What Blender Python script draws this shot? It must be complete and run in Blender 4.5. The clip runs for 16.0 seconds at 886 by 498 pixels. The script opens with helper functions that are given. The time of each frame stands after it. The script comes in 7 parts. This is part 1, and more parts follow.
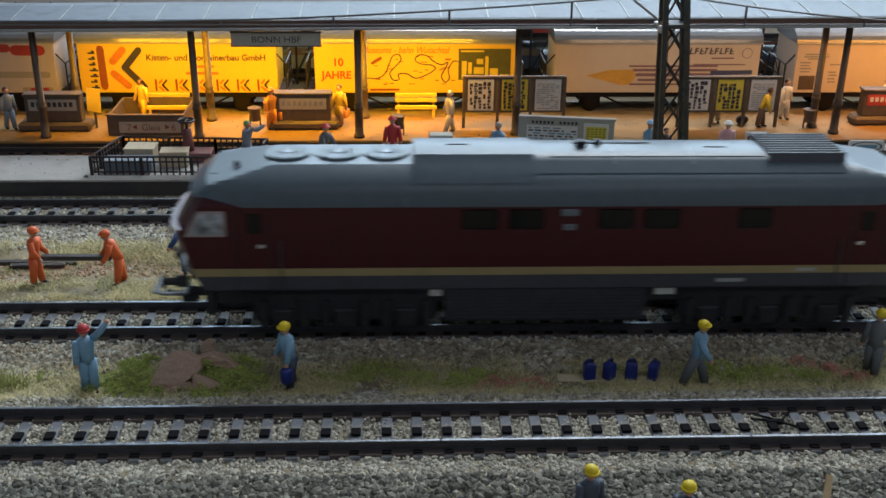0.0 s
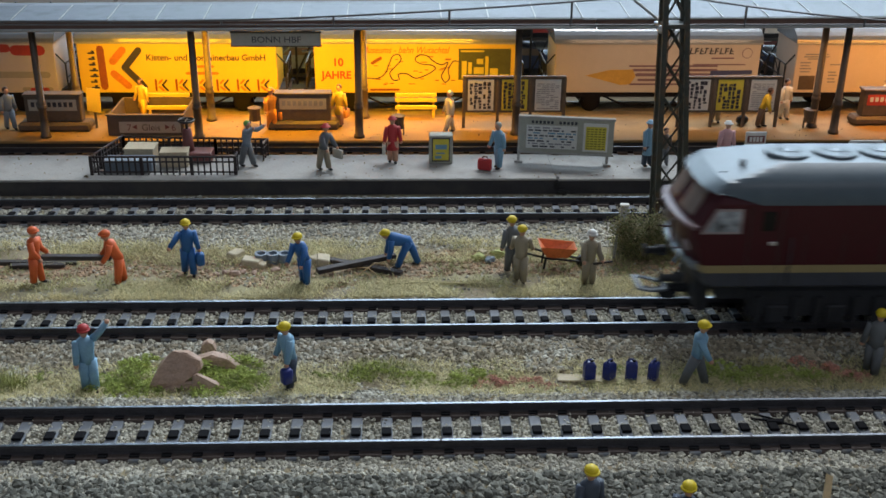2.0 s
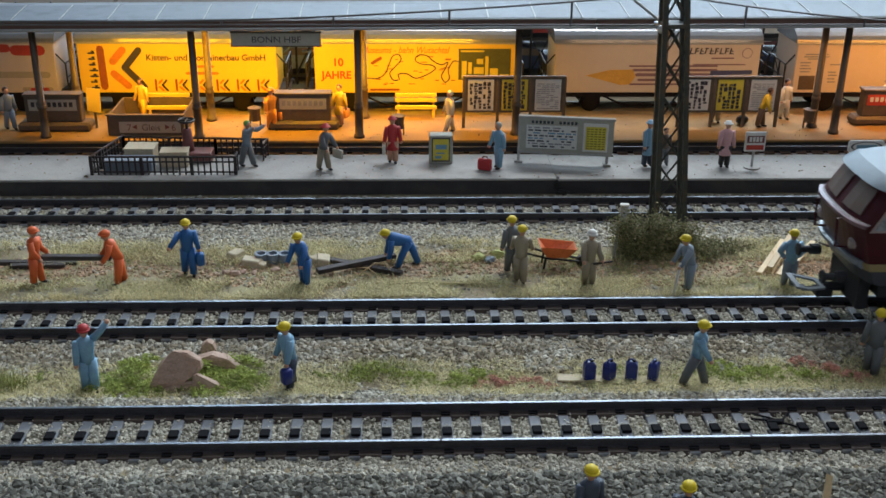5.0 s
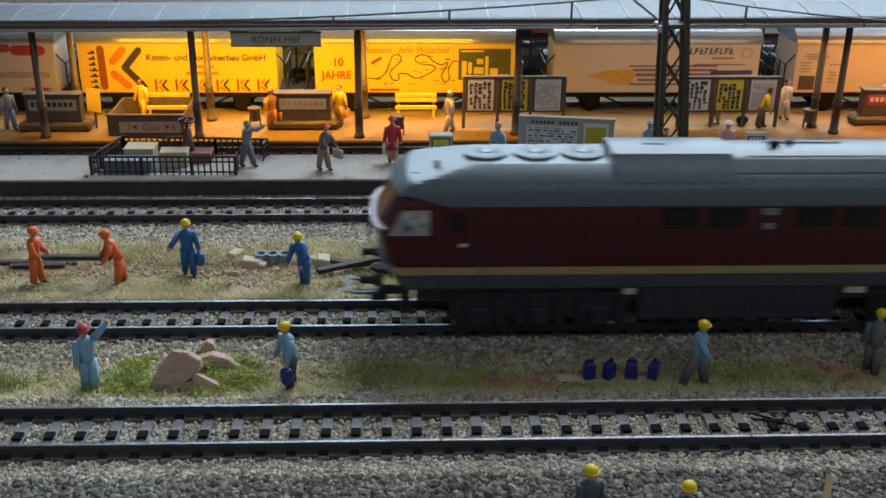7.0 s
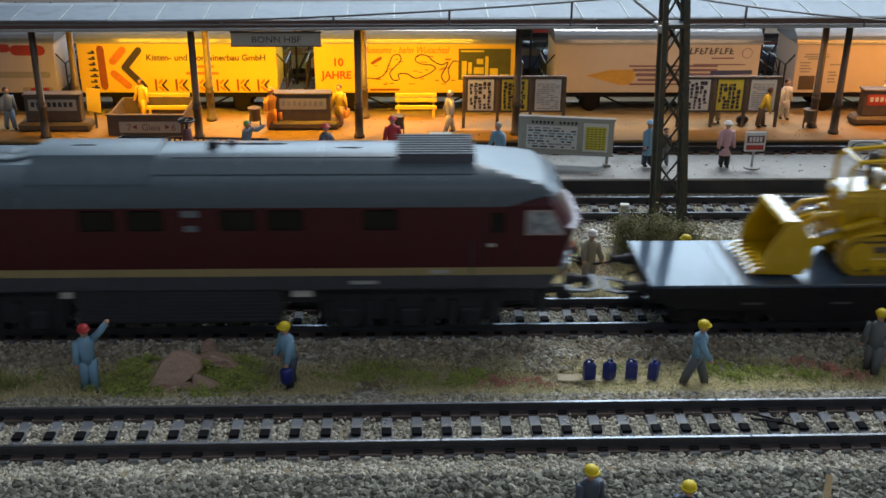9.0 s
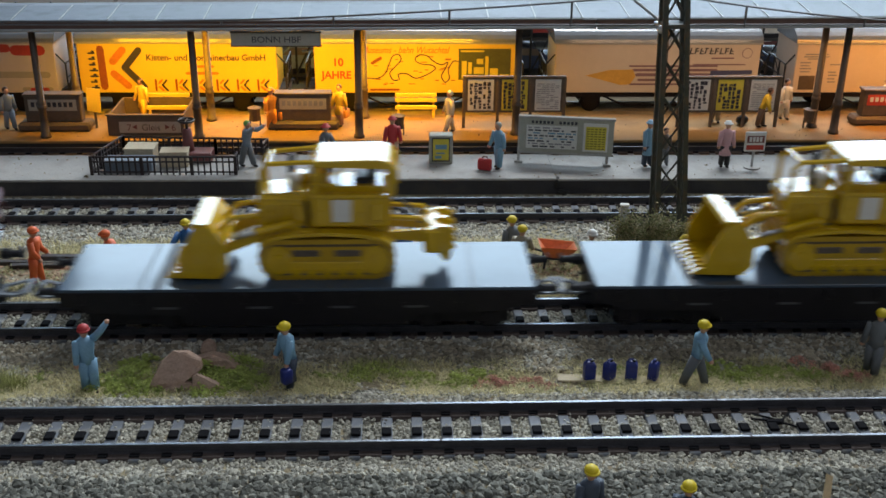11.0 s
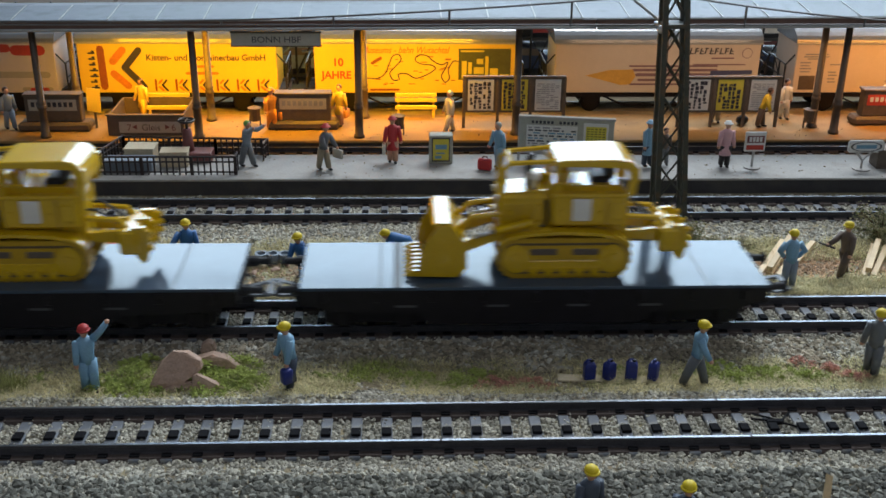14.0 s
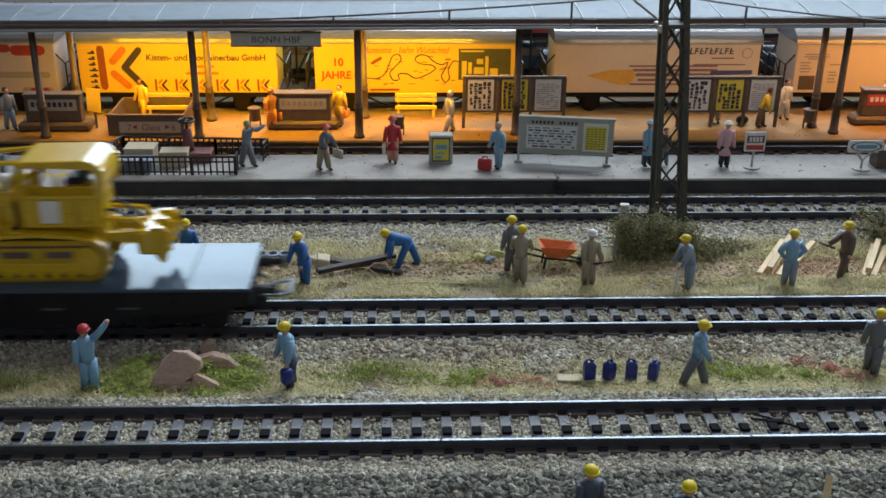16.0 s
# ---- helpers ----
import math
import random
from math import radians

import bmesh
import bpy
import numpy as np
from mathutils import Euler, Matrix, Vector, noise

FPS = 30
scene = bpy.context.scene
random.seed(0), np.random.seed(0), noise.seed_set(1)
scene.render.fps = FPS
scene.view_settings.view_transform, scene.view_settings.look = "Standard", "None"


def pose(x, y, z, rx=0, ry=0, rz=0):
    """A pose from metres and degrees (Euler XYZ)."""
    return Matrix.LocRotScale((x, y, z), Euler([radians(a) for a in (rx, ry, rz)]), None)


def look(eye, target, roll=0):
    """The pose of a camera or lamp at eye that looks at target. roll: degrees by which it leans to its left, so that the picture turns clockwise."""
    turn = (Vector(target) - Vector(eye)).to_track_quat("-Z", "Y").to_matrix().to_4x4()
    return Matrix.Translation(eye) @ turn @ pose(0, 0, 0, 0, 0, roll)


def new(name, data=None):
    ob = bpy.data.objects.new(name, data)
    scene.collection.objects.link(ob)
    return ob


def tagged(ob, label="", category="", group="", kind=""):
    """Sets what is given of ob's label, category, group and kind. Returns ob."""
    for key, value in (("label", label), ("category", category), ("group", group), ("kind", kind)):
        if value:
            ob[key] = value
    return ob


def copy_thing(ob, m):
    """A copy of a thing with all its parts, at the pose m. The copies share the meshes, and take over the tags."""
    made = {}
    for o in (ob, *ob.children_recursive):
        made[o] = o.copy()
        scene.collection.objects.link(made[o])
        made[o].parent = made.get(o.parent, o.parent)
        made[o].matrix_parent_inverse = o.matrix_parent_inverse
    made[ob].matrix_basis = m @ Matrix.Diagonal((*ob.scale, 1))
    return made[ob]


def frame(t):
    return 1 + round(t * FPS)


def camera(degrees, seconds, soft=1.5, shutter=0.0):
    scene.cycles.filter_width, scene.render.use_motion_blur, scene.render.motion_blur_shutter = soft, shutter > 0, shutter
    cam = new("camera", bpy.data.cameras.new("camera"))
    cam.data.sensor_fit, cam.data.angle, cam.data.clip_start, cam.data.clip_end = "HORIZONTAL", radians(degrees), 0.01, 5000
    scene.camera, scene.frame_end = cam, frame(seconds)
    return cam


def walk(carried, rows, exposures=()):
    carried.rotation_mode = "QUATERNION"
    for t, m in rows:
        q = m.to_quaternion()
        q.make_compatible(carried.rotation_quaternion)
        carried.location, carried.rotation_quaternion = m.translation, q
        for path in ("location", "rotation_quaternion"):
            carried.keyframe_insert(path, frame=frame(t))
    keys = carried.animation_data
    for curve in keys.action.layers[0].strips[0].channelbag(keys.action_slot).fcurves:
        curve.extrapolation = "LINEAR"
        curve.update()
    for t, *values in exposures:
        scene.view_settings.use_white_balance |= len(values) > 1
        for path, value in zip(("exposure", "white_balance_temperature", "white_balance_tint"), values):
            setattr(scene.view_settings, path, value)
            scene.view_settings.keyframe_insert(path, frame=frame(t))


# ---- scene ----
# A model railway at 1:87; the builders below take millimetres, rail top of the middle track is z = 0.
MM = 0.001

cam = camera(45.32, 16.0, soft=1.6, shutter=0.9)
EYE, AIM = (0.0, -0.28489, 0.14657), (0.01209, -0.01073, 0.02536)
walk(cam, [(0, look(EYE, AIM, 0.677)), (16, look(EYE, AIM, 0.677))])

# ---- light: a dim hall, cool lamps overhead and behind, an added front fill, warm bulbs under the canopy ----
world = bpy.data.worlds.new("hall")
scene.world = world
world.use_nodes = True
world.node_tree.nodes["Background"].inputs[0].default_value = (0.5, 0.58, 0.7, 1)
world.node_tree.nodes["Background"].inputs[1].default_value = 0.08


def area_lamp(name, eye, target, sx, sy, watts, col, spread=180):
    d = bpy.data.lights.new(name, "AREA")
    d.shape, d.size, d.size_y, d.energy, d.color = "RECTANGLE", sx, sy, watts, col
    d.spread = radians(spread)
    ob = new(name, d)
    ob.matrix_basis = look(eye, target)
    return ob


area_lamp("hall_lamp", (0.48, 1.5, 0.74), (0.1, 0, 0), 2.35, 0.6, 31.5, (0.62, 0.82, 1.0))
area_lamp("hall_lamp", (0.48, 0.95, 1.25), (0.08, 0, 0), 1.1, 0.35, 22.8, (0.88, 0.94, 1.0))
# weak fill added on the viewer's side to lift the dark fronts
area_lamp("hall_lamp", (0.4, -0.9, 1.3), (0.05, 0, 0), 1.2, 0.4, 2.1, (0.95, 0.93, 1.0))
AMBER, WARM = (1.0, 0.46, 0.010), (1.0, 0.40, 0.06)
# strip lamps under the canopy: centre, length, colour, watts
LAMPS = [(-54, 186, AMBER, 0.195), (140, 96, (1.0, 0.62, 0.34), 0.020), (246, 70, WARM, 0.050)]
for lx, ll, lc, lw in LAMPS:
    area_lamp("canopy_light", (lx * MM, 0.190, 0.0446 + 0.0085 * (lx - 20) * MM), (lx * MM, 0.214, 0.0), ll * MM, 0.010, lw, lc, 150)

# ---- materials ----
MATS = {}


def mat(name, col, rough=0.5, metal=0.0, var=0.25, scale=250.0, bump=0.15, fine=1800.0, island=0.0, rnd=0.0, dirt=None, coat=0.0, dist=0.00015, spec=0.5):
    """Colour with two scales of variation, optional dirt tint, relief."""
    m = bpy.data.materials.new(name)
    m.use_nodes = True
    nt = m.node_tree
    b = nt.nodes["Principled BSDF"]
    b.inputs["Roughness"].default_value = rough
    b.inputs["Metallic"].default_value = metal
    b.inputs["Coat Weight"].default_value = coat
    b.inputs["Specular IOR Level"].default_value = spec
    tc = nt.nodes.new("ShaderNodeTexCoord")
    n1 = nt.nodes.new("ShaderNodeTexNoise")
    n2 = nt.nodes.new("ShaderNodeTexNoise")
    for n, s in ((n1, scale), (n2, fine)):
        n.inputs["Scale"].default_value = s
        n.inputs["Detail"].default_value = 4
        nt.links.new(tc.outputs["Object"], n.inputs["Vector"])
    add = nt.nodes.new("ShaderNodeMath")
    add.operation = "ADD"
    nt.links.new(n1.outputs["Fac"], add.inputs[0])
    nt.links.new(n2.outputs["Fac"], add.inputs[1])
    val = nt.nodes.new("ShaderNodeMapRange")
    val.inputs["From Min"].default_value, val.inputs["From Max"].default_value = 0.6, 1.4
    val.inputs["To Min"].default_value, val.inputs["To Max"].default_value = 1 - var, 1 + var
    nt.links.new(add.outputs[0], val.inputs["Value"])
    last = val.outputs[0]
    for amount, node, sock in ((island, "ShaderNodeNewGeometry", "Random Per Island"), (rnd, "ShaderNodeObjectInfo", "Random")):
        if amount:
            g = nt.nodes.new(node)
            r = nt.nodes.new("ShaderNodeMapRange")
            r.inputs["To Min"].default_value, r.inputs["To Max"].default_value = 1 - amount, 1 + amount
            nt.links.new(g.outputs[sock], r.inputs["Value"])
            mul = nt.nodes.new("ShaderNodeMath")
            mul.operation = "MULTIPLY"
            nt.links.new(last, mul.inputs[0])
            nt.links.new(r.outputs[0], mul.inputs[1])
            last = mul.outputs[0]
    mix = nt.nodes.new("ShaderNodeVectorMath")
    mix.operation = "SCALE"
    mix.inputs[0].default_value = col
    nt.links.new(last, mix.inputs["Scale"])
    out = mix.outputs[0]
    if dirt:
        ramp = nt.nodes.new("ShaderNodeMapRange")
        ramp.inputs["From Min"].default_value, ramp.inputs["From Max"].default_value = 0.5, 0.68
        nt.links.new(n1.outputs["Fac"], ramp.inputs["Value"])
        mx = nt.nodes.new("ShaderNodeMix")
        mx.data_type = "RGBA"
        nt.links.new(ramp.outputs[0], mx.inputs["Factor"])
        nt.links.new(out, mx.inputs["A"])
        mx.inputs["B"].default_value = (*dirt, 1)
        out = mx.outputs["Result"]
    nt.links.new(out, b.inputs["Base Color"])
    if bump:
        bp = nt.nodes.new("ShaderNodeBump")
        bp.inputs["Strength"].default_value, bp.inputs["Distance"].default_value = bump, dist
        nt.links.new(n2.outputs["Fac"], bp.inputs["Height"])
        nt.links.new(bp.outputs[0], b.inputs["Normal"])
    MATS[name] = m
    return m


mat("ground_soil", (0.28, 0.23, 0.15), 0.95, var=0.4, scale=60, fine=900, bump=0.6, dist=0.0006, dirt=(0.36, 0.32, 0.18))
mat("ballast", (0.41, 0.395, 0.335), 0.9, var=0.35, island=0.55, scale=40)
mat("scrub", (0.30, 0.26, 0.19), 0.95, var=0.4, island=0.5, scale=45)
mat("coarse_stone", (0.165, 0.165, 0.14), 0.9, var=0.45, island=0.65, scale=40)
mat("wood_chips", (0.52, 0.33, 0.19), 0.9, var=0.3, island=0.6, scale=60)
mat("soil_crumbs", (0.42, 0.29, 0.19), 0.95, var=0.3, island=0.5, scale=60)
mat("rail_side", (0.052, 0.050, 0.056), 0.55, 0.0, var=0.4, spec=0.35)
# dark brown of the rail foot with the rail's shadow painted in
mat("rail_foot", (0.075, 0.058, 0.052), 0.7, 0.0, var=0.4, spec=0.2)
mat("ballast_cream", (0.43, 0.41, 0.34), 0.9, var=0.3, island=0.45, scale=40)
mat("rail_head", (0.20, 0.22, 0.25), 0.36, 1.0, var=0.15, bump=0.05)
mat("print_ochre", (0.62, 0.36, 0.07), 0.5, var=0.15)
mat("print_plum", (0.22, 0.13, 0.15), 0.5, var=0.2)
mat("print_navy", (0.06, 0.07, 0.16), 0.5, var=0.2)
mat("sleeper", (0.145, 0.16, 0.185), 0.65, var=0.3, rnd=0.25, dirt=(0.22, 0.21, 0.185))
mat("chair", (0.010, 0.010, 0.012), 0.9, spec=0.1)
mat("concrete_white", (0.385, 0.375, 0.355), 0.8, var=0.2, scale=70, fine=1200, bump=0.3, dirt=(0.29, 0.275, 0.25))
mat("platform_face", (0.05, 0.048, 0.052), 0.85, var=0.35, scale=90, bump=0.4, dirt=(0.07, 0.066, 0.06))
mat("platform_wood", (0.33, 0.205, 0.075), 0.7, var=0.22, scale=60, bump=0.3, dirt=(0.25, 0.15, 0.055))
mat("fascia_brown", (0.10, 0.05, 0.04), 0.5, var=0.3)
mat("roof_grey", (0.145, 0.17, 0.205), 0.5, rnd=0.14, var=0.2, scale=120, bump=0.25, dirt=(0.11, 0.13, 0.155), spec=0.36)
mat("grey_trim", (0.33, 0.34, 0.34), 0.45, var=0.2)
mat("post_brown", (0.08, 0.06, 0.045), 0.45, var=0.3)
mat("mast_green", (0.045, 0.05, 0.042), 0.55, var=0.35, dirt=(0.08, 0.055, 0.035))
mat("wire", (0.12, 0.12, 0.13), 0.4, 0.4)
mat("loco_red", (0.053, 0.0046, 0.0098), 0.35, var=0.12, bump=0.03, spec=0.3)
mat("loco_roof", (0.076, 0.104, 0.128), 0.36, var=0.14, bump=0.05, spec=0.42)
mat("loco_skirt", (0.046, 0.050, 0.066), 0.5, var=0.18, bump=0.05)
mat("loco_band", (0.30, 0.235, 0.11), 0.4, var=0.1, bump=0.03)
mat("fan_grey", (0.13, 0.16, 0.19), 0.32, var=0.15)
mat("bogie_black", (0.026, 0.027, 0.032), 0.65, var=0.3, spec=0.35)
mat("loco_under", (0.040, 0.042, 0.050), 0.6, var=0.25, spec=0.3)
mat("steel", (0.55, 0.56, 0.58), 0.35, 1.0, var=0.2)
mat("loop_metal", (0.17, 0.19, 0.215), 0.55, 0.0, var=0.2, spec=0.35)
mat("dark_glass", (0.008, 0.008, 0.009), 0.15, bump=0, spec=0.2)
mat("pane", (0.17, 0.135, 0.12), 0.4, var=0.15, scale=160, bump=0, spec=0.22)
# pale blotchy base stands in for reflections and brightness seen through the glass
mat("pane_light", (0.27, 0.30, 0.34), 0.1, var=0.75, scale=210, fine=420, bump=0)
mat("window_frame", (0.34, 0.28, 0.29), 0.35, 0.3, bump=0)
mat("white_part", (0.72, 0.70, 0.66), 0.6, var=0.1)
mat("deck_grey", (0.05, 0.075, 0.11), 0.11, spec=0.32, var=0.12, scale=90, bump=0.06)
# dull dark tone for the shaded band painted across the deck
mat("deck_dark", (0.03, 0.034, 0.042), 0.55)
mat("wagon_black", (0.011, 0.0095, 0.012), 0.5, var=0.3, spec=0.25)
mat("dozer_yellow", (0.60, 0.375, 0.006), 0.2, var=0.12, scale=120, bump=0.10, coat=0.5)
mat("dozer_track", (0.46, 0.275, 0.006), 0.4, var=0.12)
mat("black", (0.015, 0.015, 0.017), 0.45)
mat("paper_white", (0.66, 0.66, 0.64), 0.7, var=0.06)
mat("ink", (0.035, 0.035, 0.05), 0.7)
mat("ink_grey", (0.28, 0.28, 0.30), 0.7)
mat("ink_mark", (0.07, 0.07, 0.075), 0.7)
mat("ink_blue", (0.15, 0.30, 0.42), 0.7)
mat("panel_yellow", (0.62, 0.53, 0.06), 0.6, var=0.12)
mat("sign_grey", (0.40, 0.38, 0.33), 0.6, var=0.12)
mat("board_grey", (0.36, 0.36, 0.31), 0.6, var=0.12)
mat("brown_wood", (0.105, 0.08, 0.06), 0.6, var=0.3)
mat("box_yellow", (0.80, 0.56, 0.05), 0.40, var=0.04, bump=0.03)
mat("box_cream", (0.60, 0.52, 0.44), 0.5, var=0.05, bump=0.03)
mat("box_lip", (0.20, 0.13, 0.15), 0.35, bump=0.03)
mat("box_pale", (0.62, 0.57, 0.55), 0.5, var=0.06, bump=0.03)
mat("car_roof", (0.20, 0.23, 0.265), 0.17, var=0.12, bump=0.03)
mat("logo_brown", (0.30, 0.085, 0.02), 0.5)
mat("logo_orange", (0.62, 0.20, 0.02), 0.5)
mat("logo_dark", (0.05, 0.045, 0.055), 0.5)
mat("logo_red", (0.46, 0.05, 0.03), 0.5)
mat("logo_olive", (0.085, 0.095, 0.025), 0.5)
mat("rail_fence", (0.028, 0.020, 0.022), 0.5, var=0.2)
mat("maroon", (0.16, 0.05, 0.045), 0.5)
mat("canister_blue", (0.012, 0.025, 0.19), 0.4, bump=0.04)
mat("wood_light", (0.68, 0.50, 0.28), 0.6, var=0.15, rnd=0.12)
mat("wood_dark", (0.045, 0.036, 0.035), 0.7, var=0.3)
mat("orange_tub", (0.72, 0.18, 0.05), 0.4, bump=0.05)
mat("rock_brown", (0.46, 0.315, 0.24), 0.75, var=0.3, scale=90, bump=0.3, dist=0.0003, dirt=(0.42, 0.26, 0.18))
mat("rock_cream", (0.55, 0.47, 0.33), 0.8, var=0.2, bump=0.4)
mat("grass_dry", (0.60, 0.53, 0.285), 0.8, var=0.35, island=0.35, scale=45)
mat("grass_green", (0.34, 0.35, 0.13), 0.8, var=0.3, island=0.4, scale=45)
mat("moss_green", (0.37, 0.43, 0.11), 0.85, var=0.3, island=0.3)
mat("moss_red", (0.60, 0.30, 0.23), 0.85, var=0.3, island=0.3)
mat("moss_deep", (0.25, 0.30, 0.08), 0.9, var=0.3, island=0.35)
mat("leaf_dark", (0.17, 0.185, 0.075), 0.8, var=0.3, island=0.5)
mat("twig", (0.10, 0.07, 0.04), 0.8)
mat("skin", (0.55, 0.30, 0.20), 0.5, bump=0.03)
mat("hall_wall", (0.37, 0.37, 0.38), 0.9, scale=4, fine=60)
mat("hall_floor", (0.12, 0.11, 0.10), 0.6, scale=4, fine=60)
mat("table_side", (0.05, 0.05, 0.05), 0.7, scale=20)
for cname, c in dict(helmet_yellow=(0.66, 0.50, 0.01), helmet_red=(0.42, 0.03, 0.03), helmet_white=(0.7, 0.7, 0.68), helmet_green=(0.16, 0.34, 0.06),
                     cloth_orange=(0.72, 0.13, 0.03), cloth_blue=(0.018, 0.115, 0.34), cloth_light=(0.20, 0.37, 0.52), cloth_grey=(0.13, 0.14, 0.15), cloth_navy=(0.045, 0.06, 0.09),
                     cloth_beige=(0.32, 0.27, 0.19), cloth_brown=(0.12, 0.085, 0.065), cloth_red=(0.46, 0.03, 0.035), cloth_pink=(0.62, 0.36, 0.38),
                     cloth_white=(0.66, 0.62, 0.55), cloth_yellow=(0.70, 0.50, 0.04), cloth_steel=(0.22, 0.27, 0.33), cloth_amber=(0.62, 0.26, 0.04),
                     bush_mid=(0.30, 0.26, 0.13), hair=(0.06, 0.03, 0.02), shoe=(0.02, 0.018, 0.018), car_blue=(0.03, 0.05, 0.12), car_red=(0.35, 0.03, 0.02),
                     green_wall=(0.10, 0.17, 0.07), cream_wall=(0.62, 0.60, 0.52)).items():
    mat(cname, c, 0.55, var=0.12, bump=0.06)

# ---- mesh builders (millimetres) ----


def part(name, bm, material, parent=None, label="", smooth=False, loc=None):
    """Links a bmesh as one mesh object under its thing."""
    bmesh.ops.recalc_face_normals(bm, faces=bm.faces)
    bm.transform(Matrix.Scale(MM, 4))
    me = bpy.data.meshes.new(name)
    bm.to_mesh(me)
    bm.free()
    for mt in material if isinstance(material, (list, tuple)) else [material]:
        me.materials.append(MATS[mt])
    if smooth:
        me.polygons.foreach_set("use_smooth", [True] * len(me.polygons))
    ob = new(name, me)
    ob.parent = parent
    if loc:
        ob.location = [c * MM for c in loc]
    return tagged(ob, label)


def thing(name, label, category, x=0, y=0, z=0, rz=0, group="", kind=""):
    ob = new(name)
    ob.empty_display_size = 0.005
    ob.matrix_basis = pose(x * MM, y * MM, z * MM, 0, 0, rz)
    return tagged(ob, label, category, group, kind)


def box(bm, x0, x1, y0, y1, z0, z1, bev=0.0, mi=0):
    vs = [bm.verts.new((x, y, z)) for z in (z0, z1) for y in (y0, y1) for x in (x0, x1)]
    fs = [bm.faces.new([vs[i] for i in f]) for f in ((0, 2, 3, 1), (4, 5, 7, 6), (0, 1, 5, 4), (2, 6, 7, 3), (0, 4, 6, 2), (1, 3, 7, 5))]
    for f in fs:
        f.material_index = mi
    if bev:
        es = {e for f in fs for e in f.edges}
        bmesh.ops.bevel(bm, geom=list(es), offset=bev, segments=1, affect="EDGES", profile=0.5, material=mi)
    return bm


def ring_loft(bm, rings, mi=0, cap=True):
    """Skins rings of equally many points."""
    rows = [[bm.verts.new(p) for p in r] for r in rings]
    n = len(rows[0])
    for a, b in zip(rows, rows[1:]):
        for i in range(n):
            bm.faces.new((a[i], a[(i + 1) % n], b[(i + 1) % n], b[i])).material_index = mi
    if cap:
        bm.faces.new(rows[0][::-1]).material_index = mi
        bm.faces.new(rows[-1]).material_index = mi
    return bm


def tube(bm, pts, radii, seg=8, mi=0, squash=1.0):
    """A round limb along points; squash flattens it along the world's y."""
    pts = [Vector(p) for p in pts]
    rings = []
    for i, p in enumerate(pts):
        d = (pts[min(i + 1, len(pts) - 1)] - pts[max(i - 1, 0)]).normalized()
        a = d.cross(Vector((0, 1, 0)))
        if a.length < 0.1:
            a = d.cross(Vector((1, 0, 0)))
        a.normalize()
        b = d.cross(a)
        r = radii[i] if isinstance(radii, (list, tuple)) else radii
        ring = []
        for k in range(seg):
            t = 2 * math.pi * k / seg
            o = a * math.cos(t) * r + b * math.sin(t) * r
            ring.append(p + Vector((o.x, o.y * squash, o.z)))
        rings.append(ring)
    return ring_loft(bm, rings, mi)


def prism(bm, pts, axis, a, b, mi=0):
    """Extrudes a 2D outline along an axis from a to b (x: points are y, z; y: x, z; z: x, y)."""
    def at(p, v):
        return {"x": (v, p[0], p[1]), "y": (p[0], v, p[1]), "z": (p[0], p[1], v)}[axis]
    return ring_loft(bm, [[at(p, a) for p in pts], [at(p, b) for p in pts]], mi)


def ball(bm, c, r, mi=0, sub=2, sx=1, sy=1, sz=1, rough=0.0, rng=random):
    vs = bmesh.ops.create_icosphere(bm, subdivisions=sub, radius=1)["verts"]
    for v in vs:
        k = r * (1 + rng.uniform(-rough, rough))
        v.co = Vector((c[0] + v.co.x * k * sx, c[1] + v.co.y * k * sy, c[2] + v.co.z * k * sz))
    for f in {f for v in vs for f in v.link_faces}:
        f.material_index = mi
    return bm


def B():
    return bmesh.new()


def lettering(body, material, parent, x, y, z, size, rx=90, rz=0, align="LEFT", name="lettering", stretch=1.0, bold=0.0, slant=0.0):
    """Flat letters in the built-in font, facing the viewer's side."""
    cu = bpy.data.curves.new("letters", "FONT")
    cu.body, cu.size, cu.align_x = body, size * MM, align
    cu.extrude, cu.offset, cu.shear = 0.00003, bold * MM, slant
    tmp = bpy.data.objects.new("letters", cu)
    scene.collection.objects.link(tmp)
    me = bpy.data.meshes.new_from_object(tmp)
    bpy.data.objects.remove(tmp)
    me.transform(Matrix.Diagonal((stretch, 1, 1, 1)))
    me.materials.clear()
    me.materials.append(MATS[material])
    ob = new(name, me)
    ob.parent = parent
    ob.matrix_basis = pose(x * MM, y * MM, z * MM, rx, 0, rz)
    return ob


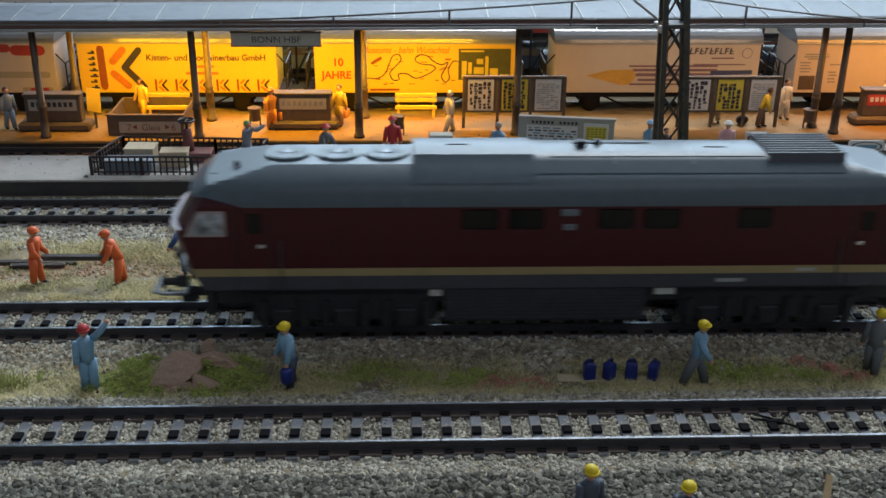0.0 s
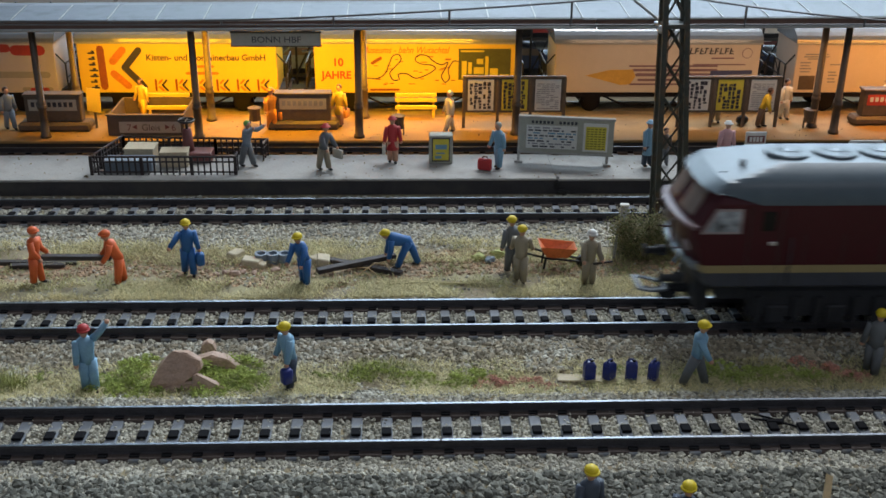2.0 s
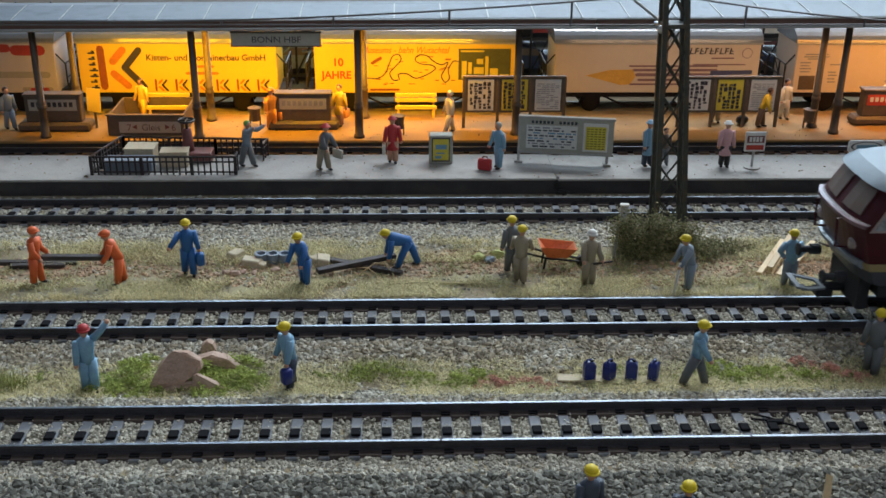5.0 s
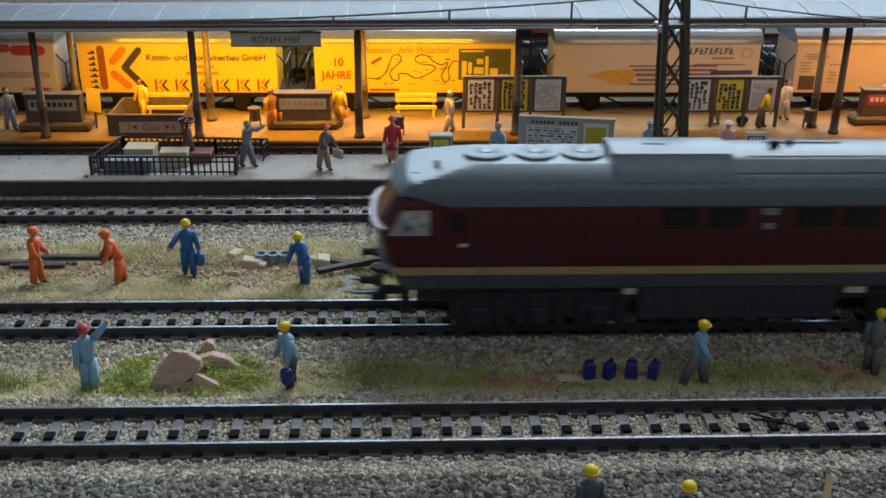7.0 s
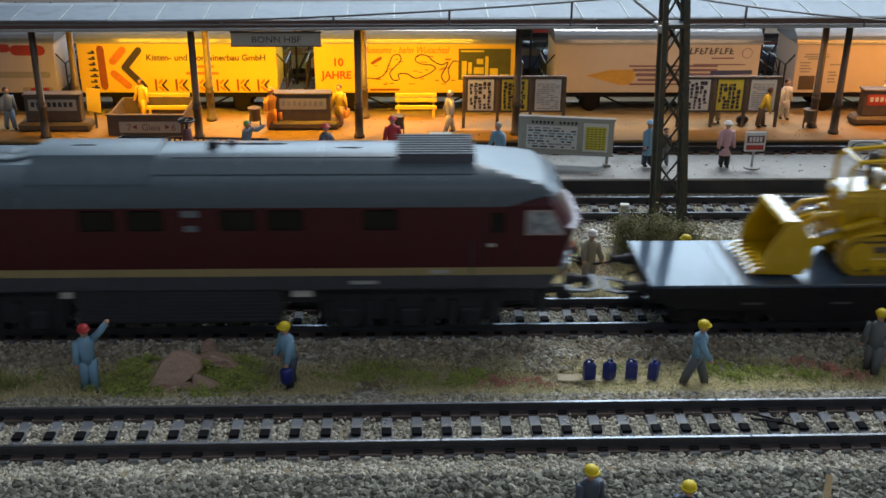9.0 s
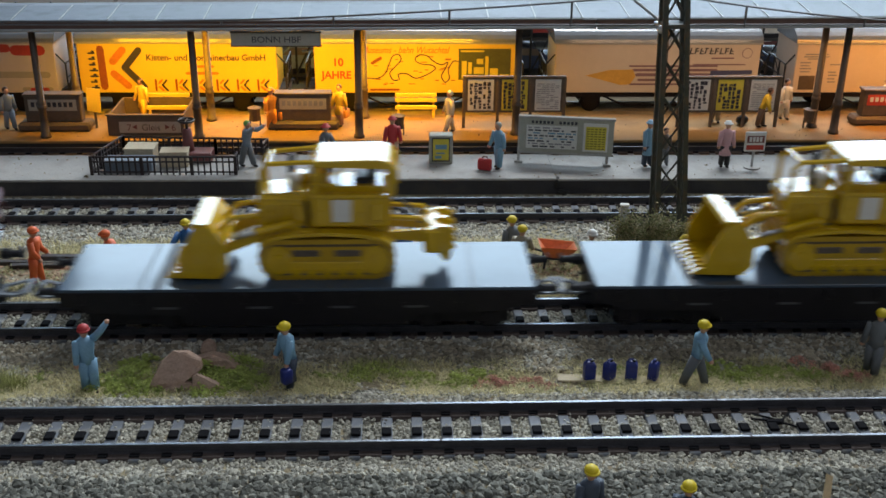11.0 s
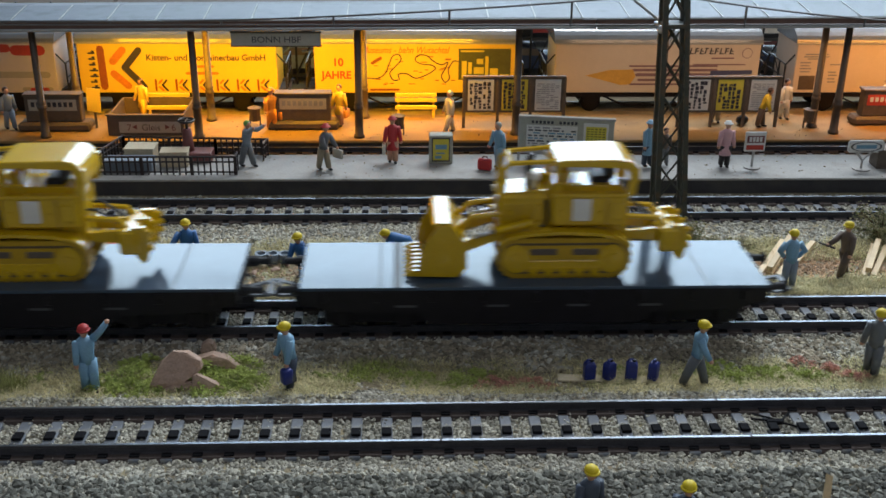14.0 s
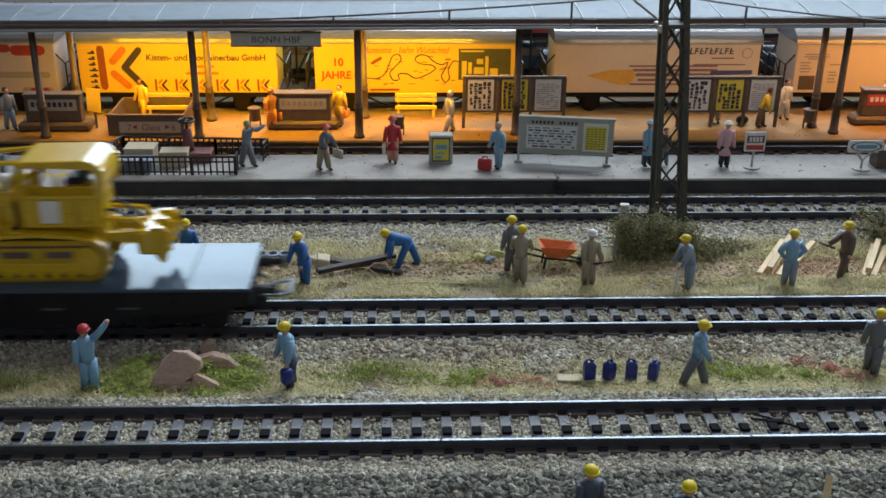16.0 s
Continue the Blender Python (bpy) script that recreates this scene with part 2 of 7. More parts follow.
def scatter(name, centres, sizes, material, label, category, tilt=True, base="ico", flat=(0.6, 1.0), seed=1, jag=0.36):
    """Thousands of small stones or leaf bits as one stuff object."""
    rng = np.random.default_rng(seed)
    if base == "ico":
        tb = bmesh.new()
        bmesh.ops.create_icosphere(tb, subdivisions=1, radius=1)
        V = np.array([v.co[:] for v in tb.verts])
        F = np.array([[v.index for v in f.verts] for f in tb.faces])
        tb.free()
    else:
        V = np.array([(1, 0, 0), (-0.6, 0.8, 0.15), (-0.6, -0.8, -0.15), (0, 0, 0.7), (0.1, 0.1, -0.6)], float)
        F = np.array([(0, 1, 3), (1, 2, 3), (2, 0, 3), (1, 0, 4), (2, 1, 4), (0, 2, 4)])
    n, nv = len(centres), len(V)
    W = np.repeat(V[None], n, 0) * (1 + rng.uniform(-jag, jag, (n, nv, 1)))
    W *= np.stack([rng.uniform(0.7, 1.25, n), rng.uniform(0.7, 1.25, n), rng.uniform(*flat, n)], 1)[:, None, :]
    a = rng.uniform(0, 2 * np.pi, n)
    b = rng.uniform(-0.6, 0.6, n) if tilt else np.zeros(n)
    ca, sa, cb, sb = np.cos(a), np.sin(a), np.cos(b), np.sin(b)
    x, y, z = W[..., 0], W[..., 1], W[..., 2]
    y, z = y * cb[:, None] - z * sb[:, None], y * sb[:, None] + z * cb[:, None]
    x, y = x * ca[:, None] - y * sa[:, None], x * sa[:, None] + y * ca[:, None]
    W = np.stack([x, y, z], -1) * np.asarray(sizes)[:, None, None] + np.asarray(centres)[:, None, :]
    return raw_mesh(name, W.reshape(-1, 3), (F[None] + (np.arange(n) * nv)[:, None, None]).reshape(-1, 3), material, label, category)


def raw_mesh(name, verts, faces, material, label, category, kind="stuff", parent=None):
    me = bpy.data.meshes.new(name)
    me.vertices.add(len(verts))
    me.vertices.foreach_set("co", (np.asarray(verts) * MM).astype(np.float32).ravel())
    k = faces.shape[1]
    me.loops.add(faces.size)
    me.loops.foreach_set("vertex_index", faces.astype(np.int32).ravel())
    me.polygons.add(len(faces))
    me.polygons.foreach_set("loop_start", np.arange(0, faces.size, k, dtype=np.int32))
    me.polygons.foreach_set("use_smooth", [False] * len(faces))
    me.update(calc_edges=True)
    me.materials.append(MATS[material])
    ob = new(name, me)
    ob.parent = parent
    return tagged(ob, label, category, kind=kind)


# ---- plan ----
TRACKS = [("track_near", -62.2, 1.7), ("track_middle", 0.0, 0.0), ("track_platform", 96.2, -3.5), ("track_between", 161.0, -4.0), ("track_rear", 245.0, -7.0)]
PROFILE = [(-420, -16), (-125, -14), (-104, -8), (-84, -3.0), (-78, -1.95), (-46, -1.95), (-41, -3.4), (-22, -3.6), (-16, -3.6), (15, -3.6), (20, -4.6), (62, -5.6), (80, -7.05), (300, -7.05), (700, -9)]


def gz(x, y):
    z = np.interp(y, [p[0] for p in PROFILE], [p[1] for p in PROFILE])
    return z + 0.35 * np.sin(x * 0.11 + y * 0.07) * np.sin(y * 0.13 - x * 0.05) * (1 if (18 < y < 75 or -45 < y < -17 or y < -80) else 0.2)


def gzs(x, y):
    return float(gz(x, y))


def ground():
    xs, ys = np.arange(-900, 901, 12.0), np.concatenate([np.arange(-420, -110, 10.0), np.arange(-110, 120, 2.0), np.arange(120, 701, 10.0)])
    X, Y = np.meshgrid(xs, ys)
    Z = np.vectorize(gzs)(X, Y)
    nx, ny = len(xs), len(ys)
    i = np.arange(nx * ny).reshape(ny, nx)
    F = np.stack([i[:-1, :-1], i[:-1, 1:], i[1:, 1:], i[1:, :-1]], -1).reshape(-1, 4)
    raw_mesh("ground", np.stack([X, Y, Z], -1).reshape(-1, 3), F, "ground_soil", "brown earthen scenery base of the model railway", "ground", "structure")
    bm = B()
    for x0, x1, y0, y1 in ((-900, 900, -420, -408), (-900, 900, 688, 700), (-900, -888, -408, 688), (888, 900, -408, 688)):
        box(bm, x0, x1, y0, y1, -900, -18)
    box(bm, -880, 880, -400, 680, -60, -40)
    tagged(part("layout_table", bm, "table_side"), "dark plain skirting that carries the layout", "table", kind="structure")
    for nm, b in (("wall_north", (-1700, 1700, 1800, 1850, -900, 1700)), ("wall_south", (-1700, 1700, -1450, -1400, -900, 1700)),
                  ("wall_east", (1700, 1750, -1450, 1850, -900, 1700)), ("wall_west", (-1750, -1700, -1450, 1850, -900, 1700))):
        tagged(part(nm, box(B(), *b), "hall_wall"), "plain grey wall of the exhibition hall", "wall", kind="structure")
    tagged(part("floor", box(B(), -1750, 1750, -1450, 1850, -950, -900), "hall_floor"), "dark hall floor", "floor", kind="structure")
    tagged(part("ceiling", box(B(), -1750, 1750, -1450, 1850, 1700, 1750), "hall_wall"), "plain grey hall ceiling", "ceiling", kind="structure")


ground()


def track(name, yc, zr, span=(-420, 620)):
    t = thing("railway_track", "railway track with dark sleepers and worn shiny rails", "railway track", 0, yc, zr, group="railway tracks")
    for s in (-1, 1):
        bm = B()
        c = s * 8.25
        prism(bm, [(c - 1.1, -2.5), (c + 1.1, -2.5), (c + 1.1, -2.2), (c + 0.3, -2.0), (c + 0.3, -0.8), (c + 0.5, -0.6), (c + 0.5, -0.12), (c - 0.5, -0.12), (c - 0.5, -0.6), (c - 0.3, -0.8), (c - 0.3, -2.0), (c - 1.1, -2.2)], "x", *span)
        r = part("rail", bm, "rail_side", t)
        # widened dark strip: rail foot and the shadow band below the rail
        part("chair_strip", prism(B(), [(c - 3.4, -3.9), (c - 1.0, -3.9), (c - 1.0, -2.2), (c - 2.6, -2.35)], "x", *span), "rail_foot", r, "brown strip for the rail foot and the shade beside it")
        bm = B()
        box(bm, span[0], span[1], c - 0.34, c + 0.34, -0.118, 0.0)
        part("rail_head", bm, "rail_head", r, "polished steel running surface")
    bm = box(B(), -1.45, 1.45, -11.4, 11.4, -4.3, -2.5, 0.25)
    for s in (-1, 1):
        box(bm, -1.15, 1.15, s * 8.25 - 2.3, s * 8.25 - 1.12, -2.5, -1.9, 0, 1)
        box(bm, -1.25, 1.25, s * 8.25 + 1.12, s * 8.25 + 3.0, -2.5, -1.75, 0, 1)
    box(bm, -1.2, 1.2, -2.9, 0.2, -2.5, -1.7, 0.2, 1)
    first = part("sleeper", bm, ("sleeper", "chair"), t)
    off = {"track_near": -107.9, "track_middle": -1.2, "track_platform": 1.6}.get(name, 0) % 7.444
    x = span[0] + 4
    x = math.ceil((x - off) / 7.444) * 7.444 + off
    for jx, js in {-62.2: ((9.5, -1), (85, -1), (81, 1)), 0.0: ((36, 1), (37, -1), (-95, 1)), 96.2: ((-21, 1), (128, -1))}.get(yc, ()):
        part("rail_joint", box(box(B(), jx - 0.25, jx + 0.25, js * 8.25 - 0.45, js * 8.25 + 0.45, -0.3, 0.06), jx - 2.2, jx + 2.2, js * 8.25 - 0.75, js * 8.25 - 0.45, -1.8, -0.7), "rail_side", t, "dark rail joiner")
    first.location = (x * MM, 0, 0)
    while x + 7.444 < span[1]:
        x += 7.444
        o = new("sleeper", first.data)
        o.parent = t
        o.location = ((x + random.uniform(-0.15, 0.15)) * MM, 0, 0)
        o.rotation_euler = (0, 0, random.uniform(-0.012, 0.012))
    return t


for tn, ty, tz in TRACKS:
    track(tn, ty, tz, (-760, 840) if tn == "track_middle" else (-300, 360))


def platforms():
    p = thing("platform_outer", "low platform with a pale concrete top and near-black side", "platform", kind="structure")
    part("deck", box(B(), -330, 63.1, 116.5, 147, -1.0, 0.0, 0.25), "concrete_white", p)
    part("deck", box(B(), 63.1, 380, 116.3, 146, -1.2, -0.2, 0.25), "concrete_white", p)
    part("side_wall", box(B(), -330, 380, 117.3, 146, -8, -1.0), "platform_face", p, "near-black platform edge wall")
    part("debris", ball(ball(ball(B(), (63.6, 116.4, -2.5), 1.1, 0, 2, 1.2, 0.6, 1.6, 0.3), (66, 115.6, -5.4), 1.5, 0, 2, 1.8, 0.7, 0.7, 0.3), (64, 117.5, 0.0), 0.8, 0, 2, 0.8, 1.6, 0.25, 0.3), "black", p, "dark crumbled chip at the joint of two slabs")
    q = thing("platform_inner", "station platform with an ochre surface under the canopy", "platform", kind="structure")
    part("deck", box(B(), -330, 380, 174.5, 216, -4.0, -3.0, 0.25), "platform_wood", q)
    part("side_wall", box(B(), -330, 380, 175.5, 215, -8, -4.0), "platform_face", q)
    part("edge_strip", box(B(), -330, 380, 174.7, 177.0, -2.996, -2.75, 0.08), "platform_wood", q)
    part("deck_rear", box(B(), -330, 380, 272, 330, -7.5, -5.0, 0.2), "concrete_white", q)


platforms()


def canopy():
    c = thing("station_canopy", "grey sheet canopy with brown fascia on iron posts", "canopy")
    x = -330.0
    while x < 380:
        w, dz = 20.3, random.uniform(-0.06, 0.06)
        yf = 176 if x < 80 else 174.6
        pts = [(yf, 51.6), (yf + 1, 52.2), (199, 54.2), (217, 52.0), (217, 51.0), (199, 53.2), (yf + 1, 51.2)]
        part("roof_sheet", prism(B(), [(a, b + dz) for a, b in pts], "x", x, x + w), "roof_grey", c, "grey roofing sheet")
        part("seam", prism(B(), [(yf + 0.6, 52.15), (199, 54.2), (199, 54.5), (yf + 0.6, 52.45)], "x", x - 0.25, x + 0.25), "grey_trim", c)
        x += 20.5
    for x0, x1, yf in ((-330, 86, 175.4), (86.2, 380, 174.0)):
        part("fascia", box(B(), x0, x1, yf, yf + 1.4, 48.7, 51.6, 0.15), "fascia_brown", c, "dark brown fascia board")
        part("gutter", tube(B(), [(x0, yf - 0.2, 48.1), (x1, yf - 0.2, 48.1)], 0.7, 8), "grey_trim", c, "pale grey gutter pipe", True)
        part("edge_strip", tube(B(), [(x0, yf, 51.8), (x1, yf, 51.8)], 0.32, 6), "grey_trim", c, "pale roof edge strip", True)
    part("ceiling_boards", box(B(), -330, 380, 177, 216, 48.0, 48.6), "brown_wood", c)
    # the whole roof rises slightly along the platform
    for o in c.children:
        for v in o.data.vertices:
            v.co.z += 0.0085 * (v.co.x - 0.02)
    for px, py in ((-229, 181), (-159.6, 181.2), (-90.7, 180), (-18.3, 180.4), (53.6, 184.3), (203.3, 185.2), (196.6, 195), (-152, 209), (-89.4, 207), (-16.9, 211), (126, 208), (275, 184)):
        bm = tube(B(), [(0, 0, -3), (0, 0, -1.6), (0, 0, -1.4), (0, 0, 10), (0, 0, 10.4), (0, 0, 11.6), (0, 0, 12), (0, 0, 12.6), (0, 0, 13.4), (0, 0, 13.8), (0, 0, 48.1 + 0.0085 * (px - 20))], [2.6, 2.4, 2.0, 1.8, 2.2, 2.2, 1.8, 1.8, 2.1, 1.7, 1.5], 10)
        part("post", bm, "post_brown", c, "", True, (px, py, 0))
    s = thing("station_sign", "grey hanging station name board with dark capitals", "sign", -53.7, 178.5, 42.4)
    part("board", box(B(), -19.4, 19.4, -0.6, 0.6, -3.0, 3.0, 0.2), "sign_grey", s)
    part("rim", box(box(B(), -19.8, 19.8, -0.8, 0.8, 2.7, 3.3), -19.8, 19.8, -0.8, 0.8, -3.3, -2.8), "brown_wood", s)
    part("hanger", box(box(B(), -17, -16.4, -0.3, 0.3, 3, 4.2), 16.4, 17, -0.3, 0.3, 3, 4.2), "black", s)
    lettering("BONN HBF", "ink", s, 0.2, -0.66, -1.4, 3.9, align="CENTER", stretch=1.12)
    for lx, ll, lc, lw in LAMPS:
        b = thing("canopy_lamp", "slim strip lamp under the canopy ceiling", "lamp", lx, 190, 46.8 + 0.0085 * (lx - 20), group="canopy lamps")
        part("housing", box(B(), -ll / 2, ll / 2, -5, 5, -0.9, 0.6, 0.2), "grey_trim", b)


canopy()


def catenary():
    m = thing("catenary_mast", "tall dark lattice steel mast standing in a bush", "mast", 99.9, 78, -6)
    hb, ht, top = 5.3, 3.5, 92.0
    legs = {}
    for sx in (-1, 1):
        for sy in (-1, 1):
            bm = B()
            a, b = (sx * hb, sy * hb * 0.8, 0), (sx * ht - 6.0, sy * ht * 0.8, top)
            ring_loft(bm, [[(p[0] + dx * 0.85, p[1] + dy * 0.85, p[2]) for dx, dy in ((-1, -1), (1, -1), (1, 1), (-1, 1))] for p in (a, b)])
            part("leg", bm, "mast_green", m)
            legs[sx, sy] = (Vector(a), Vector(b))
    def at(k, t):
        return legs[k][0].lerp(legs[k][1], t)
    for i in range(7):
        t0, t1 = i / 7, (i + 1) / 7
        for k0, k1 in (((-1, -1), (1, -1)), ((1, -1), (1, 1)), ((1, 1), (-1, 1)), ((-1, 1), (-1, -1))):
            for a, b in ((at(k0, t0), at(k1, t1)), (at(k1, t0), at(k0, t1))):
                part("brace", tube(B(), [a, b], 0.38, 5), "mast_green", m)
    for t in (0.83,):
        z = t * top
        e = at((1, -1), t)
        w = at((-1, -1), t)
        part("cross_plate", box(B(), w.x - 0.8, e.x + 0.8, e.y - 1.0, -e.y + 1.0, z - 0.7, z + 0.7, 0.1), "mast_green", m)
    part("insulator", ball(tube(B(), [(-4.5, -3, 76), (-8, 4, 75.2), (-9, 10, 74.8)], 0.8, 8), (-9.5, -1, 74.8), 1.5), "steel", m, "pale metal insulator", True)
    part("cantilever", tube(B(), [(-8, 4, 76), (-19, 16, 84)], 0.55, 6), "grey_trim", m, "pale slanting stay tube")
    w = thing("overhead_wire", "thin dark contact wire with sagging carrier wire and droppers", "overhead line", 0, 96, 0)
    part("contact_wire", tube(B(), [(-330, 0, 65.4), (92, 0, 66.4), (360, 0, 67.5)], 0.33, 6), "wire", w)
    def sag(x):
        return 67.0 + 10.5 * ((x + 100) / 196) ** 1.7 if x < 96 and x > -100 else (67.0 if x <= -100 else 66.9 + 10.6 * max(0, (215 - x) / 119) ** 1.8)
    pts = [(x, 0, sag(x)) for x in range(-330, 360, 8)]
    part("carrier_wire", tube(B(), pts, 0.36, 6), "wire", w)
    for x in (-139.9, -102.3, -63.1, -23.4, 18.1, 62, 125.5, 169.8):
        part("dropper", tube(B(), [(x, 0, 65.8), (x, 0, sag(x) + 0.2)], 0.42, 6), "wire", w)


catenary()

# ---- the train ----


def plan_ring(L, W, z, nose=2.6, n=7):
    """A horizontal outline of the locomotive: straight sides, ends with rounded corners."""
    ys = [W * math.sin(math.pi / 2 * k / n) for k in range(-n, n + 1)]
    right = [(L - nose * abs(y / W) ** 4 - 0.8 * abs(y / W) ** 2, y, z) for y in ys]
    return right + [(-x, y, z) for x, y, _ in right[::-1]]


def screen_x(y, z):
    """The raked cab front at height z."""
    return 108.6 - (z - 34.4) * 0.62 - 2.6 * abs(y / 17) ** 4 - 0.8 * abs(y / 17) ** 2


def wheelset(parent, x, z, r, rim="bogie_black"):
    bm = tube(B(), [(0, -9.6, 0), (0, -7.0, 0)], r, 20)
    tube(bm, [(0, 7.0, 0), (0, 9.6, 0)], r, 20)
    tube(bm, [(0, -7.0, 0), (0, 7.0, 0)], 1.0, 8)
    for s in (-1, 1):
        for k in range(6):
            a = k * math.pi / 3
            tube(bm, [(r * 0.3 * math.cos(a), s * 9.8, r * 0.3 * math.sin(a)), (r * 0.75 * math.cos(a), s * 9.8, r * 0.75 * math.sin(a))], 0.35, 4, 1)
    ob = part("wheelset", bm, (rim, "loco_skirt"), parent)
    ob.location = (x * MM, 0, z * MM)
    WHEELS.append((ob, x, z, r))
    return ob


WHEELS = []


def buffers(parent, x, s, z=13.5, yb=10.0):
    for y in (-yb, yb):
        bm = tube(B(), [(x, y, z), (x + s * 3.0, y, z), (x + s * 3.0, y, z), (x + s * 6.2, y, z)], [1.7, 1.7, 1.1, 1.1], 10)
        tube(bm, [(x + s * 6.2, y, z), (x + s * 6.6, y, z), (x + s * 7.0, y, z)], [1.9, 2.2, 1.8], 14)
        part("buffer", bm, "bogie_black", parent)


def coupling(parent, x, s, z=8.0):
    bm = tube(B(), [(x - s * 6, 0, z), (x + s * 3, 0, z)], 1.5, 8)
    box(bm, min(x, x + s * 5), max(x, x + s * 5), -2.2, 2.2, z - 2.6, z - 0.4, 0.2)
    c = part("coupling", bm, "bogie_black", parent)
    x0, x1 = x + s * 3.0, x + s * 12.6
    bm = B()
    outer = [(x0, -3.4), (x0 + s * 6, -5.4), (x1, -5.0), (x1, 5.0), (x0 + s * 6, 5.4), (x0, 3.4)]
    inner = [(x0 + s * 1.4, -2.2), (x0 + s * 6, -3.9), (x1 - s * 1.6, -3.6), (x1 - s * 1.6, 3.6), (x0 + s * 6, 3.9), (x0 + s * 1.4, 2.2)]
    tilt = [0.0, 0.6, 1.3, 1.3, 0.6, 0.0]
    ring_loft(bm, [[(p[0], p[1], z + 0.4 + h + dz) for p, h in zip(loop, tilt)] for loop, dz in ((outer, 0), (outer, 0.6), (inner, 0.6), (inner, 0), (outer, 0))], 0, False)
    part("coupling_loop", bm, "loop_metal", c, "grey metal coupling loop")
    part("coupling_hook", prism(B(), [(x + s * 4, z - 1.4), (x + s * 9, z - 1.2), (x + s * 9.6, z + 0.6), (x + s * 8.2, z + 0.4), (x + s * 7.6, z - 0.2), (x + s * 4, z)], "y", -0.6, 0.6), "bogie_black", c)


def locomotive():
    L = thing("diesel_locomotive", "dark red diesel locomotive with grey roof and cream stripe", "locomotive", LOCO_X(0), 0, 0)
    skirt = ring_loft(B(), [plan_ring(102.5, 16.0, 15.2), plan_ring(104.5, 16.9, 16.0), plan_ring(106.5, 17, 20.2)])
    part("skirt", skirt, "loco_skirt", L, "dark grey lower body")
    part("stripe", ring_loft(B(), [plan_ring(106.7, 17.12, 20.2), plan_ring(107.4, 17.12, 22.5)]), "loco_band", L, "cream stripe along the body")
    body = ring_loft(B(), [plan_ring(107.2, 17, 22.5), plan_ring(109.4, 17, 30.5), plan_ring(110.2, 17, 33.0), plan_ring(110.0, 17, 33.8), plan_ring(108.6, 17, 34.4), plan_ring(104.6, 16.95, 40.8), plan_ring(102.6, 15.2, 44.2)])
    part("body", body, "loco_red", L, "dark red body side")
    part("underframe", box(B(), -98, 98, -13.5, 13.5, 10.4, 15.3), "bogie_black", L)
    half = [(17.16, 40.6), (17.1, 42.0), (16.7, 43.6), (16.0, 45.1), (15.0, 46.4), (13.7, 47.5), (12.2, 48.4), (10.6, 49.2), (9.0, 49.9), (8.6, 50.05), (4.0, 50.2)]
    section = [(-w, z) for w, z in half] + half[::-1]
    rings = []
    for x in [-104.6, -103.8] + list(np.arange(-102.5, -74, 2.5)) + [-60, -30, 0, 30, 60] + list(np.arange(75, 103, 2.5)) + [103.8, 104.6]:
        a, sgn = abs(x), (1 if x > 0 else -1)
        u = min(1, max(0, (a - 78) / 26))
        cap = 50.3 - max(0, a - 79) * 0.185 - max(0, a - 100.5) * 0.45
        low = 40.6 + 3.2 * min(1, max(0, (a - 90) / 13))
        rings.append([(x - sgn * u * (2.4 * abs(w / 17) ** 4 + 0.8 * (w / 17) ** 2), w * (1 - 0.02 * u), min(cap, max(z, low + 0.01 * (z - 40.6)))) for w, z in section])
    crown = part("roof", ring_loft(B(), rings), "loco_roof", L, "blue-grey roof with sloping ends", True)
    crown.data.set_sharp_from_angle(angle=radians(15))
    for x in (-44, 81, 91):
        part("roof_seam", box(B(), x, x + 0.35, -17.25, -17.05, 41.0, 43.4), "fan_grey", L)
    for k in range(4):
        part("side_panel_groove", box(B(), -74 + k * 11, -73.75 + k * 11, -17.08, -16.98, 23.0, 32.0), "black", L)
    for s in (-1, 1):
        # end windscreens, nose ledge, lamps
        for sy in (-1, 1):
            pts = [(s * (screen_x(y, z) + 0.15), sy * y, z) for y, z in ((2.2, 35.8), (7, 35.8), (12.4, 35.8), (11.6, 42.7), (7, 42.9), (2.2, 42.9))]
            fr = [(s * (screen_x(y, z) + 0.08), sy * y, z) for y, z in ((1.7, 35.3), (7, 35.3), (13.0, 35.3), (12.2, 43.2), (7, 43.4), (1.7, 43.4))]
            for nm, pp, mt, d in (("windscreen_frame", fr, "loco_red", 0.3), ("windscreen", pts, "pane", 0.5)):
                bm = B()
                ring_loft(bm, [pp, [(p[0] + s * d * 0.5, p[1], p[2]) for p in pp]])
                part(nm, bm, mt, L, "cab windscreen in a dark red frame")
            part("head_lamp", tube(B(), [(s * 104, sy * 11.8, 27), (s * 108.0, sy * 11.8, 27)], 1.7, 12), "window_frame", L, "round pale head lamp", True)
            part("hand_rail", tube(B(), [(s * 106.6, sy * 8, 24), (s * 110.6, sy * 8, 24.4), (s * 111.2, sy * 8, 33), (s * 109.0, sy * 8, 33.4)], 0.35, 5), "loco_red", L)
        lip = plan_ring(110.2, 17.0, 0)[:15]
        part("ledge", ring_loft(B(), [[(s * (p[0] + 0.3), p[1], z) for p in lip] + [(s * (p[0] - 1.0), p[1], z) for p in lip[::-1]] for z in (33.2, 34.2)]), "box_lip", L, "pale lip below the windscreens")
        rim = plan_ring(107.4, 17.0, 0)[2:13]
        part("nose_ledge", ring_loft(B(), [[(s * (p[0] + o), p[1], z) for p in rim] + [(s * (p[0] - 1.0), p[1], z) for p in rim[::-1]] for z, o in ((20.4, 0.2), (21.4, 1.3), (22.6, 1.5), (23.0, 0.9))]), "car_roof", L, "pale grey ledge round the lower nose")
        part("apron", box(B(), *sorted((s * 99, s * 102.5)), -11, 11, 5.0, 15.3, 0.6), "bogie_black", L)
